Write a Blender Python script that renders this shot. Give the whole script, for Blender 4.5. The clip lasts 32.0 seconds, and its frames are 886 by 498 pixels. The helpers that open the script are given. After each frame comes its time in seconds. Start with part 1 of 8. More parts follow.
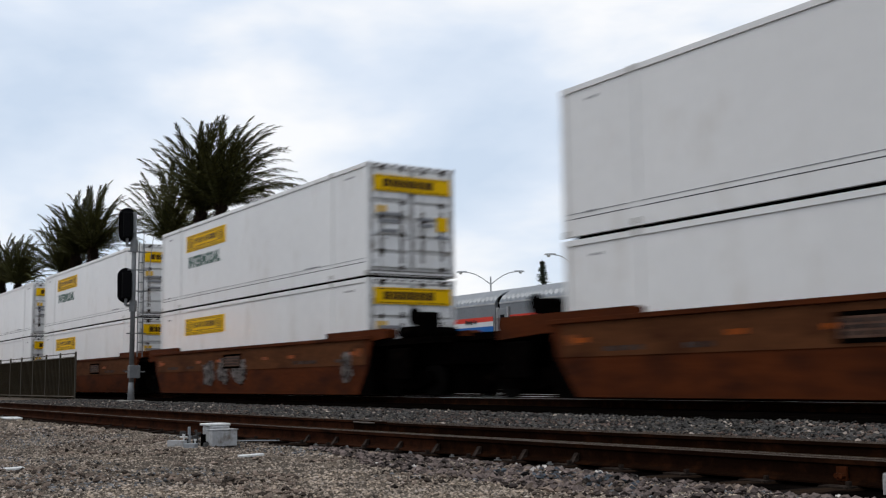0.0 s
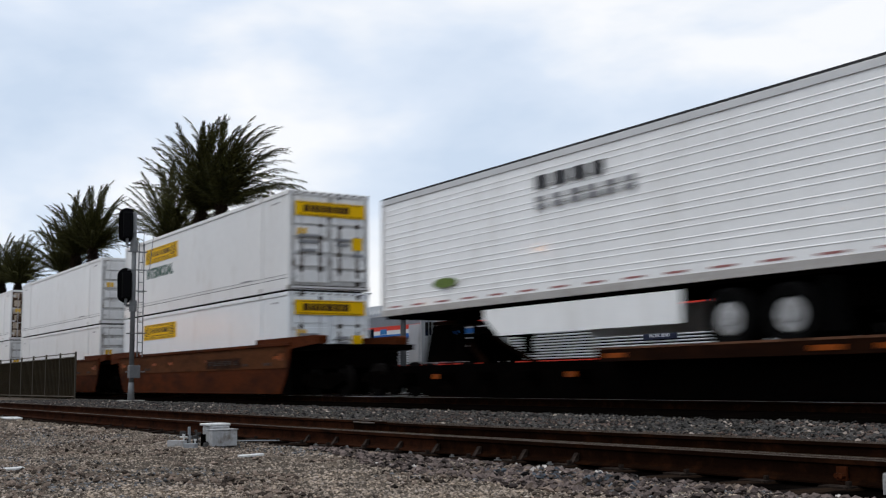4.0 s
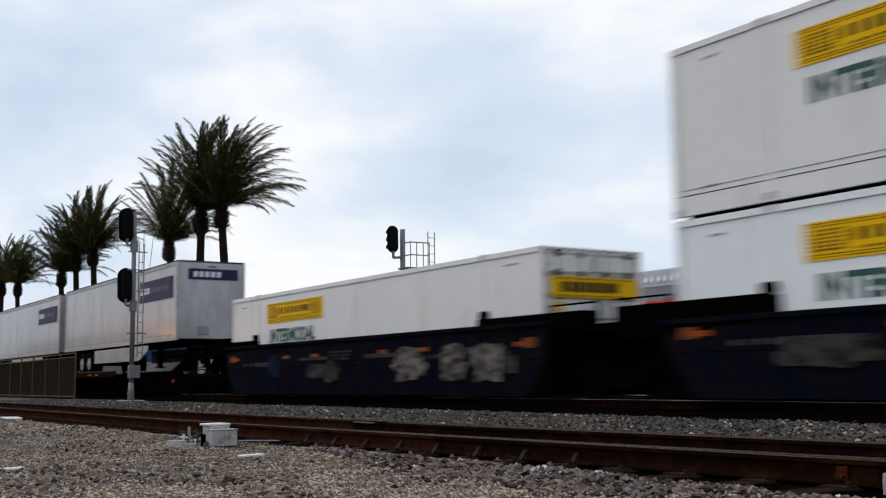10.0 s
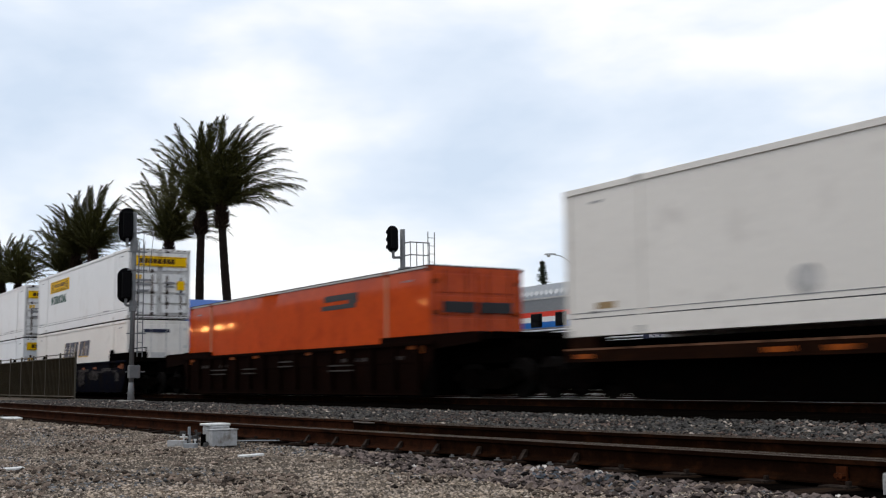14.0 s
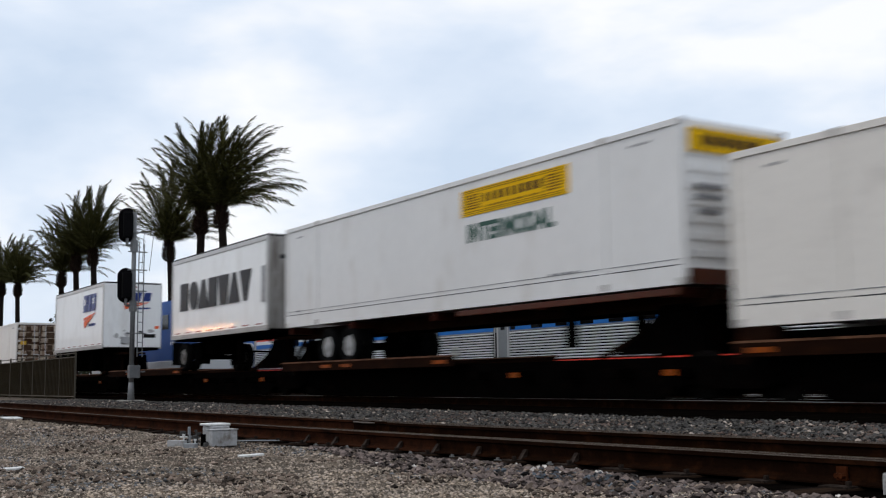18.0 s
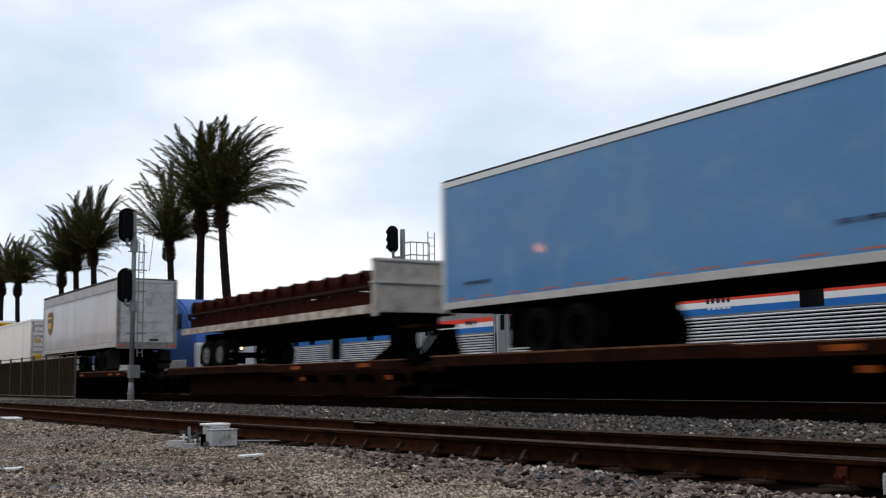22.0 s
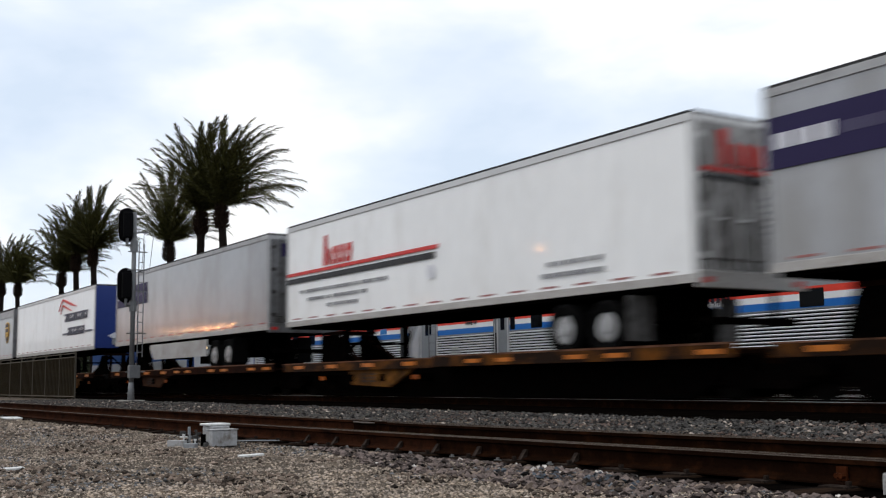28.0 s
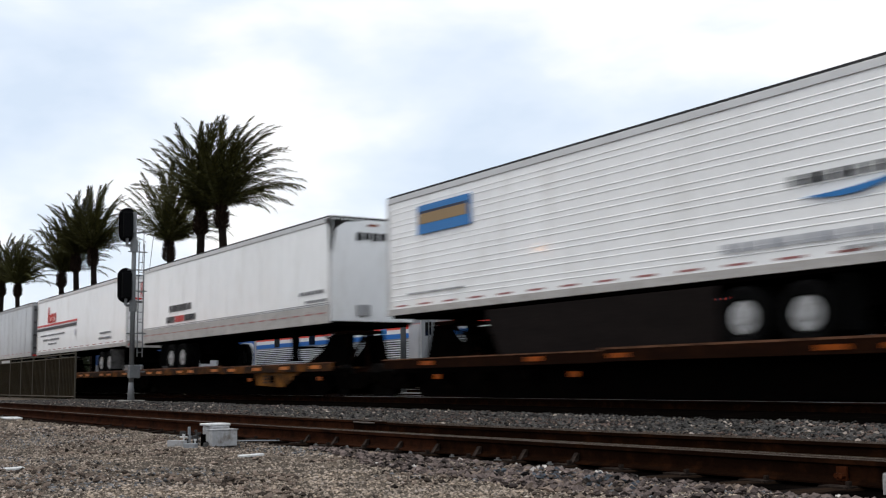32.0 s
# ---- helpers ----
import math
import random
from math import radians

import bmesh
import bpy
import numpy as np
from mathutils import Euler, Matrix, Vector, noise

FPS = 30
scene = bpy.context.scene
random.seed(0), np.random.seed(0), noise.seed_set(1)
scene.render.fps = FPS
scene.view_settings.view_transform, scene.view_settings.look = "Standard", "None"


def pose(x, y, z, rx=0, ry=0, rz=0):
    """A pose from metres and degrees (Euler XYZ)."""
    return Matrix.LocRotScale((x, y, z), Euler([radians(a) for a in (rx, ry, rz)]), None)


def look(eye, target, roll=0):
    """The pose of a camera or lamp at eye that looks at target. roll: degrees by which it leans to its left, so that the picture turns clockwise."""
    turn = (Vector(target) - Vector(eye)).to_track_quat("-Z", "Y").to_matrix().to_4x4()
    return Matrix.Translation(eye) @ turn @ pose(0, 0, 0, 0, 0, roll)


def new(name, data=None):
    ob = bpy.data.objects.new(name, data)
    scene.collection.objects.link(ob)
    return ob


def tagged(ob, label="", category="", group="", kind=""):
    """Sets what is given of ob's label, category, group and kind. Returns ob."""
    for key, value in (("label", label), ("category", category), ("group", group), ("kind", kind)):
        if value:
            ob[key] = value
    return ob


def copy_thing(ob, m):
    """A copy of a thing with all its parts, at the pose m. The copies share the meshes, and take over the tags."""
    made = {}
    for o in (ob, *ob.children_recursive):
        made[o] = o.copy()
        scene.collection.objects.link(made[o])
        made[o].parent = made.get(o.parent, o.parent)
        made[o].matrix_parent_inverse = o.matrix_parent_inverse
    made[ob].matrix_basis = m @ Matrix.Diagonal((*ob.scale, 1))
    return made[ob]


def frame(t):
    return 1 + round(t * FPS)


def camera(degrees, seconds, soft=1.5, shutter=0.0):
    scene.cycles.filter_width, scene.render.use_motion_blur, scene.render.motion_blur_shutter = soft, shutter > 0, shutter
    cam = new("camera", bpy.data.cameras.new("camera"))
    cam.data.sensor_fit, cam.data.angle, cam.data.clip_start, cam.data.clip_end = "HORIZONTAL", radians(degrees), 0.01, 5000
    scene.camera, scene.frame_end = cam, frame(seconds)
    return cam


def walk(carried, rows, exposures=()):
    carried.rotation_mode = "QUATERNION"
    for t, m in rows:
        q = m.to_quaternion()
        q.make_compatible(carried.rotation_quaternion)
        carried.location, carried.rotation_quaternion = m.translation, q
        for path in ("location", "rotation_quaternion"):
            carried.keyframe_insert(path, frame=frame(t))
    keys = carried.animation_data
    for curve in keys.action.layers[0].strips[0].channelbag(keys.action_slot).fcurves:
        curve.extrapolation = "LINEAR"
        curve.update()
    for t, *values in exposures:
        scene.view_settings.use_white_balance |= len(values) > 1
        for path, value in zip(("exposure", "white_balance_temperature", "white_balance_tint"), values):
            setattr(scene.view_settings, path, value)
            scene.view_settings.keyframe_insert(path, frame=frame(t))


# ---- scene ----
PI = math.pi

# ---------------------------------------------------------------- camera
EYE = Vector((0.0, 0.0, 0.60))
YAW, TILT, LEAN = radians(57.696), radians(6.771), -0.654
AIM = Vector((-math.sin(YAW) * math.cos(TILT), math.cos(YAW) * math.cos(TILT), math.sin(TILT)))
cam = camera(43.6, 32.0, soft=1.2, shutter=0.6)
STAND = look(EYE, EYE + AIM * 10, LEAN)
walk(cam, [(0.0, STAND), (32.0, STAND)],
     exposures=[(0.0, 0.02, 6420, 10), (3.0, -0.04, 6300, 10), (5.5, 0.12, 6480, 10), (9.0, 0.08, 6450, 10), (10.0, 0.02, 6430, 10), (12.0, 0.0, 6400, 10), (13.0, -0.05, 6430, 10),
                (14.0, 0.12, 6480, 10), (16.5, -0.05, 6360, 10), (17.0, 0.08, 6430, 10), (18.5, 0.02, 6350, 10), (20.0, -0.06, 6220, 10), (20.5, 0.10, 6440, 10), (21.2, 0.08, 6440, 10), (23.0, 0.20, 6560, 10), (32.0, 0.20, 6560, 10)])

# ---------------------------------------------------------------- world and sun
world = bpy.data.worlds.new("overcast_sky")
scene.world = world
world.use_nodes = True
wn, wl = world.node_tree.nodes, world.node_tree.links
wn.clear()
w_out = wn.new("ShaderNodeOutputWorld")
w_bg = wn.new("ShaderNodeBackground")
w_sky = wn.new("ShaderNodeTexSky")
w_sky.sky_type = "NISHITA"
w_sky.sun_disc = False
w_sky.sun_elevation = radians(57)
w_sky.sun_rotation = radians(200)
w_sky.air_density, w_sky.dust_density = 1.0, 2.0
w_co = wn.new("ShaderNodeTexCoord")
w_map = wn.new("ShaderNodeMapping")
w_map.inputs["Scale"].default_value = (1.0, 1.0, 2.6)
w_n1 = wn.new("ShaderNodeTexNoise")
w_n1.inputs["Scale"].default_value = 3.1
w_n1.inputs["Detail"].default_value = 5.0
w_n1.inputs["Roughness"].default_value = 0.5
w_n1.inputs["Distortion"].default_value = 0.15
w_ramp = wn.new("ShaderNodeValToRGB")
w_ramp.color_ramp.elements[0].position = 0.34
w_ramp.color_ramp.elements[0].color = (0.625, 0.725, 0.86, 1)
w_ramp.color_ramp.elements[1].position = 0.60
w_ramp.color_ramp.elements[1].color = (1.0, 1.0, 1.0, 1)
w_mid = w_ramp.color_ramp.elements.new(0.47)
w_mid.color = (0.76, 0.835, 0.94, 1)
w_scale = wn.new("ShaderNodeVectorMath")
w_scale.operation = "SCALE"
w_scale.inputs["Scale"].default_value = 0.10
w_mix = wn.new("ShaderNodeMix")
w_mix.data_type = "RGBA"
w_mix.inputs["Factor"].default_value = 0.88
wl.new(w_co.outputs["Generated"], w_map.inputs["Vector"])
wl.new(w_map.outputs["Vector"], w_n1.inputs["Vector"])
wl.new(w_n1.outputs["Fac"], w_ramp.inputs["Fac"])
wl.new(w_sky.outputs["Color"], w_scale.inputs[0])
wl.new(w_scale.outputs["Vector"], w_mix.inputs["A"])
wl.new(w_ramp.outputs["Color"], w_mix.inputs["B"])
wl.new(w_mix.outputs["Result"], w_bg.inputs["Color"])
w_bg.inputs["Strength"].default_value = 1.05
wl.new(w_bg.outputs["Background"], w_out.inputs["Surface"])

sun_data = bpy.data.lights.new("sun", "SUN")
sun_data.energy, sun_data.angle, sun_data.color = 0.72, radians(25), (1.0, 0.94, 0.86)
sun = new("sun", sun_data)
sun.matrix_world = look((0, 0, 60), (14, 22, 20))


# ---------------------------------------------------------------- materials
def mat(name, col, rough=0.6, metal=0.0, var=0.18, scale=1.2, grain=30.0, bump=0.15, dirt=None, dirt_at=0.62, stretch=(1, 1, 1), coat=0.0, coat_rough=0.06, emit=0.0, per_piece=0.0, spec=0.28):
    """A procedural surface: base colour varied at two scales, stains of a second colour, fine relief."""
    m = bpy.data.materials.new(name)
    m.use_nodes = True
    n, l = m.node_tree.nodes, m.node_tree.links
    b = n["Principled BSDF"]
    co = n.new("ShaderNodeTexCoord")
    mp = n.new("ShaderNodeMapping")
    mp.inputs["Scale"].default_value = stretch
    l.new(co.outputs["Object"], mp.inputs["Vector"])
    big = n.new("ShaderNodeTexNoise")
    big.inputs["Scale"].default_value, big.inputs["Detail"].default_value = scale, 6
    fine = n.new("ShaderNodeTexNoise")
    fine.inputs["Scale"].default_value, fine.inputs["Detail"].default_value = grain, 3
    for t in (big, fine):
        l.new(mp.outputs["Vector"], t.inputs["Vector"])
    add = n.new("ShaderNodeMath")
    add.operation = "ADD"
    l.new(big.outputs["Fac"], add.inputs[0])
    l.new(fine.outputs["Fac"], add.inputs[1])
    ramp = n.new("ShaderNodeMapRange")
    ramp.inputs["From Min"].default_value, ramp.inputs["From Max"].default_value = 0.6, 1.4
    ramp.inputs["To Min"].default_value, ramp.inputs["To Max"].default_value = 1 - var, 1 + var
    l.new(add.outputs[0], ramp.inputs["Value"])
    mul = n.new("ShaderNodeVectorMath")
    mul.operation = "SCALE"
    mul.inputs[0].default_value = col
    value = ramp.outputs["Result"]
    if per_piece:
        geo = n.new("ShaderNodeNewGeometry")
        rnd = n.new("ShaderNodeMapRange")
        rnd.inputs["To Min"].default_value, rnd.inputs["To Max"].default_value = 1 - per_piece, 1 + per_piece
        l.new(geo.outputs["Random Per Island"], rnd.inputs["Value"])
        both = n.new("ShaderNodeMath")
        both.operation = "MULTIPLY"
        l.new(value, both.inputs[0])
        l.new(rnd.outputs["Result"], both.inputs[1])
        value = both.outputs[0]
    l.new(value, mul.inputs["Scale"])
    out = mul.outputs["Vector"]
    if dirt:
        st = n.new("ShaderNodeTexNoise")
        st.inputs["Scale"].default_value, st.inputs["Detail"].default_value, st.inputs["Roughness"].default_value = scale * 1.9, 8, 0.65
        l.new(mp.outputs["Vector"], st.inputs["Vector"])
        sr = n.new("ShaderNodeMapRange")
        sr.inputs["From Min"].default_value, sr.inputs["From Max"].default_value = dirt_at - 0.08, dirt_at + 0.12
        l.new(st.outputs["Fac"], sr.inputs["Value"])
        mx = n.new("ShaderNodeMix")
        mx.data_type = "RGBA"
        mx.inputs["B"].default_value = (*dirt, 1)
        l.new(sr.outputs["Result"], mx.inputs["Factor"])
        l.new(out, mx.inputs["A"])
        out = mx.outputs["Result"]
    l.new(out, b.inputs["Base Color"])
    b.inputs["Roughness"].default_value, b.inputs["Metallic"].default_value = rough, metal
    b.inputs["Specular IOR Level"].default_value = spec
    if coat:
        b.inputs["Coat Weight"].default_value, b.inputs["Coat Roughness"].default_value = coat, coat_rough
    if emit:
        b.inputs["Emission Color"].default_value, b.inputs["Emission Strength"].default_value = (*col, 1), emit
    if bump:
        bp = n.new("ShaderNodeBump")
        bp.inputs["Strength"].default_value, bp.inputs["Distance"].default_value = bump, 0.02
        l.new(add.outputs[0], bp.inputs["Height"])
        l.new(bp.outputs["Normal"], b.inputs["Normal"])
    return m


M = {}
# Ground darker than its stones: shade in the gaps is put into the colour.
M["gravel"] = mat("gravel_ground", (0.082, 0.066, 0.051), 0.95, var=0.6, scale=0.9, grain=60, bump=1.0, dirt=(0.200, 0.152, 0.110), dirt_at=0.56, spec=0.10)
M["stone"] = mat("gravel_stones", (0.256, 0.208, 0.166), 0.9, var=0.3, scale=2, grain=40, bump=0.4, per_piece=0.85, spec=0.12)
M["ballast"] = mat("ballast_stones", (0.053, 0.050, 0.047), 0.9, var=0.3, scale=2, grain=40, bump=0.4, per_piece=1.0, spec=0.10)
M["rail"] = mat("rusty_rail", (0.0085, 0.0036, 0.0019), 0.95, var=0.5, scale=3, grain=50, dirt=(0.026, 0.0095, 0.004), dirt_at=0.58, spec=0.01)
M["railtop"] = mat("worn_rail_head", (0.62, 0.61, 0.60), 0.32, 0.4, var=0.2, scale=2, grain=60, bump=0.03)
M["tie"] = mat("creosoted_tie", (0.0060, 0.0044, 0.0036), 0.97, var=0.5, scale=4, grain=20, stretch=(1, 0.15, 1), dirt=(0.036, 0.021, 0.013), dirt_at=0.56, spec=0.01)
M["white"] = mat("white_paint_panel", (0.67, 0.66, 0.65), 0.38, var=0.07, scale=0.6, grain=8, bump=0.03, dirt=(0.54, 0.51, 0.475), dirt_at=0.62, stretch=(1, 1, 0.4), coat=0.25, coat_rough=0.2, spec=0.35)
M["cream"] = mat("off_white_panel", (0.695, 0.655, 0.605), 0.4, var=0.06, scale=0.6, grain=8, bump=0.03, dirt=(0.56, 0.52, 0.48), dirt_at=0.62, coat=0.2, coat_rough=0.24, spec=0.35)
M["greyalu"] = mat("grey_panel", (0.335, 0.335, 0.345), 0.30, 0.35, var=0.14, scale=0.5, grain=4, bump=0.02, dirt=(0.25, 0.24, 0.23), dirt_at=0.55, stretch=(1, 1, 0.35), coat=0.22, spec=0.3)
M["alu"] = mat("aluminium_rail", (0.52, 0.51, 0.50), 0.4, 0.6, var=0.12, scale=2, grain=20, bump=0.05)
M["dullrail"] = mat("weathered_bottom_rail", (0.40, 0.38, 0.36), 0.6, 0.2, var=0.2, scale=2, grain=20, dirt=(0.22, 0.19, 0.16))
M["orange"] = mat("orange_paint", (0.47, 0.056, 0.005), 0.55, var=0.14, scale=0.8, grain=10, bump=0.02, dirt=(0.35, 0.038, 0.004), dirt_at=0.56, coat=0.32, coat_rough=0.05, spec=0.04)
M["blue"] = mat("light_blue_paint", (0.050, 0.172, 0.355), 0.4, var=0.10, scale=0.7, grain=9, bump=0.03, dirt=(0.10, 0.21, 0.35), dirt_at=0.58, coat=0.25, spec=0.3)
M["deepblue"] = mat("deep_blue_paint", (0.015, 0.035, 0.17), 0.4, var=0.1)
M["navy"] = mat("navy_mark", (0.012, 0.016, 0.04), 0.45, var=0.1)
M["purple"] = mat("purple_mark", (0.020, 0.014, 0.058), 0.5, var=0.12, spec=0.15)
M["yellow"] = mat("yellow_panel", (0.74, 0.43, 0.002), 0.55, var=0.10, scale=2, spec=0.06)
M["gold"] = mat("gold_mark", (0.62, 0.36, 0.03), 0.45, var=0.1)
M["brownmark"] = mat("brown_mark", (0.06, 0.03, 0.015), 0.5)
M["green"] = mat("green_letters", (0.020, 0.072, 0.052), 0.5, var=0.1)
M["leafgreen"] = mat("green_mark", (0.095, 0.150, 0.016), 0.5, var=0.3)
M["red"] = mat("red_mark", (0.52, 0.028, 0.022), 0.45, var=0.1)
M["redorange"] = mat("red_orange_mark", (0.75, 0.12, 0.03), 0.45, var=0.1)
M["black"] = mat("black_mark", (0.018, 0.018, 0.02), 0.5, var=0.2)
M["greytext"] = mat("grey_writing", (0.20, 0.20, 0.21), 0.6, var=0.2)
M["midblue"] = mat("blue_mark", (0.02, 0.16, 0.42), 0.45, var=0.1)
M["tan"] = mat("tan_mark", (0.27, 0.18, 0.085), 0.5, var=0.15)
M["pale"] = mat("pale_lettering", (0.62, 0.62, 0.66), 0.5, var=0.1)
M["silverletter"] = mat("silver_grey_lettering", (0.33, 0.34, 0.37), 0.5, var=0.1)
# Near-black steel: shade beneath the train is put into the base colour.
M["under"] = mat("shaded_underframe_steel", (0.0016, 0.0013, 0.0012), 0.95, 0.0, var=0.4, scale=2, grain=15, dirt=(0.006, 0.004, 0.003), spec=0.0)
M["spine"] = mat("rust_brown_car_steel", (0.010, 0.0040, 0.0022), 0.9, 0.0, var=0.35, scale=1.5, grain=14, dirt=(0.024, 0.008, 0.003), dirt_at=0.60, spec=0.02)
M["wellbrown"] = mat("brown_well_car_paint", (0.070, 0.0175, 0.0052), 0.75, var=0.3, scale=0.6, grain=9, dirt=(0.030, 0.009, 0.004), dirt_at=0.53, stretch=(0.6, 1, 1.6), spec=0.03)
M["wellnavy"] = mat("navy_well_car_paint", (0.0024, 0.0034, 0.0085), 0.75, var=0.3, scale=0.8, grain=12, dirt=(0.008, 0.0055, 0.0048), dirt_at=0.53, spec=0.01)
M["welldark"] = mat("weathered_dark_well_car_paint", (0.0050, 0.0020, 0.0013), 0.9, var=0.3, scale=0.8, grain=12, dirt=(0.009, 0.0032, 0.002), dirt_at=0.60, spec=0.01)
M["reflector"] = mat("amber_reflector_strip", (0.27, 0.056, 0.003), 0.5, var=0.3, scale=5, dirt=(0.07, 0.017, 0.004), dirt_at=0.54, spec=0.1)
M["tape"] = mat("dark_red_reflective_tape", (0.30, 0.115, 0.105), 0.45, var=0.25, scale=6)
M["tyre"] = mat("tyre_rubber", (0.004, 0.004, 0.004), 0.95, var=0.3, spec=0.03)
M["rim"] = mat("wheel_rim_metal", (0.36, 0.36, 0.36), 0.45, 0.4, var=0.25, scale=3, dirt=(0.16, 0.15, 0.14), dirt_at=0.58)
M["steelwheel"] = mat("rail_wheel_steel", (0.0045, 0.0038, 0.0034), 0.9, 0.0, var=0.3, spec=0.02)
M["rust"] = mat("rusty_pipe", (0.034, 0.0085, 0.005), 0.9, 0.0, var=0.35, scale=1.5, dirt=(0.012, 0.004, 0.0035), spec=0.05)
M["wood"] = mat("weathered_deck_board", (0.33, 0.27, 0.22), 0.8, var=0.25, scale=2)
M["roofgrey"] = mat("grey_coach_roof", (0.25, 0.265, 0.28), 0.4, 0.45, var=0.15, scale=1.0, grain=12)
M["stripered"] = mat("red_coach_stripe", (0.66, 0.050, 0.028), 0.45, var=0.08, spec=0.2)
M["stripewhite"] = mat("white_coach_stripe", (0.72, 0.72, 0.72), 0.45, var=0.05)
M["stripeblue"] = mat("blue_coach_stripe", (0.012, 0.125, 0.42), 0.45, var=0.08, spec=0.2)
M["darkglass"] = mat("dark_coach_glass", (0.004, 0.0045, 0.005), 0.08, var=0.1, bump=0.0, spec=0.10)
M["locoblue"] = mat("bright_blue_loco_paint", (0.024, 0.085, 0.29), 0.5, var=0.08, spec=0.2)
M["locogrey"] = mat("silver_loco_paint", (0.50, 0.51, 0.53), 0.4, var=0.08)
M["headlight"] = mat("lit_headlight", (1.0, 0.62, 0.26), 0.3, bump=0, emit=3.2)
M["galv"] = mat("galvanised_steel", (0.24, 0.25, 0.26), 0.55, 0.4, var=0.2, scale=4, grain=40, bump=0.05)
M["signalblack"] = mat("black_signal_hood", (0.004, 0.004, 0.0045), 0.9, var=0.2, spec=0.06)
M["fence"] = mat("brown_fence_slat", (0.020, 0.015, 0.008), 0.9, var=0.35, scale=2, grain=20, spec=0.05)
M["fencepost"] = mat("fence_post_steel", (0.055, 0.048, 0.036), 0.7, 0.2, var=0.2)
M["machine"] = mat("pale_grey_enamel", (0.33, 0.332, 0.335), 0.6, var=0.2, scale=5, grain=30, dirt=(0.15, 0.13, 0.11), dirt_at=0.57, spec=0.25)
M["concrete"] = mat("pale_concrete", (0.40, 0.38, 0.35), 0.9, var=0.2, scale=5, grain=30, dirt=(0.2, 0.17, 0.14), dirt_at=0.6, spec=0.2)
M["trunk"] = mat("palm_trunk_bark", (0.014, 0.010, 0.008), 0.95, var=0.4, scale=3, grain=14, bump=0.6, spec=0.08)
M["frond"] = mat("palm_frond", (0.064, 0.062, 0.018), 0.7, var=0.35, scale=1.5, grain=10, bump=0.05, per_piece=0.65, spec=0.12)
M["drybase"] = mat("dry_frond_bases", (0.022, 0.013, 0.008), 0.9, var=0.4, scale=4, grain=20, per_piece=0.3, spec=0.1)
M["leaf"] = mat("dark_foliage", (0.030, 0.040, 0.018), 0.8, var=0.35, scale=1.5, grain=8, bump=0.1, per_piece=0.5, spec=0.15)
M["bark"] = mat("dark_bark", (0.05, 0.038, 0.03), 0.95, var=0.3)
M["stucco"] = mat("white_stucco", (0.62, 0.61, 0.58), 0.9, var=0.08, scale=1)
M["rooftile"] = mat("brown_roof_trim", (0.085, 0.055, 0.045), 0.8, var=0.2)
M["lamp"] = mat("lit_sodium_lens", (1.0, 0.46, 0.16), 0.4, bump=0, emit=3.0)
M["bigglow"] = mat("bright_sodium_lens", (1.0, 0.40, 0.12), 0.4, bump=0, emit=92.0)
M["railrust"] = mat("dull_rail_head", (0.032, 0.021, 0.014), 0.9, 0.0, var=0.35, scale=4, grain=60, bump=0.05, spec=0.02)
M["panelbar"] = mat("amber_brown_panel_writing", (0.060, 0.028, 0.005), 0.5, var=0.2, spec=0.1)
M["fencerail"] = mat("pale_fence_rail", (0.080, 0.066, 0.046), 0.7, var=0.2, spec=0.2)
# Near-black: the shade under trains and between ties is put into this colour.
M["bed"] = mat("shade_dark_track_bed", (0.0020, 0.0016, 0.0014), 0.97, var=0.6, scale=1.5, grain=45, bump=0.8, dirt=(0.0065, 0.0048, 0.0038), dirt_at=0.60, spec=0.0)
M["rustdoor"] = mat("rust_streaked_white_door", (0.46, 0.385, 0.30), 0.55, var=0.2, scale=2.0, grain=12, dirt=(0.130, 0.055, 0.022), dirt_at=0.52, stretch=(1, 1.8, 0.30), spec=0.25)
M["roofdark"] = mat("dark_roof_edge", (0.035, 0.035, 0.036), 0.8, var=0.2, spec=0.1)
M["pebble"] = mat("pale_gravel_stones", (0.27, 0.225, 0.19), 0.9, var=0.25, scale=2, grain=40, bump=0.4, per_piece=0.8, spec=0.15)
# Grime tones with the shade of the door recesses mixed into the colour.
M["grimeshade"] = mat("grimy_shaded_door_recess", (0.075, 0.046, 0.028), 0.8, var=0.4, scale=1.6, grain=10, dirt=(0.036, 0.016, 0.007), dirt_at=0.50, spec=0.1)
M["doorshade"] = mat("shaded_dirty_white_recess", (0.44, 0.43, 0.42), 0.7, var=0.3, scale=1.6, grain=10, dirt=(0.20, 0.175, 0.15), dirt_at=0.57, spec=0.15)
M["orangepost"] = mat("faded_orange_post", (0.42, 0.17, 0.09), 0.6, var=0.15, scale=2)
M["sprayed"] = mat("faded_sprayed_paint", (0.055, 0.047, 0.044), 0.8, var=0.5, scale=2.5, grain=9, dirt=(0.010, 0.008, 0.008), dirt_at=0.48, spec=0.03)
M["sprayedpale"] = mat("pale_sprayed_letters", (0.17, 0.15, 0.14), 0.8, var=0.5, scale=3.5, grain=9, dirt=(0.012, 0.008, 0.007), dirt_at=0.47, spec=0.03)
M["sprayedblue"] = mat("faded_blue_sprayed_paint", (0.006, 0.012, 0.036), 0.8, var=0.5, scale=2.5, grain=9, dirt=(0.006, 0.007, 0.012), dirt_at=0.52, spec=0.03)
M["dullpost"] = mat("dirty_grey_post", (0.34, 0.33, 0.32), 0.9, var=0.4, scale=9, grain=40, dirt=(0.05, 0.045, 0.04), dirt_at=0.55, spec=0.1)
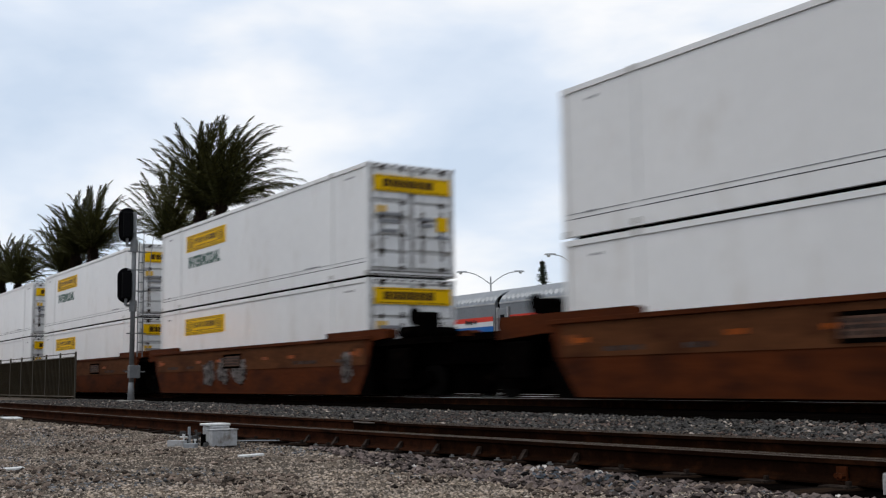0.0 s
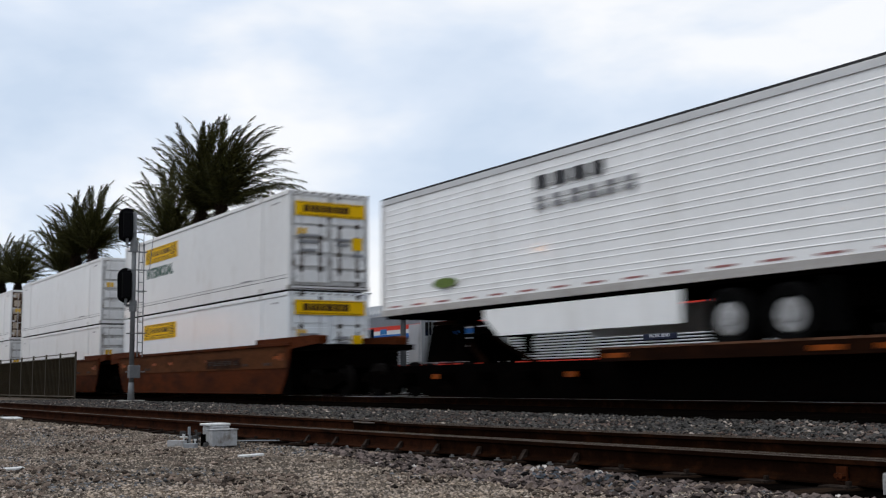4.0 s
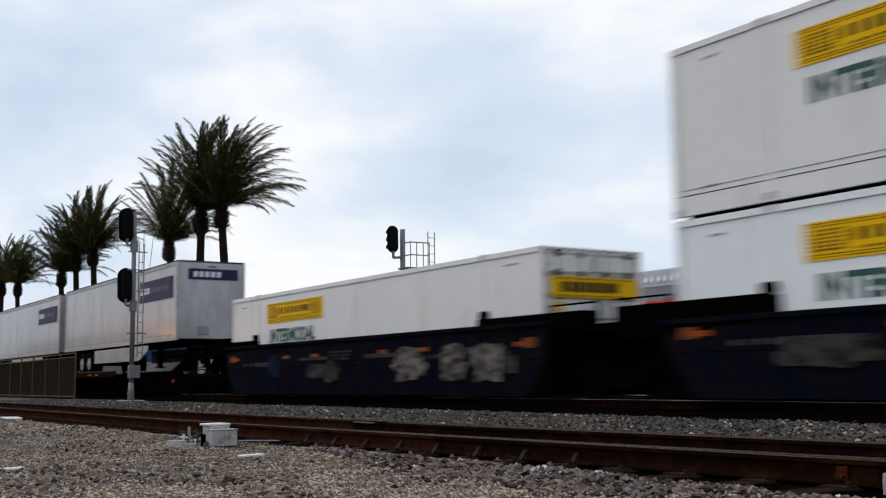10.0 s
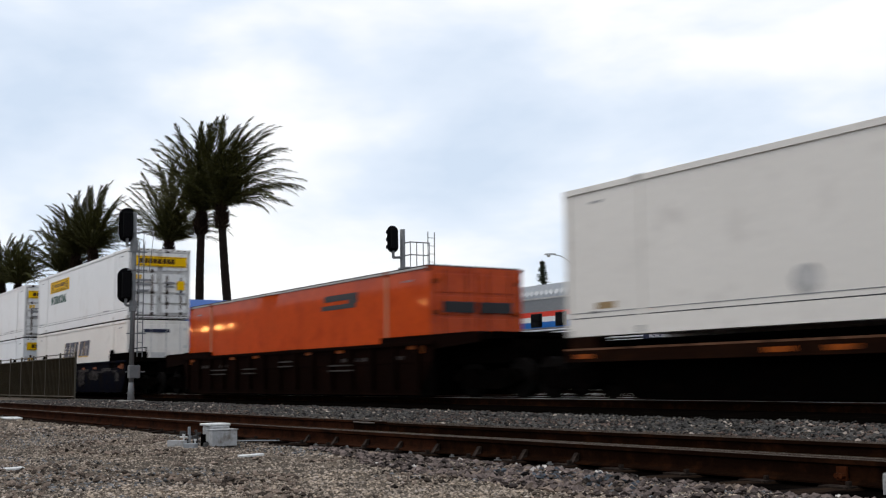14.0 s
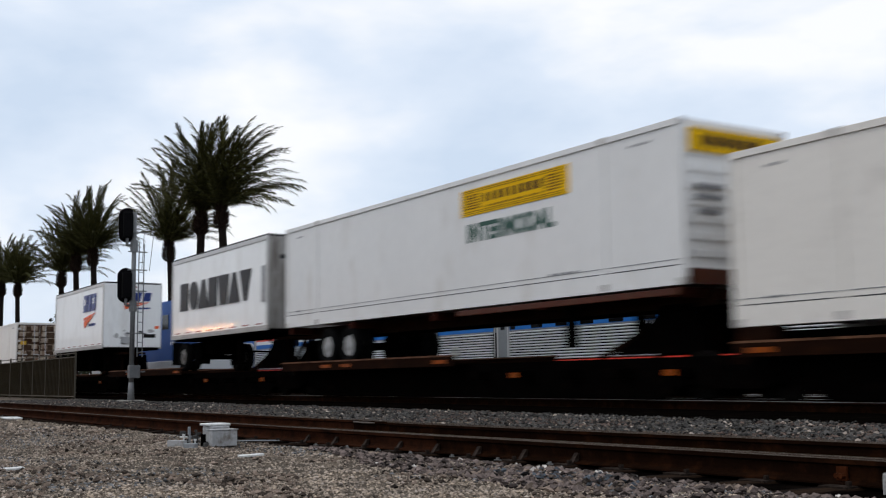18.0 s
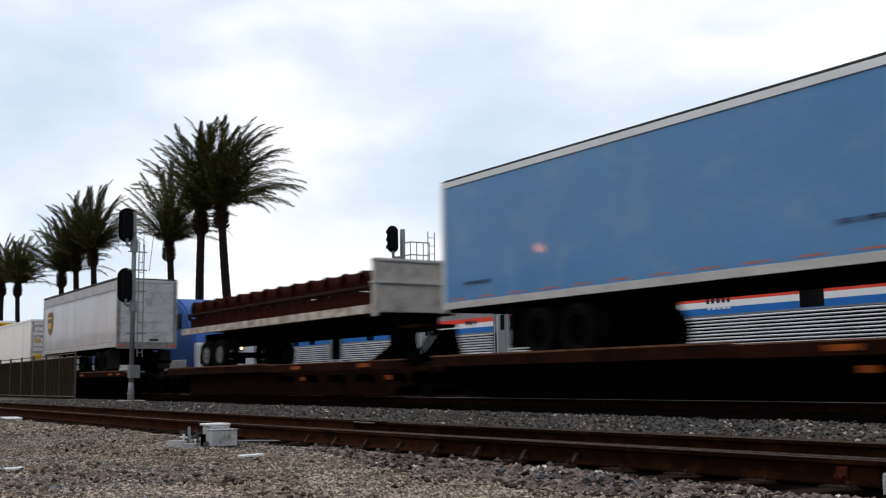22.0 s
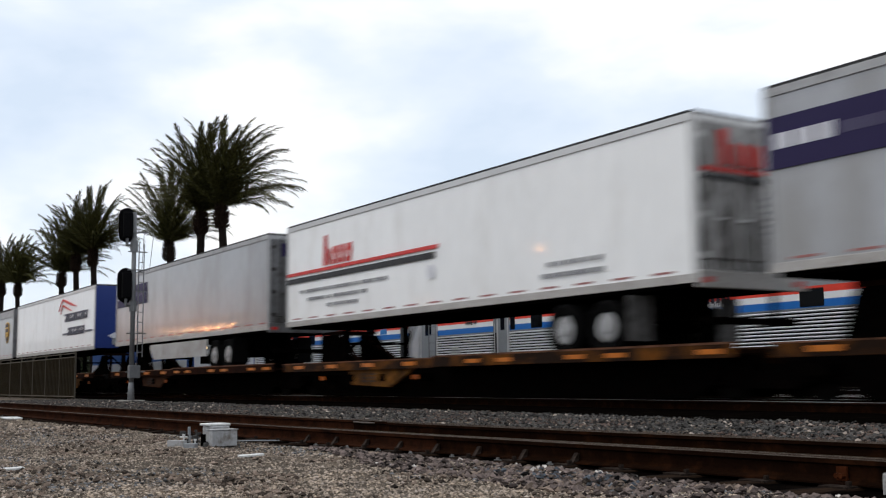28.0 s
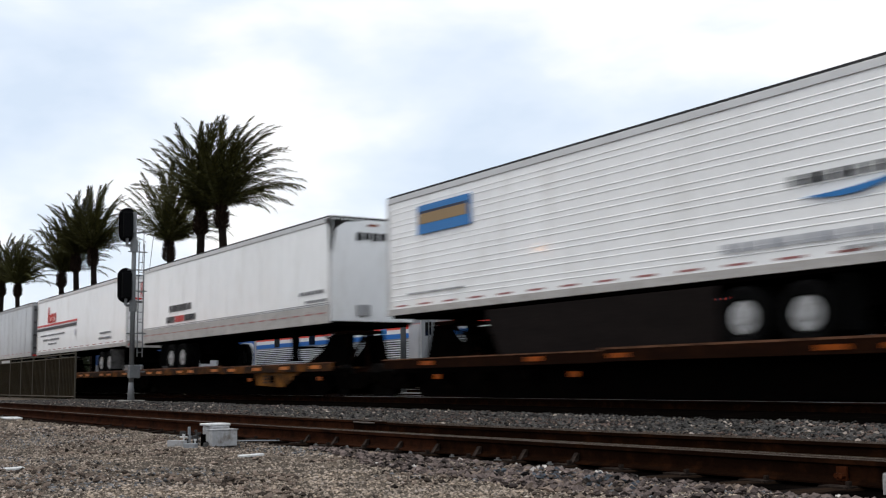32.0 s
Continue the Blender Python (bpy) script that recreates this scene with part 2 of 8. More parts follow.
M["clamp"] = mat("orange_rusted_steel", (0.050, 0.014, 0.005), 0.95, var=0.4, scale=12, grain=40, spec=0.03)
M["stonegrey"] = mat("blue_grey_gravel_stones", (0.112, 0.113, 0.116), 0.9, var=0.3, scale=2, grain=40, bump=0.4, per_piece=0.95, spec=0.12)
M["dirtycream"] = mat("dirty_cream_side_rail", (0.50, 0.44, 0.38), 0.6, var=0.25, scale=1.5, grain=10, dirt=(0.16, 0.115, 0.080), dirt_at=0.50, spec=0.2)
M["decklip"] = mat("tan_deck_lip", (0.135, 0.062, 0.034), 0.7, var=0.4, scale=2, grain=10, dirt=(0.030, 0.012, 0.006), dirt_at=0.52, spec=0.1)
M["darkgalv"] = mat("dark_oiled_steel", (0.045, 0.043, 0.042), 0.7, var=0.4, scale=9, grain=30, spec=0.15)
M["whitetr"] = mat("clean_white_trailer_skin", (0.83, 0.83, 0.825), 0.36, var=0.06, scale=0.5, grain=6, bump=0.02, dirt=(0.68, 0.665, 0.64), dirt_at=0.62, stretch=(1, 1, 0.3), coat=0.25, spec=0.35)
M["spineyellow"] = mat("worn_yellow_car_paint", (0.17, 0.058, 0.008), 0.7, var=0.3, scale=0.7, grain=12, dirt=(0.013, 0.006, 0.003), dirt_at=0.385, spec=0.06)
M["yellowpanel"] = mat("dirty_yellow_side_panel", (0.15, 0.060, 0.010), 0.7, var=0.4, scale=1.2, grain=10, dirt=(0.030, 0.013, 0.005), dirt_at=0.50, spec=0.05)
M["chassisorange"] = mat("orange_chassis_paint", (0.065, 0.014, 0.006), 0.4, var=0.3, scale=2, dirt=(0.06, 0.02, 0.008), dirt_at=0.52, spec=0.15)
M["plate"] = mat("dull_tie_plate_steel", (0.022, 0.016, 0.013), 0.95, var=0.6, scale=9, grain=40, dirt=(0.045, 0.036, 0.029), dirt_at=0.62, spec=0.02)
M["reflectwall"] = mat("dark_reflected_wall", (0.060, 0.050, 0.042), 0.9, var=0.35, scale=0.3, grain=4, spec=0.1)
M["signalsteel"] = mat("weathered_grey_steel", (0.15, 0.155, 0.16), 0.6, 0.3, var=0.25, scale=4, grain=40, bump=0.05)
M["skirtgrey"] = mat("dull_grey_skirt", (0.36, 0.355, 0.35), 0.5, 0.1, var=0.2, scale=0.8, grain=6, dirt=(0.26, 0.24, 0.22), dirt_at=0.55, coat=0.15)
M["spinered"] = mat("red_brown_car_steel", (0.019, 0.0062, 0.0034), 0.85, 0.0, var=0.45, scale=1.2, grain=10, dirt=(0.006, 0.003, 0.002), dirt_at=0.50, spec=0.02)
M["amber"] = mat("clean_amber_reflector", (0.44, 0.125, 0.006), 0.4, var=0.2, scale=4, spec=0.3)
M["rustyrail"] = mat("red_brown_rusty_rail", (0.027, 0.0098, 0.0048), 0.95, var=0.5, scale=3, grain=50, dirt=(0.010, 0.0045, 0.003), dirt_at=0.54, spec=0.01)
M["flute"] = mat("polished_coach_flute", (0.76, 0.78, 0.80), 0.30, 0.35, var=0.10, scale=1.0, grain=12, bump=0.02)
# Grey panel darkened: ends turned from the light carry shade in their colour.
M["greyend"] = mat("shaded_dirty_grey_end", (0.135, 0.135, 0.140), 0.5, 0.1, var=0.3, scale=1.2, grain=8, dirt=(0.060, 0.056, 0.052), dirt_at=0.54)
M["letterboard"] = mat("dull_grey_coach_side", (0.24, 0.25, 0.26), 0.4, 0.4, var=0.12, scale=1.0, grain=12, bump=0.03)
M["coachdoor"] = mat("grey_coach_door", (0.22, 0.23, 0.24), 0.45, 0.3, var=0.12, scale=2)
M["rimdark"] = mat("dirty_wheel_rim", (0.17, 0.16, 0.15), 0.6, 0.2, var=0.3, scale=3, dirt=(0.05, 0.045, 0.04), dirt_at=0.52)
M["rollgrey"] = mat("grey_roll_up_door", (0.36, 0.36, 0.355), 0.5, 0.05, var=0.15, scale=0.8, grain=6, dirt=(0.17, 0.165, 0.155), dirt_at=0.56)
M["rollframe"] = mat("dirty_grey_door_frame", (0.17, 0.165, 0.16), 0.6, 0.1, var=0.3, scale=2, dirt=(0.10, 0.075, 0.06), dirt_at=0.55)
M["whitelid"] = mat("weathered_white_lid", (0.60, 0.60, 0.59), 0.6, var=0.12, scale=6, dirt=(0.42, 0.40, 0.37), dirt_at=0.6)
M["verge"] = mat("purple_grey_ballast_stones", (0.100, 0.078, 0.070), 0.9, var=0.35, scale=3, grain=40, bump=0.5, per_piece=1.0, spec=0.08)
M["chalk"] = mat("pale_broken_stones", (0.50, 0.46, 0.43), 0.9, var=0.25, scale=3, grain=40, bump=0.5, per_piece=0.5, spec=0.12)
M["wornglint"] = mat("worn_rail_edge_highlight", (0.105, 0.082, 0.066), 0.5, 0.4, var=0.45, scale=3, grain=40, dirt=(0.06, 0.042, 0.032), dirt_at=0.58)
M["spike"] = mat("glint_pale_spike_steel", (0.22, 0.215, 0.21), 0.45, 0.5, var=0.3, scale=9)
M["brace"] = mat("brown_rail_brace_iron", (0.018, 0.011, 0.008), 0.85, var=0.5, scale=9, grain=40, dirt=(0.060, 0.045, 0.036), dirt_at=0.60, spec=0.1)
M["rustballast"] = mat("red_brown_ballast_stones", (0.088, 0.062, 0.051), 0.9, var=0.3, scale=2, grain=40, bump=0.4, per_piece=0.9, spec=0.1)
M["slate"] = mat("slate_blue_stones", (0.050, 0.058, 0.068), 0.85, var=0.3, scale=2, grain=40, bump=0.4, per_piece=0.9, spec=0.15)
M["wellpale"] = mat("paler_brown_well_car_paint", (0.082, 0.031, 0.0125), 0.8, var=0.3, scale=0.6, grain=9, dirt=(0.040, 0.014, 0.006), dirt_at=0.54, stretch=(0.5, 1, 1.4), spec=0.03)
M["clampglow"] = mat("dull_orange_corner_plate", (0.17, 0.042, 0.006), 0.6, var=0.3, scale=5, dirt=(0.05, 0.02, 0.008), dirt_at=0.54, spec=0.1)
M["notice"] = mat("weathered_dull_notice", (0.105, 0.060, 0.042), 0.8, var=0.4, scale=3, dirt=(0.045, 0.020, 0.012), dirt_at=0.52, spec=0.1)
M["nosegrime"] = mat("grimy_trailer_nose", (0.30, 0.285, 0.27), 0.6, var=0.25, scale=1.3, grain=10, dirt=(0.13, 0.115, 0.10), dirt_at=0.52, stretch=(1, 1.6, 0.35), spec=0.2)
M["soot"] = mat("exhaust_soot", (0.016, 0.015, 0.014), 0.9, var=0.4, scale=3, spec=0.02)
M["flaplight"] = mat("pale_dirty_mud_flap", (0.105, 0.10, 0.097), 0.8, var=0.3, scale=3, dirt=(0.05, 0.047, 0.044), dirt_at=0.54, spec=0.1)
M["flapgrey"] = mat("dirty_dark_mud_flap", (0.016, 0.015, 0.014), 0.8, var=0.3, scale=3, dirt=(0.008, 0.007, 0.007), dirt_at=0.54, spec=0.1)
M["grimedoor"] = mat("road_grimed_white_door", (0.38, 0.37, 0.36), 0.6, var=0.25, scale=1.4, grain=10, dirt=(0.055, 0.048, 0.044), dirt_at=0.50, stretch=(1, 1.4, 0.5), spec=0.15)
M["keeper"] = mat("dark_lock_keeper", (0.040, 0.030, 0.024), 0.8, var=0.4, scale=8, spec=0.05)
M["headgrey"] = mat("weathered_grey_headboard", (0.40, 0.36, 0.315), 0.6, var=0.15, scale=1.2, grain=8, dirt=(0.24, 0.215, 0.185), dirt_at=0.56, spec=0.2)
M["rustdark"] = mat("dark_rusty_bar", (0.022, 0.012, 0.009), 0.9, var=0.4, scale=4, grain=20, spec=0.04)
M["coarse"] = mat("brown_coarse_stones", (0.135, 0.103, 0.082), 0.9, var=0.35, scale=3, grain=40, bump=0.5, per_piece=0.9, spec=0.08)
M["dustwrite"] = mat("dusty_stencil_paint", (0.060, 0.053, 0.050), 0.8, var=0.4, scale=3, grain=12, dirt=(0.02, 0.017, 0.016), dirt_at=0.54, spec=0.03)
M["darkskirt"] = mat("dark_brown_plastic_skirt", (0.0085, 0.0062, 0.0056), 0.8, var=0.4, scale=1.5, grain=10, stretch=(0.4, 1, 2), spec=0.05)
M["greyrail"] = mat("dull_grey_top_rail", (0.36, 0.36, 0.365), 0.5, 0.2, var=0.15, scale=1.5, grain=10, dirt=(0.24, 0.235, 0.23), dirt_at=0.57)
M["dimletter"] = mat("faded_purple_lettering", (0.085, 0.075, 0.13), 0.5, var=0.2)
M["rustpanel"] = mat("dark_rust_side_panel", (0.038, 0.016, 0.008), 0.8, var=0.4, scale=1.5, grain=10, dirt=(0.016, 0.007, 0.004), dirt_at=0.52, spec=0.03)
M["whitecool"] = mat("clean_cool_white_panel", (0.70, 0.72, 0.735), 0.38, var=0.05, scale=0.6, grain=8, bump=0.03, dirt=(0.60, 0.60, 0.60), dirt_at=0.64, stretch=(1, 1, 0.4), coat=0.25, coat_rough=0.2, spec=0.35)
M["midpatch"] = mat("pale_blue_patch", (0.16, 0.30, 0.47), 0.45, var=0.15, scale=2)
M["orangedark"] = mat("dirty_dark_orange_paint", (0.24, 0.036, 0.005), 0.6, var=0.25, scale=2, dirt=(0.08, 0.02, 0.006), dirt_at=0.54, spec=0.05)
M["grit"] = mat("tan_grit", (0.345, 0.275, 0.210), 0.95, var=0.3, scale=2, grain=40, bump=0.4, per_piece=0.6, spec=0.1)
M["lamphead"] = mat("grey_lamp_head", (0.40, 0.41, 0.42), 0.5, 0.3)


# ---------------------------------------------------------------- mesh helpers
def box(bm, x0, x1, y0, y1, z0, z1, bevel=0.0):
    v = [bm.verts.new(c) for c in ((x0, y0, z0), (x1, y0, z0), (x1, y1, z0), (x0, y1, z0), (x0, y0, z1), (x1, y0, z1), (x1, y1, z1), (x0, y1, z1))]
    f = [bm.faces.new([v[i] for i in k]) for k in ((0, 3, 2, 1), (4, 5, 6, 7), (0, 1, 5, 4), (1, 2, 6, 5), (2, 3, 7, 6), (3, 0, 4, 7))]
    if bevel:
        edges = list({e for g in f for e in g.edges})
        bmesh.ops.bevel(bm, geom=edges, offset=bevel, segments=2, affect="EDGES", profile=0.5)


def rod(bm, a, b, r, seg=8, r2=None):
    a, b = Vector(a), Vector(b)
    d = b - a
    q = d.to_track_quat("Z", "Y")
    r2 = r if r2 is None else r2
    ra = [bm.verts.new(a + q @ Vector((r * math.cos(2 * PI * i / seg), r * math.sin(2 * PI * i / seg), 0))) for i in range(seg)]
    rb = [bm.verts.new(b + q @ Vector((r2 * math.cos(2 * PI * i / seg), r2 * math.sin(2 * PI * i / seg), 0))) for i in range(seg)]
    for i in range(seg):
        j = (i + 1) % seg
        bm.faces.new((ra[i], ra[j], rb[j], rb[i]))
    bm.faces.new(ra[::-1])
    bm.faces.new(rb)


def tube(bm, pts, r, seg=6):
    """A round bar bent through the points."""
    rings = []
    for i, p in enumerate(pts):
        d = (Vector(pts[min(i + 1, len(pts) - 1)]) - Vector(pts[max(i - 1, 0)])).normalized()
        q = d.to_track_quat("Z", "Y")
        rings.append([bm.verts.new(Vector(p) + q @ Vector((r * math.cos(2 * PI * k / seg), r * math.sin(2 * PI * k / seg), 0))) for k in range(seg)])
    for ra, rb in zip(rings, rings[1:]):
        for k in range(seg):
            bm.faces.new((ra[k], ra[(k + 1) % seg], rb[(k + 1) % seg], rb[k]))
    bm.faces.new(rings[0][::-1])
    bm.faces.new(rings[-1])


def prism(bm, pts, axis, a, b):
    """Extrude a closed outline along x ('x': pts are y, z), y ('y': pts are x, z) or z ('z': pts are x, y)."""
    def at(p, s):
        return {"x": (s, p[0], p[1]), "y": (p[0], s, p[1]), "z": (p[0], p[1], s)}[axis]
    va = [bm.verts.new(at(p, a)) for p in pts]
    vb = [bm.verts.new(at(p, b)) for p in pts]
    n = len(pts)
    for i in range(n):
        j = (i + 1) % n
        bm.faces.new((va[i], va[j], vb[j], vb[i]))
    bm.faces.new(va[::-1])
    bm.faces.new(vb)
    bmesh.ops.recalc_face_normals(bm, faces=bm.faces[:])


def part(name, bm, material, parent=None, label="", smooth=False):
    me = bpy.data.meshes.new(name)
    bm.to_mesh(me)
    bm.free()
    me.materials.append(material)
    if smooth:
        for p in me.polygons:
            p.use_smooth = True
    ob = new(name, me)
    if parent is not None:
        ob.parent = parent
    if label:
        ob["label"] = label
    return ob


def slab(name, material, parent, *dims, bevel=0.0, label=""):
    bm = bmesh.new()
    box(bm, *dims, bevel=bevel)
    return part(name, bm, material, parent, label)


def root(name, label, category, group="", kind="", at=(0, 0, 0)):
    ob = new(name)
    ob.empty_display_size = 0.3
    ob.location = at
    return tagged(ob, label, category, group, kind)


def lettering(text, size, material, parent, m, name="lettering", label="", squeeze=1.0, bold=0.02):
    """Raised letters with the built-in font; m places them (text runs along local x, stands along local y)."""
    cu = bpy.data.curves.new("letters", "FONT")
    cu.body, cu.size, cu.extrude, cu.offset, cu.align_x = text, size, 0.004, bold * size, "CENTER"
    tmp = bpy.data.objects.new("letters", cu)
    me = bpy.data.meshes.new_from_object(tmp)
    bpy.data.objects.remove(tmp)
    bpy.data.curves.remove(cu)
    me.transform(m @ Matrix.Diagonal((squeeze, 1, 1, 1)))
    me.name = name
    me.materials.clear()
    me.materials.append(material)
    ob = new(name, me)
    ob.parent = parent
    if label:
        ob["label"] = label
    return ob


def near_side(x, z, y):
    """Places flat lettering on the side that faces the near ground (towards -y)."""
    return Matrix.Translation((x, y, z)) @ Euler((PI / 2, 0, 0)).to_matrix().to_4x4()


def mark(name, material, parent, x0, x1, z0, z1, y=-1.305, label=""):
    return slab(name, material, parent, x0, x1, y, y + 0.02, z0, z1, label=label)


def bars(name, material, parent, x0, x1, z0, z1, cols, rows=1, y=-1.306, seed=1, label=""):
    """Unreadable writing as plain bars."""
    rng = random.Random(seed)
    bm = bmesh.new()
    h = (z1 - z0) / rows
    for r in range(rows):
        x = x0
        w = (x1 - x0) / cols
        for c in range(cols):
            f = rng.uniform(0.55, 0.85)
            box(bm, x + w * 0.06, x + w * f, y, y + 0.02, z0 + h * (r + 0.2), z0 + h * (r + 0.85))
            x += w
    ob = part(name, bm, material, parent, label)
    ob["kind"] = "stuff"
    return ob


# ---------------------------------------------------------------- ground and tracks
TRACK_Y, RAIL_Z = 14.43, 0.22
COACH_Y, MIDDLE_Y = 26.85, 19.05
NEAR_B = ((-400, 4.0), (-80, 4.42), (-40, 4.55), (-25, 4.61), (-14, 4.72), (-10, 4.87), (-8, 4.98), (-6, 5.12), (-4, 5.25), (0, 5.42), (10, 5.6), (60, 6.2))


def near_rail_y(x):
    for (xa, ya), (xb, yb) in zip(NEAR_B, NEAR_B[1:]):
        if x <= xb:
            f = (x - xa) / (xb - xa)
            return ya + (yb - ya) * f
    return NEAR_B[-1][1]


def edge_y(x):
    return near_rail_y(x) - 0.60 - 0.16 * min(1, max(0, (x + 6.5) / 2)) + 0.17 * noise.noise((x * 1.6, 3, 0)) + 0.05 * noise.noise((x * 4.7, 1, 0))


def ground_z(x, y):
    b = near_rail_y(x)
    z = 0.017 * noise.noise((x * 0.7, y * 0.7, 0)) + 0.013 * noise.noise((x * 2.3, y * 2.3, 4))
    edge = edge_y(x)
    if y < edge:
        lump = 0.020 * noise.noise((x * 1.5, y * 1.9, 8)) + 0.014 * noise.noise((x * 3.3, y * 3.9, 2))
        lip = 0.030 * math.exp(-((edge - y - 0.16) / 0.13) ** 2) * (0.6 + 0.9 * noise.noise((x * 2.1, 5, 6)))
        return z * 0.8 + 0.006 - 0.008 * max(0, edge - y) + lump * min(1, (edge - y) / 0.3) + lip
    if y < b + 2.25:
        dip = min(1, (y - edge) / 0.15, (b + 2.25 - y) / 0.2)
        return z * 0.8 + 0.006 - 0.055 * dip + (0.02 if y > b + 1.0 else 0.0) * (1 - dip)
    if y < 12.2:
        return z + 0.03
    if y < 16.8:
        return z * 0.5 + 0.035
    return z * 0.5 + 0.02


def build_ground():
    xs = [-3000, -1200, -600, -300, -180, -120, -90] + [-70 + i * 0.5 for i in range(80)] + [-30 + i * 0.12 for i in range(260)] + [1.5, 3, 6, 12, 30, 80, 200, 600, 1500, 3000]
    ys = [-3000, -800, -200, -60, -20, -8, -4, -2] + [-1 + i * 0.12 for i in range(120)] + [13.6 + i * 0.4 for i in range(50)] + [36, 42, 52, 70, 100, 160, 300, 700, 1500, 3000]
    nx, ny = len(xs), len(ys)
    verts = [(x, y, ground_z(x, y) if -75 < x < 8 and -3 < y < 36 else 0.02) for y in ys for x in xs]
    faces = [(j * nx + i, j * nx + i + 1, (j + 1) * nx + i + 1, (j + 1) * nx + i) for j in range(ny - 1) for i in range(nx - 1)]
    me = bpy.data.meshes.new("ground")
    me.from_pydata(verts, [], faces)
    me.materials.append(M["gravel"])
    for p in me.polygons:
        p.use_smooth = True
    return tagged(new("ground", me), "grey-brown gravel ground and ballast beside the tracks", "ground", kind="structure")


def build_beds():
    """Track beds laid as low sheets on the ground, shade put into their colour."""
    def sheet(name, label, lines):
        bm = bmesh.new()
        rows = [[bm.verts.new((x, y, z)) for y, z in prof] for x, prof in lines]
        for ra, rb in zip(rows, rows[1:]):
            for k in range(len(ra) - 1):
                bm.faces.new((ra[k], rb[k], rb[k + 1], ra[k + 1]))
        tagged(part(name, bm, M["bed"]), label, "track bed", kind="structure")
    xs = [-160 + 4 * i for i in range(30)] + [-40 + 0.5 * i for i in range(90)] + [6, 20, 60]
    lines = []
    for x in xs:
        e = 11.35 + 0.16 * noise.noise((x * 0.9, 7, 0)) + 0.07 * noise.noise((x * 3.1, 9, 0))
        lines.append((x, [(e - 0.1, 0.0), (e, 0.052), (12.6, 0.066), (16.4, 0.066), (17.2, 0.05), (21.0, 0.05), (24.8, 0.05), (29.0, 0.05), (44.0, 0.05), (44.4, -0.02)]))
    sheet("main_bed", "ballast bed under the main and station tracks, darkened for the trains' shade", lines)
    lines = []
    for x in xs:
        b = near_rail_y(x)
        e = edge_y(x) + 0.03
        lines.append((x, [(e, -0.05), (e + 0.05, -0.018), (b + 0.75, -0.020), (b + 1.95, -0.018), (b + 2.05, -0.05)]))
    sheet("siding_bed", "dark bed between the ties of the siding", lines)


def scatter(name, label, count, area, size, material, seed, sink=0.25):
    """Loose stones as one mesh: squashed uneven octahedra lying on the ground."""
    rng = np.random.default_rng(seed)
    base = np.array([(1, 0, 0), (0, 1, 0), (-1, 0, 0), (0, -1, 0), (0, 0, 1), (0, 0, -1)], float)
    tri = np.array([(0, 1, 4), (1, 2, 4), (2, 3, 4), (3, 0, 4), (1, 0, 5), (2, 1, 5), (3, 2, 5), (0, 3, 5)])
    pts = area(rng, count)
    V, F = [], []
    k = 0
    for (x, y) in pts:
        s = size * (0.45 + 1.1 * rng.random() ** 2)
        b = base * (0.75 + 0.5 * rng.random((6, 1))) * s * np.array((1, 0.8, 0.6))
        a, c = rng.random() * 6.28, (rng.random() - 0.5) * 0.9
        R = np.array(((math.cos(a), -math.sin(a), 0), (math.sin(a), math.cos(a), 0), (0, 0, 1)))
        T = np.array(((math.cos(c), 0, math.sin(c)), (0, 1, 0), (-math.sin(c), 0, math.cos(c))))
        b = b @ (R @ T).T
        V.append(b + (x, y, ground_z(x, y) + s * sink))
        F.append(tri + k)
        k += 6
    me = bpy.data.meshes.new(name)
    me.from_pydata(np.concatenate(V).tolist(), [], np.concatenate(F).tolist())
    me.materials.append(material)
    return tagged(new(name, me), label, "stones", kind="stuff")


def area_front(rng, n):
    x = -2.5 - 14 * rng.random(n) ** 1.6
    pts = [(a, edge_y(a) + 0.04 - rng.random() ** 1.15 * 4.2) for a in x]
    return [p for p in pts if rng.random() < 0.80 + 0.7 * noise.noise((p[0] * 0.55, p[1] * 0.9, 21)) + 0.3 * (near_rail_y(p[0]) - p[1] < 1.3)]


def area_front_far(rng, n):
    x = -14 - 26 * rng.random(n)
    return [(a, edge_y(a) + 0.04 - rng.random() * 4.4) for a in x]


def area_grey(rng, n):
    pts = area_front(rng, n * 2)
    return [p for p in pts if noise.noise((p[0] * 0.45, p[1] * 0.8, 11)) > 0.05][:n]


def area_middle(rng, n):
    x = -3 - 42 * rng.random(n) ** 1.5
    return [(a, near_rail_y(a) + 2.0 + rng.random() ** 0.9 * (11.42 + 0.16 * noise.noise((a * 0.9, 7, 0)) - near_rail_y(a) - 2.0)) for a in x]


def area_coarse(rng, n):
    """Coarser stones that lie in loose drifts on the finer gravel."""
    pts = area_front(rng, n * 3)
    return [p for p in pts if noise.noise((p[0] * 0.9, p[1] * 1.3, 31)) > 0.02][:n]


def area_sand(rng, n):
    """Tan grit where the gravel is worn thin, nearest the open ground."""
    pts = area_front(rng, n * 5)
    return [p for p in pts if math.hypot(*p) + 1.6 * noise.noise((p[0] * 0.7, p[1] * 0.9, 41)) < 7.1][:n]


def area_rust(rng, n):
    """A drift of red-brown stones between the tracks."""
    pts = area_middle(rng, n * 4)
    return [p for p in pts if noise.noise((p[0] * 0.35, p[1] * 0.6, 17)) > 0.10][:n]


def area_slate(rng, n):
    return [(-5.2 + rng.normal() * 0.34, 4.12 + rng.normal() * 0.09) for k in range(n)]


def area_chalk(rng, n):
    """A small heap of broken pale stones, and a few strays along the siding."""
    heap = [(-5.42 + rng.normal() * 0.20, 4.46 + rng.normal() * 0.045) for k in range(n - n // 3)]
    return heap + area_verge(rng, n // 3)


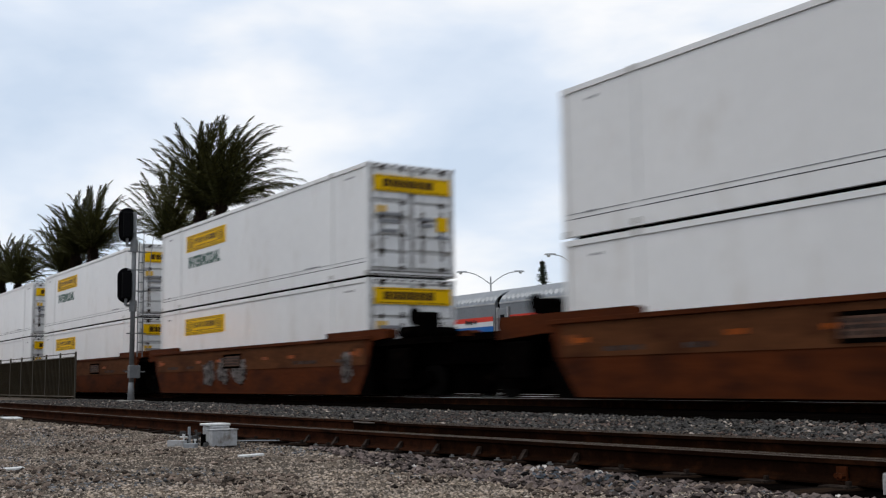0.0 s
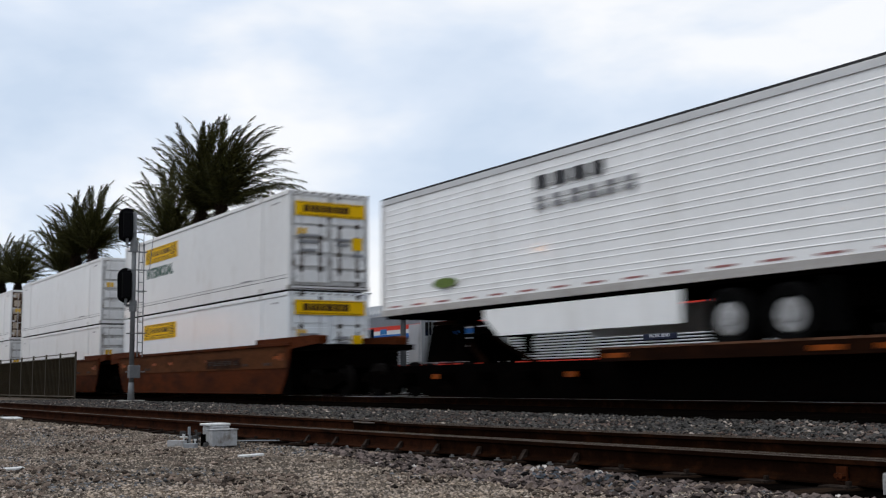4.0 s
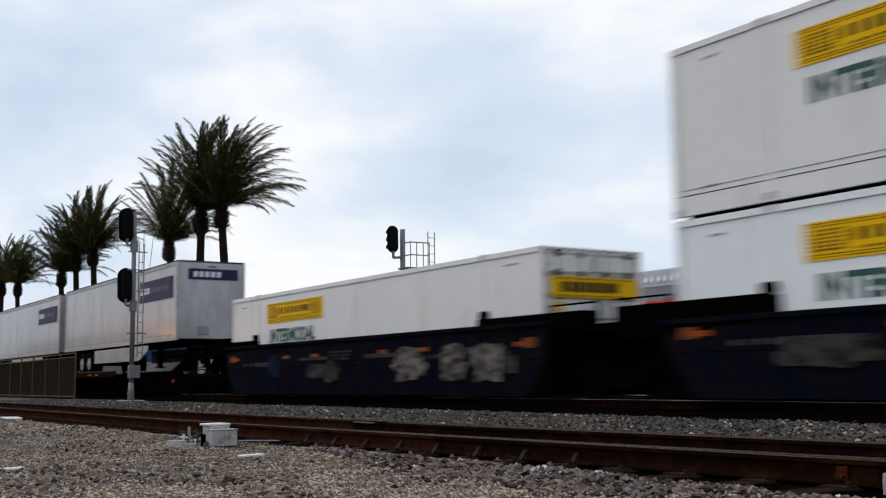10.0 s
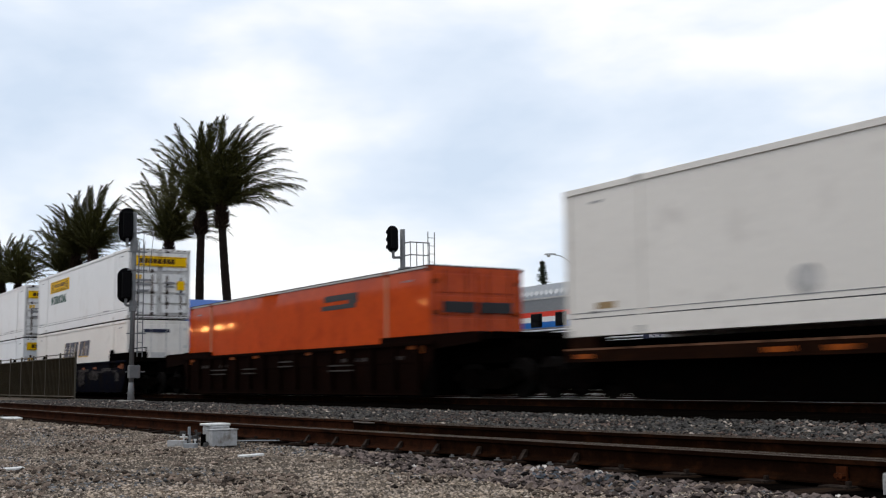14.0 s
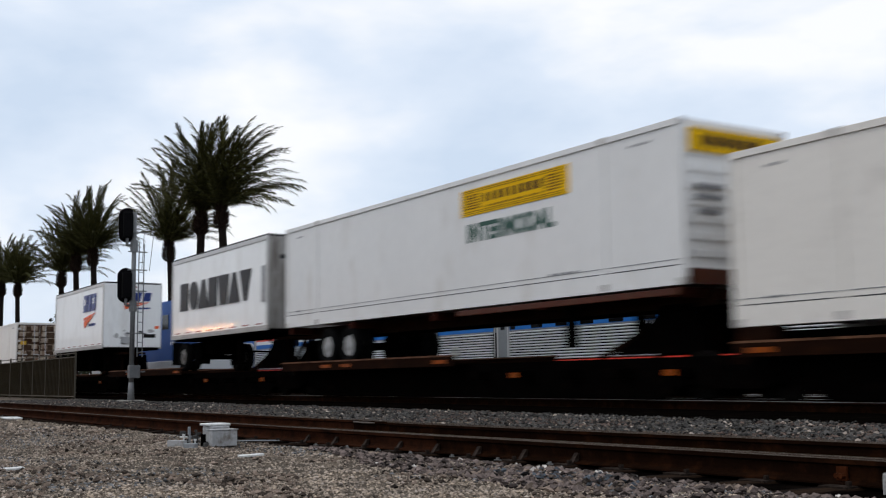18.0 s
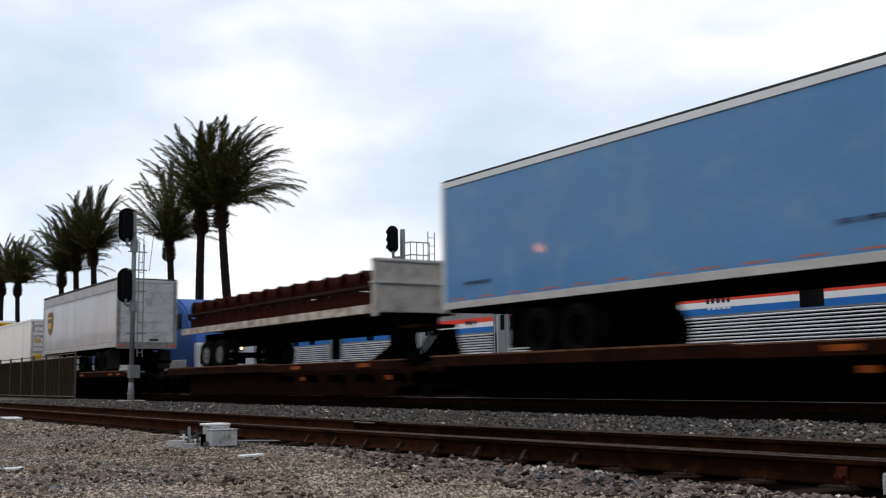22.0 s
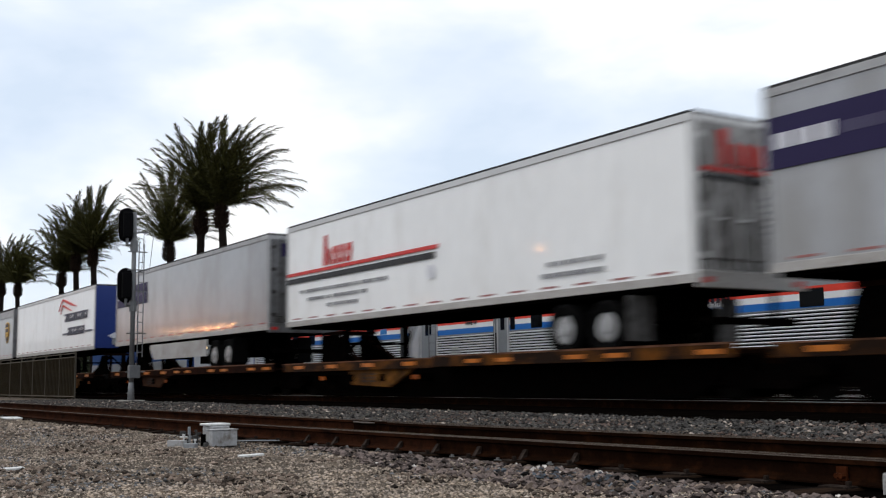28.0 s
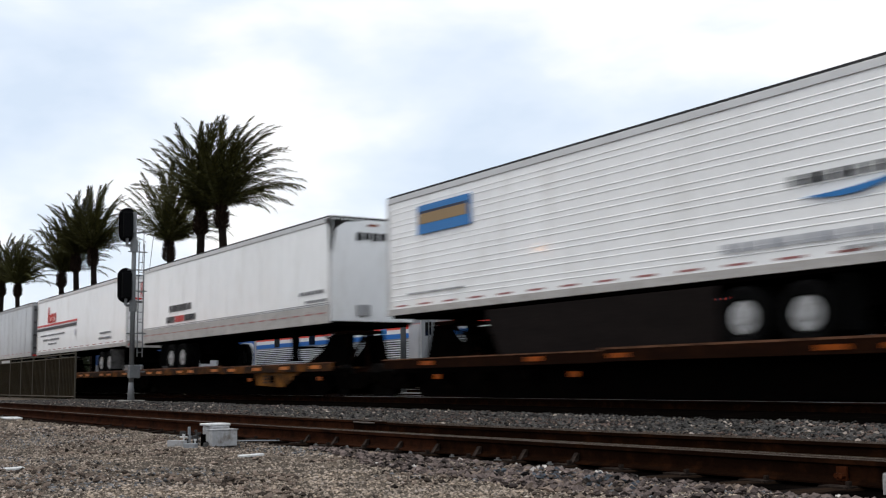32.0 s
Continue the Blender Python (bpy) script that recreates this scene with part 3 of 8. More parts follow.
def area_trench(rng, n):
    x = -3 - 9 * rng.random(n)
    return [(a, edge_y(a) + 0.02 + 0.35 * rng.random() ** 1.8) for a in x]


def area_verge(rng, n):
    x = -2.6 - 6.4 * rng.random(n)
    return [(a, edge_y(a) + 0.07 - (0.15 + 0.75 * min(1.0, (a + 9.0) / 3.0)) * rng.random() ** 1.3) for a in x]


def area_bed(rng, n):
    x = -2.5 - 18 * rng.random(n)
    return [(a, near_rail_y(a) - 0.5 + rng.random() * 2.5) for a in x]


RAIL_SHAPE = [(-0.075, 0), (0.075, 0), (0.075, 0.012), (0.02, 0.03), (0.012, 0.05), (0.012, 0.125), (0.036, 0.14), (0.036, 0.172), (-0.036, 0.172), (-0.036, 0.14), (-0.012, 0.125), (-0.012, 0.05), (-0.02, 0.03), (-0.075, 0.012)]


def sweep(bm, path, shape):
    rings = [[bm.verts.new((x, y + p[0], z + p[1])) for p in shape] for (x, y, z) in path]
    n = len(shape)
    for ra, rb in zip(rings, rings[1:]):
        for i in range(n):
            j = (i + 1) % n
            bm.faces.new((ra[i], ra[j], rb[j], rb[i]))
    bm.faces.new(rings[0])
    bm.faces.new(rings[-1][::-1])


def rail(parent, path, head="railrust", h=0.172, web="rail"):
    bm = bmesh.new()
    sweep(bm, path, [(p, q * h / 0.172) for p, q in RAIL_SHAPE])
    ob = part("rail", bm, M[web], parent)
    bm = bmesh.new()
    lip = -0.003 if head == "railtop" else 0.0
    half = 0.0365 if head == "railtop" else 0.026
    sweep(bm, [(x, y, z + h + 0.0005) for x, y, z in path], [(-half, lip), (half, lip), (half, 0.001), (0.022, 0.004), (-0.022, 0.004), (-half, 0.001)])
    part("rail_head", bm, M[head], ob, "worn running surface")
    if head != "railtop":
        bm = bmesh.new()
        # Pale strips along the worn head corners: their highlight is put into the colour.
        for c in (-0.0315, 0.0315):
            sweep(bm, [(x, y + c, z + h + 0.0005) for x, y, z in path], [(-0.0045, -0.001), (0.0045, -0.001), (0.0045, 0.003), (-0.0045, 0.003)])
        part("rail_edge", bm, M["wornglint"], ob, "worn corners of the rail head with their highlight painted in")
    return ob


def build_tracks():
    near = root("near_track", "rusty siding track on dark wooden ties", "track", kind="structure")
    zb = 0.14 - 0.138
    xs = [-400, -200, -120, -80, -60] + [-45 + 3 * i for i in range(10)] + [-15 + i for i in range(20)] + [10, 60]
    for off in (0, 1.5):
        cut = -8 if off == 0 else -12
        rail(near, [(x, near_rail_y(x) + off, zb) for x in xs if x <= cut], h=0.138, web="rustyrail")
        rail(near, [(x + (0.006 if x == cut else 0), near_rail_y(x) + off, zb) for x in xs if x >= cut], h=0.138)
    slab("joint_plate", M["wornglint"], near, -11.9, -11.4, near_rail_y(-11.6) + 1.41, near_rail_y(-11.6) + 1.44, 0.112, 0.128, bevel=0.006, label="bright worn joint plate")
    # closure rails of the turnout, lying close to the running rails
    rail(near, [(x, near_rail_y(x) + 0.10 + 0.012 * (x + 11), zb - 0.004) for x in [-11 + i for i in range(16)]], h=0.138)
    rail(near, [(x, near_rail_y(x) + 1.5 - 0.11 + 0.010 * (x + 11), zb - 0.004) for x in [-11 + i for i in range(16)]], h=0.138)
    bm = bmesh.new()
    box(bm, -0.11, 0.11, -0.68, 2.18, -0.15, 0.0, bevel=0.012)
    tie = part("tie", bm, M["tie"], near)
    bm = bmesh.new()
    box(bm, -0.09, 0.09, -0.17, 0.17, 0, 0.014)
    box(bm, -0.07, -0.05, 0.09, 0.12, 0.014, 0.04)
    box(bm, 0.05, 0.07, -0.12, -0.09, 0.014, 0.04)
    plate = part("tie_plate", bm, M["plate"], near)
    rng = random.Random(5)
    first = True
    x = -50.0
    while x < 5:
        t = tie if first else new("tie", tie.data)
        t.parent = near
        y = near_rail_y(x)
        t.matrix_basis = pose(x, y, zb - 0.008, 0, 0, rng.uniform(-2, 2))
        if x > -16:
            for off in (0, 1.5):
                p = plate if first else new("tie_plate", plate.data)
                p.parent = near
                p.matrix_basis = pose(x + rng.uniform(-0.03, 0.03), y + off + rng.uniform(-0.03, 0.02), zb - 0.013 + rng.uniform(-0.004, 0.002), 0, 0, rng.uniform(-8, 8))
                first = False
            if -10.6 < x < -6.0:
                bm = bmesh.new()
                prism(bm, [(-0.085, 0.004), (-0.03, 0.004), (-0.016, 0.075), (-0.030, 0.075)], "x", -0.022, 0.022)
                b = part("rail_brace", bm, M["brace"], near)
                b.matrix_basis = pose(x + 0.05, y, zb)
            # Spikes stand on this stretch only; their glint is put into the pale colour.
            if -9.8 < x < -5.9:
                bm = bmesh.new()
                box(bm, -0.035, 0.035, -0.006, 0.006, 0.010, 0.016)
                box(bm, -0.008, 0.008, -0.010, 0.010, 0.010, 0.030)
                b = part("spike", bm, M["spike"], near)
                b.matrix_basis = pose(x - 0.05 + rng.uniform(-0.02, 0.02), y - 0.21 + rng.uniform(-0.02, 0.02), zb - 0.012, 0, 0, rng.uniform(-12, 12))
        else:
            plate.matrix_basis = pose(-16.4, near_rail_y(-16.4), zb - 0.013)
        first = False
        x += 0.56
    for nm, yc, rz, x0, x1 in (("main_track", TRACK_Y, RAIL_Z, -45, 6), ("station_track", COACH_Y, 0.2, -80, -10), ("middle_track", MIDDLE_Y, 0.2, -80, -10)):
        tr = root(nm, "main line track with bright worn rails on ties" if nm == "main_track" else "second station track on dark ties", "track", kind="structure")
        for s in (-0.7535, 0.7535):
            rail(tr, [(-900, yc + s, rz - 0.1765), (-100, yc + s, rz - 0.1765), (-20, yc + s, rz - 0.1765), (20, yc + s, rz - 0.1765), (900, yc + s, rz - 0.1765)], "railtop")
        bm = bmesh.new()
        box(bm, -0.11, 0.11, -1.3, 1.3, -0.15, 0.0)
        tie0 = part("tie", bm, M["tie"], tr)
        x, k = x0, 0
        while x < x1:
            t = tie0 if k == 0 else new("tie", tie0.data)
            t.parent = tr
            t.matrix_basis = pose(x, yc, rz - 0.178)
            x += 0.56
            k += 1


# ---------------------------------------------------------------- lineside things
def build_switch_machine():
    r = root("switch_machine", "pale grey enamelled switch machine on the gravel beside the siding", "switch machine", at=(-10.02, 3.76, 0.01))
    slab("motor_case", M["machine"], r, -0.15, 0.0, 0.0, 0.25, 0.0, 0.150, bevel=0.006)
    slab("case_lid", M["machine"], r, -0.158, 0.008, -0.008, 0.258, 0.150, 0.158, bevel=0.003)
    slab("gear_case", M["machine"], r, -0.40, -0.165, 0.05, 0.24, 0.03, 0.182, bevel=0.012)
    slab("gear_lid", M["whitelid"], r, -0.43, -0.19, 0.03, 0.26, 0.184, 0.206, bevel=0.010, label="white domed lid")
    for x, y, w, h, a, mt in ((-0.19, -0.27, 0.10, 0.062, 27, "machine"), (0.15, -0.26, 0.058, 0.048, 40, "galv")):
        ob = slab("foot_block", M[mt], r, -w, w, -0.03, 0.03, 0.0, h, bevel=0.005)
        ob.matrix_basis = pose(x, y, 0.0, 0, 0, a)
    slab("crank_plate", M["whitelid"], r, -0.53, -0.44, -0.13, -0.05, 0.072, 0.082, bevel=0.003)
    slab("crank_block", M["darkgalv"], r, -0.56, -0.52, -0.12, -0.07, 0.082, 0.132, bevel=0.006)
    slab("crank_lever", M["galv"], r, -0.42, -0.40, -0.09, -0.065, 0.03, 0.175, bevel=0.004)
    for x, y, h, mt in ((-0.34, -0.10, 0.13, "galv"), (-0.30, -0.05, 0.15, "darkgalv"), (-0.38, -0.14, 0.11, "whitelid"), (-0.26, -0.12, 0.10, "galv"), (-0.22, -0.06, 0.13, "darkgalv"), (-0.33, -0.02, 0.12, "whitelid"), (-0.18, -0.10, 0.07, "whitelid")):
        bm = bmesh.new()
        rod(bm, (x, y, 0.02), (x, y, h), 0.007, 8)
        rod(bm, (x, y, h - 0.018), (x, y, h), 0.014, 6)
        part("bolt", bm, M[mt], r)
    for x0, x1, y0, h, mt in ((-0.28, -0.22, -0.09, 0.10, "darkgalv"), (-0.36, -0.32, -0.06, 0.09, "under"), (-0.12, -0.07, -0.05, 0.045, "under"), (-0.46, -0.43, -0.11, 0.06, "under"), (-0.20, -0.16, -0.04, 0.11, "under"), (-0.02, 0.03, -0.08, 0.04, "darkgalv")):
        slab("bracket", M[mt], r, x0, x1, y0, y0 + 0.04, 0.0, h, bevel=0.006)
    for a, c in (((-0.40, -0.12, 0.04), (-0.25, -0.02, 0.12)), ((-0.30, -0.13, 0.10), (-0.18, -0.03, 0.03))):
        bm = bmesh.new()
        rod(bm, a, c, 0.009, 6)
        part("throw_arm", bm, M["darkgalv"], r)
    for s in (0.0, 0.10):
        bm = bmesh.new()
        rod(bm, (-0.10 + s, 0.26, 0.045), (-0.05 + s, 0.66, 0.035), 0.004, 6)
        part("throw_rod", bm, M["galv"], r)
    for i, (x, y, sx, sy, a) in enumerate(((-8.47, 3.51, 0.05, 0.095, 8), (-8.68, 1.73, 0.05, 0.07, 20), (-20.3, 4.0, 0.25, 0.12, 5))):
        bm = bmesh.new()
        prism(bm, [(-sx, -sy), (sx * 0.3, -sy * 1.2), (sx, -sy * 0.4), (sx * 0.9, sy), (-sx * 0.4, sy * 1.1)], "z", 0, 0.012)
        o = part("flat_slab", bm, M["whitelid"])
        o.matrix_basis = pose(x, y, ground_z(x, y) + 0.012, 2, 3, a)
        tagged(o, "pale flat broken slab lying on the gravel", "slab", "pale slabs on the gravel")
    # pale post and rusty clamp by the rail
    p = root("track_marker", "stubby dirty grey marker post beside the siding rail", "marker", at=(-3.72, 5.10, -0.01))
    slab("post", M["dullpost"], p, -0.05, 0.05, -0.02, 0.08, -0.03, 0.105, bevel=0.015)
    slab("cap", M["dullpost"], p, -0.02, 0.03, 0.01, 0.06, 0.105, 0.13, bevel=0.008)
    c = root("rail_joint", "orange-rusted bolted rail joint bars", "rail joint", at=(-4.12, near_rail_y(-4.12), 0.0))
    slab("joint_bar", M["clamp"], c, -0.035, 0.035, -0.035, -0.014, 0.0, 0.10, bevel=0.005)
    for k in (-0.015, 0.015):
        bm = bmesh.new()
        rod(bm, (k, -0.065, 0.05), (k, -0.03, 0.05), 0.016, 6)
        part("bolt", bm, M["clamp"], c)


def oval(bm, x, y, z, w, h, d, n=20):
    prism(bm, [(y + w / 2 * math.cos(2 * PI * i / n), z + (h / 2 - w / 2) * (1 if math.sin(2 * PI * i / n) > 0 else -1) + w / 2 * math.sin(2 * PI * i / n)) for i in range(n)], "x", x, x + d)


def signal_head(r, y, zc, w, h):
    bm = bmesh.new()
    oval(bm, -0.05, y, zc, w, h, 0.03)
    head = part("signal_head", bm, M["signalblack"], r, "black oval target plate")
    bm = bmesh.new()
    box(bm, -0.02, 0.16, y - w * 0.27, y + w * 0.27, zc - h * 0.36, zc + h * 0.36, bevel=0.02)
    part("lamp_case", bm, M["signalblack"], head)
    for k in (-0.28, 0.0, 0.28):
        bm = bmesh.new()
        n = 10
        ring = [(0.13 * math.cos(a), 0.13 * math.sin(a)) for a in [PI * (-0.15 + 1.3 * i / n) for i in range(n + 1)]]
        inner = [(0.118 * a / 0.13, 0.118 * b / 0.13) for a, b in ring[::-1]]
        prism(bm, [(y + a, zc + k * h + b) for a, b in ring + inner], "x", -0.36, -0.05)
        part("hood", bm, M["signalblack"], head)


def ladder(r, x, y0, y1, z0, z1, step=0.33):
    for y in (y0, y1):
        bm = bmesh.new()
        box(bm, x - 0.012, x + 0.012, y - 0.015, y + 0.015, z0, z1)
        part("ladder_rail", bm, M["signalsteel"], r)
    z = z0 + 0.15
    while z < z1 - 0.05:
        bm = bmesh.new()
        rod(bm, (x, y0, z), (x, y1, z), 0.012, 6)
        part("rung", bm, M["signalsteel"], r)
        z += step


def build_signals():
    s = root("signal_mast", "galvanised signal mast with two black heads, ladder and junction box", "railway signal", "signal masts", at=(-36.3, 10.83, 0.03))
    bm = bmesh.new()
    rod(bm, (0, 0, 0.5), (0, 0, 6.25), 0.085, 12, 0.075)
    part("mast", bm, M["signalsteel"], s, smooth=True)
    bm = bmesh.new()
    rod(bm, (0, 0, 0), (0, 0, 0.62), 0.125, 12, 0.09)
    part("base_cone", bm, M["signalsteel"], s, smooth=True)
    slab("base_plate", M["concrete"], s, -0.35, 0.35, -0.35, 0.35, -0.05, 0.05)
    slab("junction_box", M["signalsteel"], s, -0.12, 0.12, -0.10, 0.26, 0.76, 1.18, bevel=0.02)
    for zc in (5.86, 3.86):
        signal_head(s, -0.24, zc - 0.06, 0.56, 1.16)
        bm = bmesh.new()
        rod(bm, (0, -0.24, zc - 0.72), (0, 0, zc - 0.72), 0.04, 8)
        rod(bm, (0, -0.24, zc - 0.72), (0, -0.24, zc - 0.5), 0.05, 8)
        rod(bm, (0, 0, zc - 0.92), (0, 0, zc - 0.55), 0.125, 10)
        part("bracket", bm, M["signalsteel"], s)
    ladder(s, 0.1, 0.14, 0.31, 1.45, 5.2)
    for z in (0.95, 2.2, 3.6, 4.3, 4.9, 5.55):
        bm = bmesh.new()
        box(bm, 0.06, 0.1, -0.22, 0.42, z, z + 0.035)
        part("ladder_bracket", bm, M["signalsteel"], s)
    for y in (0.30, 0.62):
        bm = bmesh.new()
        rod(bm, (0.1, y * 0.8, 4.3), (0.1, y, 5.55), 0.010, 6)
        part("safety_rail", bm, M["signalsteel"], s)

    s = root("signal_mast", "galvanised signal mast with caged platforms behind the freight track", "railway signal", "signal masts", at=(-37.66, 21.92, 0.02))
    bm = bmesh.new()
    rod(bm, (0, 0, 0), (0, 0, 6.55), 0.115, 12, 0.10)
    part("mast", bm, M["signalsteel"], s, smooth=True)
    for z0 in (6.68, 4.69):
        signal_head(s, -0.43, z0 - 0.54, 0.50, 1.08)
        bm = bmesh.new()
        rod(bm, (0, -0.43, z0 - 1.28), (0, 0, z0 - 1.24), 0.05, 8)
        rod(bm, (0, -0.43, z0 - 1.28), (0, -0.43, z0 - 1.0), 0.06, 8)
        part("bracket", bm, M["signalsteel"], s)
    for zf in (4.95, 2.98):
        slab("platform", M["signalsteel"], s, -0.12, 0.55, -0.15, 1.10, zf, zf + 0.06)
        for zr, x0 in ((zf + 0.53, 0.5), (zf + 1.03, 0.5)):
            bm = bmesh.new()
            box(bm, x0 - 0.015, x0 + 0.015, 0.05, 0.95, zr, zr + 0.04)
            box(bm, -0.08, 0.5, 0.05, 0.09, zr, zr + 0.04)
            part("handrail", bm, M["signalsteel"], s)
        for y in (0.06, 0.35, 0.65, 0.93):
            bm = bmesh.new()
            rod(bm, (0.5, y, zf), (0.5, y, zf + 1.05), 0.018, 6)
            part("stanchion", bm, M["signalsteel"], s)
    ladder(s, 0.52, 0.86, 1.16, 0.3, 6.45, 0.32)


def build_fence():
    f = root("fence", "brown slatted chain-link fence beside the freight track", "fence", at=(-43.2, 10.75, 0.03))
    x = 0.0
    k = 0
    bm = bmesh.new()
    rod(bm, (0, 0, 0), (0, 0, 1.82), 0.04, 8)
    post = part("post", bm, M["fencepost"], f)
    bm = bmesh.new()
    box(bm, -0.055, 0.055, -0.012, 0.012, 0.05, 1.60)
    slat = part("slat", bm, M["fence"], f)
    for i in range(10):
        p = post if i == 0 else new("post", post.data)
        p.parent = f
        p.matrix_basis = pose(-2.4 * i, 0, 0)
    for i in range(190):
        p = slat if i == 0 else new("slat", slat.data)
        p.parent = f
        p.matrix_basis = pose(-0.12 - 0.118 * i, 0.01 * (-1) ** i, 0, 0, 0, 6 * (-1) ** i)
    for z in (0.12, 1.62, 1.76):
        bm = bmesh.new()
        rod(bm, (0, -0.02, z), (-22.6, -0.02, z), 0.022, 6)
        part("fence_rail", bm, M["fencerail"], f)


# ---------------------------------------------------------------- palms and trees
def frond_mesh(seed, length, droop):
    """A feather-shaped frond along x: a tapered rib that bends ever more towards its tip, with fine leaflets all along it."""
    rng = random.Random(seed)
    bm = bmesh.new()
    n = 16
    weights = [0.25 + 1.5 * (i / n) ** 1.5 for i in range(n)]
    total = sum(weights)
    a, p, pts = 0.0, Vector((0, 0, 0)), []
    for i in range(n + 1):
        pts.append((p.copy(), a))
        p = p + Vector((math.cos(a), 0, math.sin(a))) * (length / n)
        if i < n:
            a -= droop * weights[i] / total
    last = None
    for i, (c, ang) in enumerate(pts):
        w = 0.045 * (1 - i / n) + 0.008
        up = Vector((-math.sin(ang), 0, math.cos(ang)))
        ring = [bm.verts.new(c + Vector((0, w, 0))), bm.verts.new(c - Vector((0, w, 0))), bm.verts.new(c + up * w)]
        if last:
            for k in range(3):
                bm.faces.new((last[k], last[(k + 1) % 3], ring[(k + 1) % 3], ring[k]))
        last = ring
    m = 92
    for i in range(9, m):
        s = i / m
        f = s * n
        k = min(n - 1, int(f))
        pa = pts[k][0].lerp(pts[k + 1][0], f - k)
        ang = pts[k][1]
        along = Vector((math.cos(ang), 0, math.sin(ang)))
        up = Vector((-math.sin(ang), 0, math.cos(ang)))
        for side in (-1, 1):
            ll = 0.58 * math.sin(PI * (0.12 + 0.80 * s)) ** 0.6 * rng.uniform(0.75, 1.12)
            spread = radians(58 - 34 * s + rng.uniform(-9, 9))
            vee = radians(rng.uniform(-62, 26))
            out = along * math.cos(spread) + (Vector((0, side, 0)) * math.cos(vee) + up * math.sin(vee)) * math.sin(spread)
            mid = pa + out * ll * 0.55
            tip = mid + (out + Vector((0, 0, -0.55)) + along * 0.25).normalized() * ll * 0.45
            w1 = out.cross(up if abs(out.dot(up)) < 0.7 else along).normalized() * 0.0165
            bm.faces.new([bm.verts.new(c) for c in (pa - w1 * 0.6, pa + w1 * 0.6, mid + w1, tip, mid - w1)])
    me = bpy.data.meshes.new("frond")
    bm.to_mesh(me)
    bm.free()
    me.materials.append(M["frond"])
    return me


FRONDS = []
SWAY = []


def build_palm(x, y, crown_z, reach, seed, count=66, lean=0.0):
    rng = random.Random(seed)
    t = root("palm_tree", "tall date palm with a dark trunk and feathery wind-blown crown", "palm tree", "row of palms behind the tracks", at=(x, y, 0.02))
    wind = Vector((0.534, 0.845, 0))
    bm = bmesh.new()
    rings, seg = 40, 12
    last = None
    for i in range(rings + 1):
        f = i / rings
        r = (0.37 - 0.09 * f) * (1 + 0.06 * (i % 2)) + 0.18 * max(0, 0.06 - f) / 0.06
        c = wind * lean * (1 - f) + wind * 0.06 * math.sin(5 * f + seed)
        ring = [bm.verts.new((c[0] + r * math.cos(2 * PI * k / seg + 0.2 * i), c[1] + r * math.sin(2 * PI * k / seg + 0.2 * i), f * crown_z)) for k in range(seg)]
        if last:
            for k in range(seg):
                bm.faces.new((last[k], last[(k + 1) % seg], ring[(k + 1) % seg], ring[k]))
        last = ring
    bm.faces.new(last)
    part("trunk", bm, M["trunk"], t)
    bm = bmesh.new()
    for i in range(110):
        f = i / 110
        a, h = i * 2.399, -1.75 + 2.1 * f
        rr = 0.30 + 0.24 * math.sin(PI * min(1, 0.25 + 0.8 * f))
        d = Vector((math.cos(a), math.sin(a), 0))
        rod(bm, d * rr * 0.6 + Vector((0, 0, h)), d * (rr + 0.10 + rng.uniform(0, 0.09)) + Vector((0, 0, h + 0.26)), 0.085, 5, 0.035)
    crown = part("crown", bm, M["drybase"], t, "ring of cut brown frond bases")
    crown.location = (0, 0, crown_z)
    for i in range(count):
        f = i / count
        az = i * 2.399 + rng.uniform(-0.25, 0.25)
        elev = 87 - 64 * f ** 0.95 + rng.uniform(-7, 7)
        d = Vector((math.cos(az), math.sin(az), 0))
        blow = d.dot(wind)
        rise = max(0, elev) / 90
        d2 = d + wind * (0.16 + 0.9 * rise ** 3)
        elev -= 6 * blow
        want = 36 + 34 * max(0, blow) - 14 * max(0, -blow) * (1 - rise) + rng.uniform(-12, 20)
        o = new("frond", FRONDS[max(0, min(len(FRONDS) - 1, round((want - 20) / 10)))])
        o.parent = crown
        s = reach * (0.78 + 0.28 * rise + 0.03 * blow) * rng.uniform(0.86, 1.06)
        o.matrix_basis = Matrix.Translation(d * 0.22 + Vector((0, 0, 0.05 + 0.35 * (1 - f)))) @ Euler((rng.uniform(-0.6, 0.6), -radians(elev), math.atan2(d2.y, d2.x))).to_matrix().to_4x4() @ Matrix.Diagonal((s, s, s, 1))
    SWAY.append((crown, crown_z, seed))
    return t


def leaf_crown(bm, centre, rx, rz, clumps, size, rng, taper=0.0):
    for i in range(clumps):
        u = rng.random()
        a, h = rng.uniform(0, 6.283), rng.uniform(-1, 1)
        k = math.sqrt(max(0, 1 - h * h)) * (1 - taper * (h + 1) / 2) * (0.55 + 0.5 * u)
        c = Vector(centre) + Vector((rx * k * math.cos(a), rx * k * math.sin(a), rz * h))
        for j in range(5):
            d = Vector((rng.gauss(0, 1), rng.gauss(0, 1), rng.gauss(0, 1))).normalized()
            e = d.orthogonal().normalized()
            g = d.cross(e)
            p = c + d * size * rng.uniform(0.2, 0.9)
            s = size * rng.uniform(0.4, 0.9)
            bm.faces.new([bm.verts.new(q) for q in (p - e * s, p + g * s * 0.5, p + e * s, p - g * s * 0.5)])


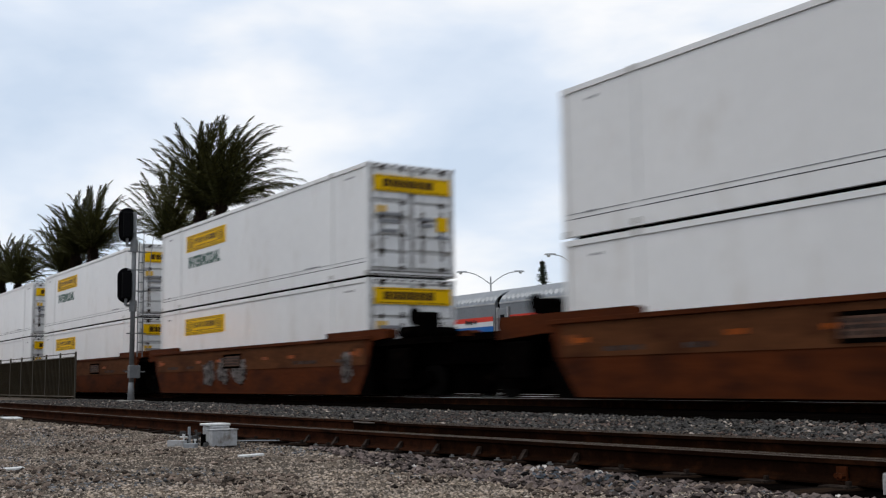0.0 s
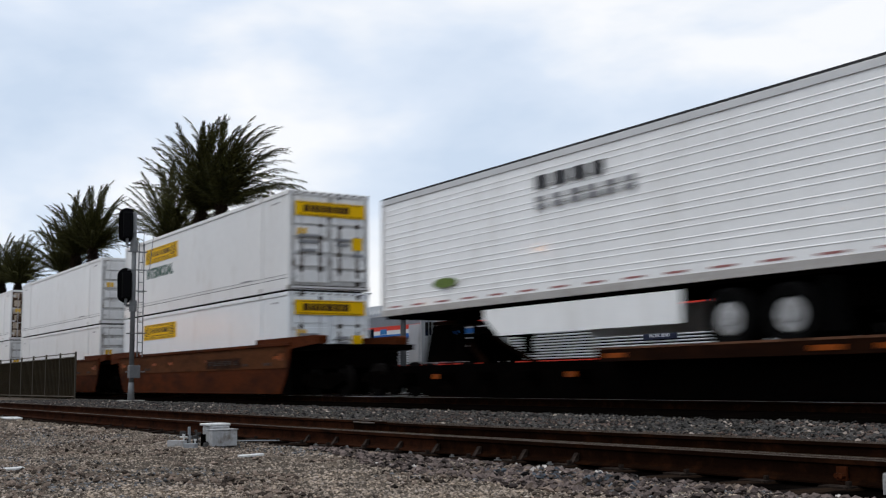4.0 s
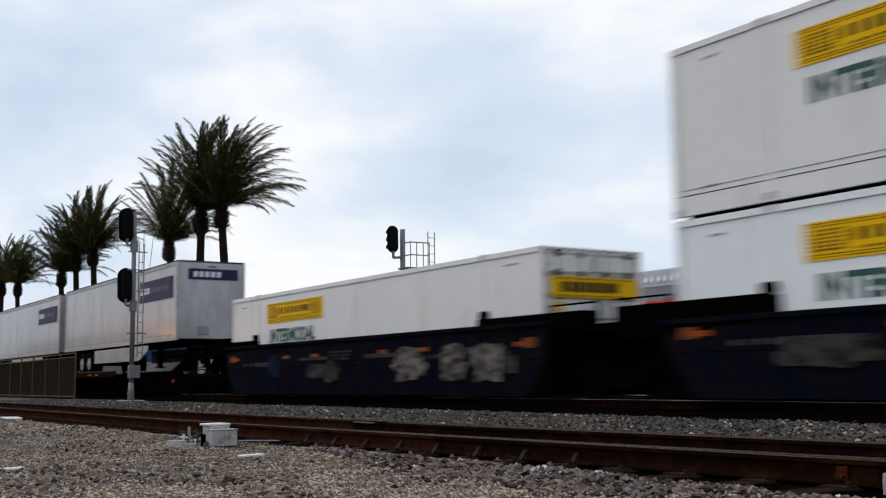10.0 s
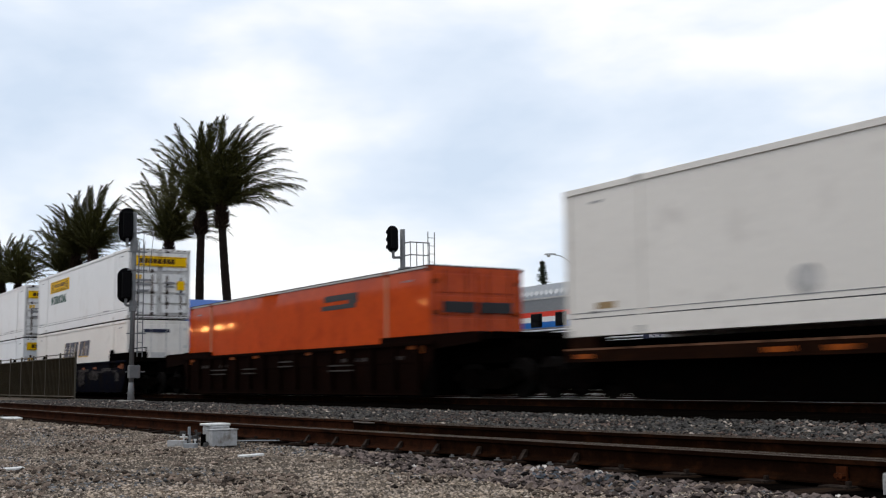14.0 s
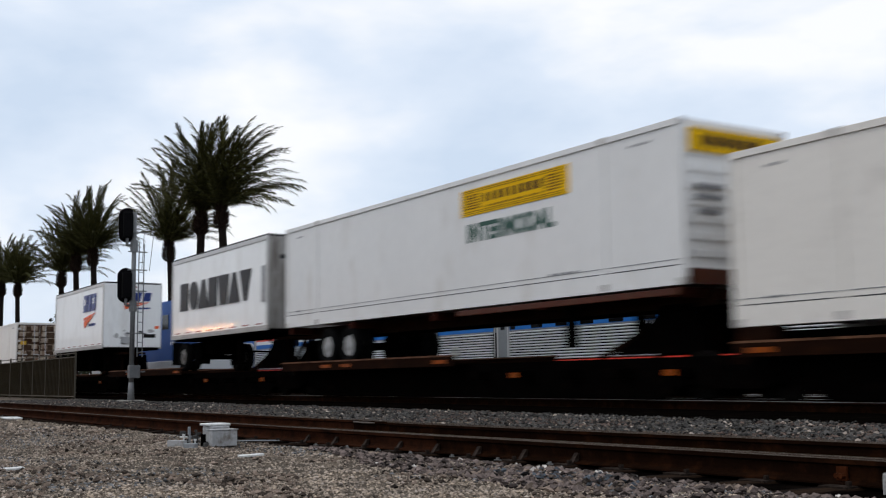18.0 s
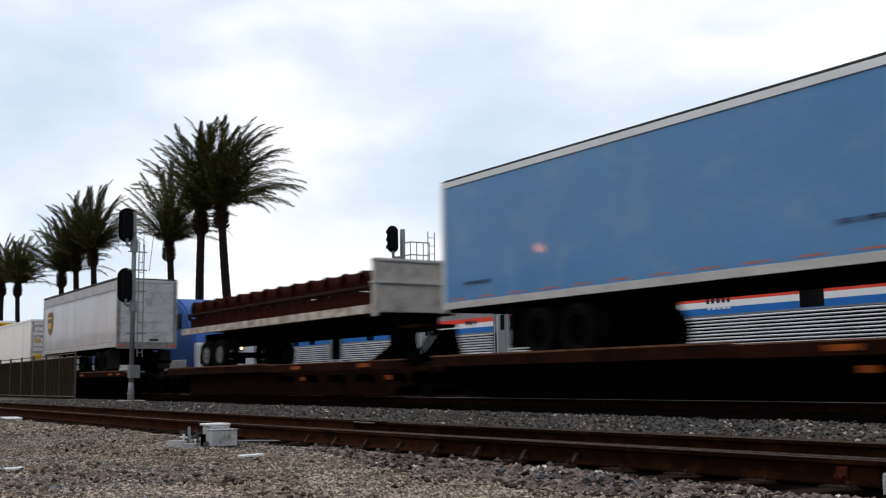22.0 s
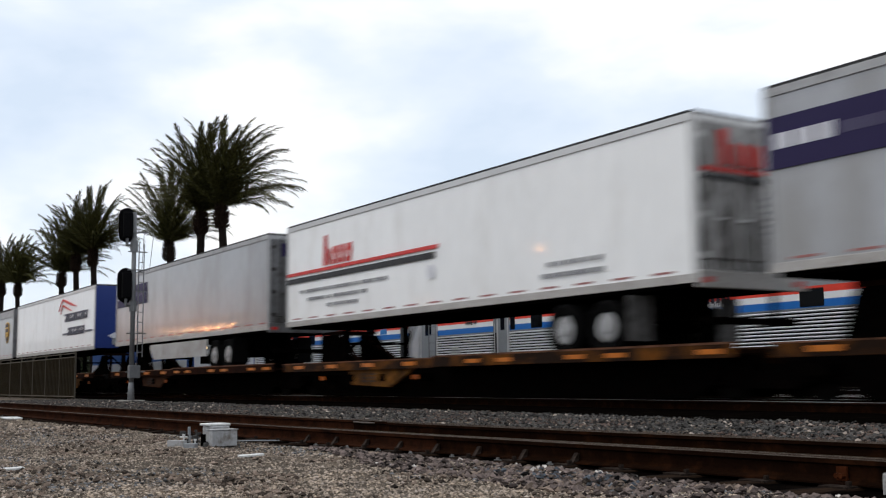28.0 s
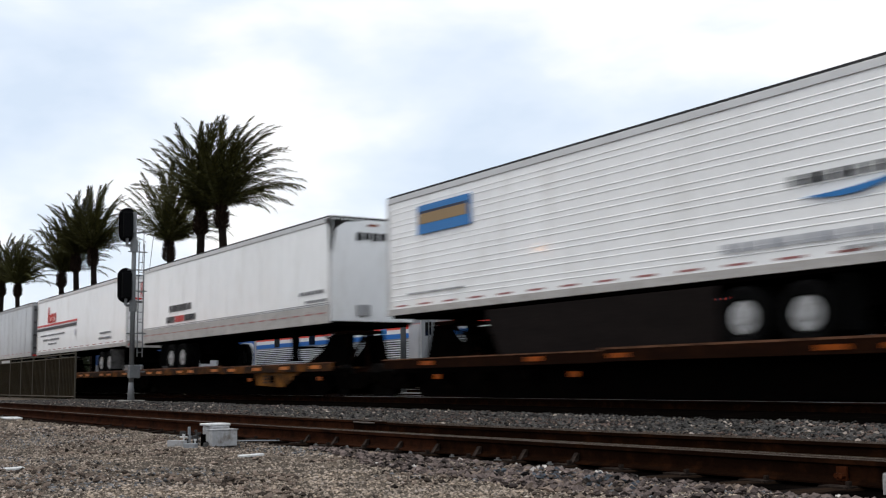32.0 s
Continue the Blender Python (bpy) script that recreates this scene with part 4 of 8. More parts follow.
def build_tree(x, y, trunk_h, rx, rz, seed, taper=0.0, label="dark leafy tree beyond the station", cat="tree", size=0.5, clumps=420):
    rng = random.Random(seed)
    t = root("tree", label, cat, "trees beyond the station", at=(x, y, 0.02))
    bm = bmesh.new()
    rod(bm, (0, 0, 0), (0.1, 0, trunk_h + rz * (1.6 if taper else 0.7)), 0.32, 9, 0.06)
    for k in range(7):
        a, h = k * 2.4, trunk_h + rz * (0.1 + 0.12 * k)
        rod(bm, (0, 0, h), (rx * 0.6 * math.cos(a), rx * 0.6 * math.sin(a), h + rz * 0.35), 0.10, 6, 0.03)
    part("trunk", bm, M["bark"], t)
    bm = bmesh.new()
    leaf_crown(bm, (0, 0, trunk_h + rz), rx, rz, clumps, size, rng, taper)
    part("crown", bm, M["leaf"], t)


def build_conifer(x, y, h, rx, seed):
    """A sparse conifer: whorls of drooping boughs with gaps between them."""
    rng = random.Random(seed)
    t = root("conifer", "slender sparse dark conifer beyond the station", "conifer", "trees beyond the station", at=(x, y, 0.02))
    bm = bmesh.new()
    rod(bm, (0, 0, 0), (0, 0, h), 0.22, 8, 0.03)
    part("trunk", bm, M["bark"], t)
    bm = bmesh.new()
    z = h * 0.45
    while z < h - 0.15:
        f = 1 - (z - h * 0.45) / (h * 0.55)
        for k in range(8):
            a = rng.uniform(0, 6.283)
            r = rx * (0.15 + 0.85 * f) * rng.uniform(0.6, 1.1)
            d = Vector((math.cos(a), math.sin(a), -0.12))
            e = Vector((-d.y, d.x, 0))
            for q in range(5):
                p = Vector((0, 0, z)) + d * r * (0.25 + 0.18 * q) + e * rng.uniform(-0.15, 0.15)
                s = 0.38 * (1.1 - 0.13 * q) * (0.5 + 0.5 * f)
                up = Vector((0, 0, rng.uniform(0.1, 0.3)))
                bm.faces.new([bm.verts.new(v) for v in (p - e * s, p + d * s + up * s, p + e * s, p - d * s - up)])
        z += 0.20 + 0.16 * f
    part("crown", bm, M["leaf"], t)


def build_plants():
    for i in range(8):
        FRONDS.append(frond_mesh(i, 4.55 + 0.2 * (i % 3), radians(20 + 10 * i)))
    rows = ((-81.0, 30.9, 16.0, 1.22), (-83.6, 30.2, 15.8, 1.22), (-101.6, 33.6, 16.4, 1.18), (-119.0, 31.1, 16.6, 1.22),
            (-123.6, 30.5, 16.4, 1.2), (-134.6, 31.6, 15.6, 1.22), (-163.4, 32.4, 16.5, 1.25), (-171.0, 31.7, 17.1, 1.25))
    for i, (x, y, z, s) in enumerate(rows):
        low = 2.3 if i == 2 else 1.5
        build_palm(x, y, z - low - 0.35, s * (1.28 if i == 2 else 1.24 if i < 2 else 1.12), 20 + i, lean=(1.1, 0.1, 0.9, 0.5, 0.3, 0.4, 0.5, 0.2)[i])
    build_tree(-156, 40, 2.5, 7.0, 4.0, 3)
    build_tree(-138, 34, 1.5, 4.5, 3.4, 4)
    build_tree(-117, 57.5, 3.0, 3.2, 3.2, 5)
    build_tree(-128, 60, 3.0, 4.0, 3.0, 8)
    build_conifer(-111, 85, 15.6, 2.3, 6)
    build_conifer(-108.3, 86, 11.6, 1.5, 9)
    build_conifer(-119.6, 50.9, 10.2, 1.1, 14)
    for k, x in enumerate((-101, -95, -89.5, -84)):
        build_tree(x, 70 + 3 * (k % 2), 4.6, 2.6, 1.9, 60 + k, size=0.35, clumps=220)
    build_tree(-106, 84, 3.0, 2.2, 4.2, 7, label="rounded dark tree beyond the station")


# ---------------------------------------------------------------- street lamps and tower
def build_lamps():
    def lamp_post(x, y, h, arms):
        s = root("street_lamp", "tall grey street lamp with curved arms", "street lamp", "street lamps beyond the station", at=(x, y, 0.02))
        bm = bmesh.new()
        rod(bm, (0, 0, 0), (0, 0, h - 0.3), 0.10, 10, 0.06)
        part("pole", bm, M["galv"], s, smooth=True)
        for dx, dy in arms:
            bm = bmesh.new()
            bend = [Vector((dx * i / 7, dy * i / 7, h - 0.9 + 0.95 * math.sin(i / 7 * PI / 2))) for i in range(8)]
            tube(bm, bend, 0.035)
            last = bend[-1]
            part("arm", bm, M["galv"], s)
            bm = bmesh.new()
            u = Vector((dx, dy, 0)).normalized()
            e = Vector((-u.y, u.x, 0))
            for z0, z1, k in ((0.0, 0.10, 1.0),):
                c = last
                pts = [c + u * a + e * b for a, b in ((-0.1, -0.08), (0.25, -0.17), (0.65, -0.12), (0.75, 0), (0.65, 0.12), (0.25, 0.17), (-0.1, 0.08))]
                va = [bm.verts.new(p + Vector((0, 0, z0))) for p in pts]
                vb = [bm.verts.new(p.lerp(c, 0.15) + Vector((0, 0, z1))) for p in pts]
                for i in range(7):
                    bm.faces.new((va[i], va[(i + 1) % 7], vb[(i + 1) % 7], vb[i]))
                bm.faces.new(vb)
                bm.faces.new(va[::-1])
            head = part("lamp_head", bm, M["lamphead"], s)
            bm = bmesh.new()
            bmesh.ops.create_uvsphere(bm, u_segments=10, v_segments=6, radius=0.13)
            bmesh.ops.translate(bm, verts=bm.verts, vec=last + u * 0.4 + Vector((0, 0, -0.03)))
            part("lens", bm, M["lamp"] if len(arms) == 1 and x > -50 else M["stucco"], head)
    for x, y, h, g in ((-81.4, -0.8, 4.4, 0.13), (-82.5, -2.7, 4.6, 0.15), (-75.5, -1.4, 4.4, 0.16), (-76.8, -2.9, 4.6, 0.17), (-68.6, -0.6, 4.3, 0.12), (-50.0, -11.8, 8.0, 0.15), (-72.0, -17.5, 6.5, 0.13)):
        s = root("platform_lamp", "lit sodium lamp on a grey post across the tracks", "lamp post", "lit lamps on the near side", at=(x, y, 0.02))
        bm = bmesh.new()
        rod(bm, (0, 0, 0), (0, 0, h - g * 0.9), 0.07, 10, 0.05)
        part("pole", bm, M["galv"], s, smooth=True)
        bm = bmesh.new()
        rod(bm, (0, 0, h + g), (0, 0, h + g + 0.1), g * 1.3, 12, 0.05)
        part("cap", bm, M["lamphead"], s)
        bm = bmesh.new()
        bmesh.ops.create_uvsphere(bm, u_segments=14, v_segments=8, radius=g)
        bmesh.ops.translate(bm, verts=bm.verts, vec=(0, 0, h))
        part("globe", bm, M["bigglow"], s, "glowing orange globe")
    e = Vector((0.534, 0.845))
    lamp_post(-69.6, 48.3, 8.75, ((e.x * 1.9, e.y * 1.9), (-e.x * 1.9, -e.y * 1.9)))
    lamp_post(-92.7, 47.6, 8.7, ((e.x * 1.9, e.y * 1.9), (-e.x * 1.9, -e.y * 1.9)))
    lamp_post(-58.2, 47.5, 8.9, ((-e.x * 1.5, -e.y * 1.5),))
    lamp_post(-35.1, 50.2, 8.9, ((-e.x * 1.6, -e.y * 1.6),))


def build_reflected_wall():
    """A plain long wall out of view, added so far trailers reflect something dark."""
    bm = bmesh.new()
    box(bm, -260, -62, -27.0, -26.4, -0.1, 9.5)
    tagged(part("reflected_wall", bm, M["reflectwall"]), "unseen dark brown wall added to darken reflections in the trailers", "wall", kind="structure")


def build_tower():
    t = root("clock_tower", "white stucco tower with brown roof trim beyond the station", "tower", at=(-100.2, 83.4, -0.25))
    t.rotation_euler = (0, 0, radians(57.7))
    bm = bmesh.new()
    box(bm, -1.45, 1.45, -1.45, 1.45, 0, 14.2)
    part("wall", bm, M["stucco"], t)
    for z, e, h in ((14.2, 1.75, 0.55), (13.0, 1.6, 0.25)):
        slab("cornice", M["rooftile"], t, -e, e, -e, e, z, z + h, bevel=0.05)
    slab("cap", M["rooftile"], t, -1.2, 1.2, -1.2, 1.2, 14.75, 15.0)
    slab("finial", M["rooftile"], t, -0.35, 0.35, -0.35, 0.35, 15.0, 15.35)
    for k in (-0.7, 0.7):
        slab("window", M["darkglass"], t, k - 0.3, k + 0.3, -1.47, -1.44, 13.35, 14.1)
    slab("wing_wall", M["stucco"], t, -9, -1.5, -1.2, 6, 0, 7.0)
    bm = bmesh.new()
    bmesh.ops.create_uvsphere(bm, u_segments=10, v_segments=6, radius=0.15)
    bmesh.ops.translate(bm, verts=bm.verts, vec=(1.85, -1.0, 13.75))
    part("lantern", bm, M["lamp"], t, "lit lantern on a bracket")
    slab("lantern_bracket", M["rooftile"], t, 1.45, 1.85, -1.05, -0.95, 13.4, 13.5)


# ---------------------------------------------------------------- silver passenger coaches
def ribbed_roof(bm, x0, x1, prof, pitch=0.20, depth=0.03):
    n = int((x1 - x0) / pitch) * 2
    last = None
    for i in range(n + 1):
        x = x0 + (x1 - x0) * i / n
        k = depth if i % 2 else 0.0
        ring = [bm.verts.new((x, y * (1 + k * 0.15), z + k)) for y, z in prof]
        if last:
            for a in range(len(prof) - 1):
                bm.faces.new((last[a], last[a + 1], ring[a + 1], ring[a]))
        last = ring


def build_coach(x1, length, label, windows, doors, plates, trucks=True):
    """A fluted stainless coach; x1 is its end nearest the camera, windows are (centre, width) in world x."""
    c = root("passenger_coach", label, "passenger coach", "silver coaches on the station track", at=(x1, COACH_Y, 0.2))
    L, w = length, 1.53
    z0, zs0, zs1, ze = 1.10, 2.32, 2.92, 3.42
    slab("body", M["letterboard"], c, -L + 0.15, -0.15, -w, w, zs0 - 0.06, ze, bevel=0.03)
    # Lower body is near-black: shade between the flutes is put into its colour.
    slab("lower_body", M["under"], c, -L + 0.15, -0.15, -w, w, z0, zs0 - 0.06)
    prof = [(w * 1.0 * math.cos(a) if i else w, ze - 0.02 + 0.66 * math.sin(a)) for i, a in enumerate([PI * k / 14 for k in range(15)])]
    bm = bmesh.new()
    ribbed_roof(bm, -L + 0.15, -0.15, prof, 0.30, 0.055)
    for xe in (-L + 0.15, -0.15):
        bm.faces.new([bm.verts.new((xe, y, z)) for y, z in prof])
    part("roof", bm, M["roofgrey"], c, "grey ribbed turtleback roof")
    slab("gutter", M["alu"], c, -L + 0.15, -0.15, -w - 0.02, -w + 0.01, ze - 0.03, ze + 0.03)
    for nm, mt, a, b in (("red_stripe", "stripered", 0.68, 1.0), ("white_stripe", "stripewhite", 0.36, 0.68), ("blue_stripe", "stripeblue", 0.0, 0.36)):
        slab(nm, M[mt], c, -L + 0.3, -0.3, -w - 0.012, -w + 0.005, zs0 + (zs1 - zs0) * a, zs0 + (zs1 - zs0) * b)
    slab("sill_stripe", M["stripered"], c, -L + 1.2, -1.0, -w - 0.05, -w + 0.005, z0 - 0.035, z0 + 0.005)
    for k in range(11):
        z = z0 + 0.05 + k * 0.104
        bm = bmesh.new()
        pts = [(-w, z), (-w - 0.050, z + 0.008), (-w - 0.062, z + 0.03), (-w - 0.040, z + 0.052), (-w, z + 0.060)]
        prism(bm, pts, "x", -L + 0.3, -0.3)
        part("flute", bm, M["flute"], c)
    for cx, ww in windows:
        x = cx - x1
        bm = bmesh.new()
        box(bm, x - ww / 2, x + ww / 2, -w - 0.03, -w + 0.02, zs0 + 0.02, zs1 - 0.06, bevel=0.02)
        part("window", bm, M["darkglass"], c)
    for cx, ww in doors:
        x = cx - x1
        d = slab("door", M["coachdoor"], c, x - ww / 2, x + ww / 2, -w - 0.075, -w + 0.01, z0 + 0.02, 3.2, bevel=0.02)
        slab("door_window", M["darkglass"], d, x - ww * 0.22, x + ww * 0.22, -w - 0.08, -w - 0.06, 2.35, 2.95)
        slab("door_frame", M["alu"], d, x - ww / 2 - 0.09, x - ww / 2, -w - 0.085, -w, z0, 3.25)
        slab("door_frame", M["alu"], d, x + ww / 2, x + ww / 2 + 0.09, -w - 0.085, -w, z0, 3.25)
        bm = bmesh.new()
        rod(bm, (x - ww / 2 - 0.2, -w - 0.1, 1.3), (x - ww / 2 - 0.2, -w - 0.1, 2.6), 0.02, 6)
        part("grab_rail", bm, M["alu"], d)
    for text, cx, z, size, mt in plates:
        lettering(text, size, M[mt], c, near_side(cx - x1, z, -w - 0.03))
    for s in (-0.35, -L + 0.35):
        slab("end_diaphragm", M["under"], c, s - 0.45, s + 0.45, -1.40, 1.40, 1.0, 3.75, bevel=0.2)
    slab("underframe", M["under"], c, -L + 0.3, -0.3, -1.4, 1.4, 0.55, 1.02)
    for tx in (-L + 3.6, -3.6):
        tk = slab("truck", M["under"], c, tx - 1.6, tx + 1.6, -1.15, 1.15, 0.35, 0.72)
        for wx in (-1.25, 1.25):
            for y in (-0.75, 0.75):
                bm = bmesh.new()
                rod(bm, (tx + wx, y - 0.06, 0.46), (tx + wx, y + 0.06, 0.46), 0.455, 18)
                part("wheel", bm, M["steelwheel"], tk)
    for bx_, bw in ((-L / 2 - 2, 2.0), (-L / 2 + 1.5, 1.4), (-L / 2 + 4, 1.0)):
        slab("equipment_box", M["under"], c, bx_ - bw / 2, bx_ + bw / 2, -1.35, -0.6, 0.3, 0.6, bevel=0.02)
    return c


def build_coaches():
    sleeper = build_coach(-10.16, 25.9, "stainless steel sleeper coach with red, white and blue stripes", ((-35.02, 0.30), (-33.48, 0.70), (-32.0, 0.66), (-30.54, 0.72), (-28.98, 0.76), (-27.42, 0.79), (-20.71, 0.84), (-16.6, 0.84), (-14.2, 0.84)), ((-35.62, 0.62),),
                          (("Sleeper", -17.9, 2.74, 0.26, "black"),))
    x1 = -10.16
    plate = slab("name_board", M["navy"], sleeper, -27.57 - x1, -26.02 - x1, -1.61, -1.57, 1.66, 1.90)
    lettering("PACIFIC BEND", 0.15, M["pale"], plate, near_side(-26.8 - x1, 1.73, -1.615))
    slab("emblem", M["pale"], sleeper, -27.0 - x1, -26.55 - x1, -1.61, -1.57, 1.99, 2.17)
    bars("emblem_bar", M["midblue"], sleeper, -26.98 - x1, -26.52 - x1, 2.02, 2.14, 1, 2, y=-1.613)
    bars("name_mark", M["navy"], sleeper, -24.74 - x1, -23.67 - x1, 2.62, 2.86, 5, 1, y=-1.553, seed=4)
    bars("small_mark", M["pale"], sleeper, -24.7 - x1, -23.7 - x1, 2.46, 2.54, 5, 1, y=-1.553, seed=5)
    diner = build_coach(-36.06, 25.9, "stainless steel dining coach with red, white and blue stripes", ((-46.6, 0.7), (-53.0, 0.7), (-55.0, 0.7), (-57.5, 0.7)), ((-41.2, 1.15), (-50.1, 0.8), (-60.9, 0.7)),
                        (("Dining Car", -37.9, 2.70, 0.20, "black"),))
    slab("service_panel", M["alu"], diner, -42.9 + 36.06, -41.95 + 36.06, -1.60, -1.55, 1.2, 2.9, bevel=0.01)
    slab("mark_plate", M["midblue"], diner, -45.6 + 36.06, -45.0 + 36.06, -1.553, -1.53, 2.56, 2.80)
    bars("louvre", M["alu"], diner, -39.4 + 36.06, -38.5 + 36.06, 1.4, 1.8, 1, 5, y=-1.63)
    # locomotive standing nose to the coaches
    lo = root("locomotive", "bright blue and silver streamlined diesel locomotive with lit headlights", "locomotive", at=(-49.2, MIDDLE_Y, 0.2))
    side = [(0.0, 0.75), (0.0, 2.1), (-0.35, 2.9), (-1.5, 3.95), (-2.6, 4.45), (-17.5, 4.45), (-17.5, 0.75)]
    bm = bmesh.new()
    prism(bm, side, "y", -1.5, 1.5)
    bmesh.ops.bevel(bm, geom=bm.edges[:], offset=0.12, segments=2, affect="EDGES")
    part("body", bm, M["locoblue"], lo)
    slab("lower_nose", M["locogrey"], lo, -1.2, 0.04, -1.46, 1.46, 0.55, 2.28, bevel=0.15)
    slab("side_skirt", M["locogrey"], lo, -17.4, -1.0, -1.53, 1.53, 0.75, 1.5, bevel=0.03)
    bm = bmesh.new()
    for s in (-1, 1):
        bm.faces.new([bm.verts.new(p) for p in ((-0.48, s * 0.08, 3.02), (-0.48, s * 1.2, 3.02), (-1.40, s * 1.15, 3.86), (-1.40, s * 0.08, 3.86))])
    bmesh.ops.translate(bm, verts=bm.verts, vec=(0.06, 0, 0.05))
    bmesh.ops.solidify(bm, geom=bm.faces[:], thickness=0.03)
    part("windscreen", bm, M["darkglass"], lo)
    slab("side_window", M["darkglass"], lo, -2.5, -1.8, -1.53, -1.48, 3.0, 3.7)
    for y, z, r, nm in ((-0.14, 2.46, 0.09, "headlight"), (0.14, 2.46, 0.09, "headlight")):
        bm = bmesh.new()
        rod(bm, (-0.20, y, z), (-0.02, y, z), r, 14)
        part(nm, bm, M["headlight"], lo, "lit lamp")
    for y in (-0.98, 0.76):
        bm = bmesh.new()
        rod(bm, (-0.05, y, 2.02), (0.09, y, 2.02), 0.17, 18, 0.15)
        d = part("ditch_light", bm, M["darkgalv"], lo, "dark ringed lit lamp")
        bm = bmesh.new()
        rod(bm, (0.05, y, 2.02), (0.10, y, 2.02), 0.11, 16, 0.08)
        part("lens", bm, M["headlight"], d, "lit warm white lens")
        slab("step_recess", M["under"], lo, -0.02, 0.05, y - 0.24, y + 0.24, 1.28, 1.74, bevel=0.02, label="black square recess")
    slab("nose_band", M["under"], lo, -0.02, 0.05, -1.30, 1.30, 1.00, 1.06, label="thin dark seam across the nose")
    bm = bmesh.new()
    prism(bm, [(-1.2, 2.34), (1.2, 2.34), (0.30, 2.10), (0.0, 2.0), (-0.30, 2.10)], "x", -0.02, 0.055)
    part("nose_point", bm, M["locoblue"], lo, "pointed blue lower edge of the nose")
    for xa, xb, z0, z1, mt in ((-4.6, -3.7, 3.05, 3.75, "darkglass"), (-6.6, -5.9, 2.2, 3.9, "deepblue"), (-9.8, -7.4, 3.2, 4.1, "under"), (-14.2, -10.6, 3.2, 4.1, "under")):
        slab("side_window" if mt == "darkglass" else "side_grille" if mt == "under" else "cab_door", M[mt], lo, xa, xb, -1.52, -1.49, z0, z1, bevel=0.008)
    slab("coupler", M["under"], lo, 0.0, 0.5, -0.2, 0.2, 0.55, 0.9)
    slab("pilot", M["under"], lo, -0.9, 0.05, -1.35, 1.35, 0.12, 0.55)
    slab("underframe", M["under"], lo, -17.2, -1.0, -1.3, 1.3, 0.4, 0.75)
    for tx in (-14.0, -4.0):
        tk = slab("truck", M["under"], lo, tx - 1.8, tx + 1.8, -1.2, 1.2, 0.3, 0.7)
        for wx in (-1.35, 1.35):
            for y in (-0.75, 0.75):
                bm = bmesh.new()
                rod(bm, (tx + wx, y - 0.06, 0.5), (tx + wx, y + 0.06, 0.5), 0.5, 18)
                part("wheel", bm, M["steelwheel"], tk)
    bars("number_mark", M["pale"], lo, -3.4, -2.6, 2.2, 2.45, 3, 1, y=-1.51)


# ---------------------------------------------------------------- the freight train
TRAVEL = ((0.0, 0.0), (2.0, -33.81), (4.0, -67.63), (6.0, -101.19), (8.0, -134.97), (10.0, -168.98), (12.0, -202.68), (14.0, -235.88), (16.0, -268.7),
          (18.0, -301.53), (20.0, -334.58), (22.0, -367.74), (24.0, -400.95), (26.0, -434.15), (28.0, -467.31), (30.0, -500.67), (32.0, -534.07))
MOVERS = []
HW = 1.295
DOOR_RNG = random.Random(41)


def settle(r, x, zb):
    """Put a finished load or car at its place in the train, its origin at its base."""
    for c in r.children:
        c.location.z -= zb
    r.location = (x, TRACK_Y, zb)
    MOVERS.append((r, x, zb))
    return r


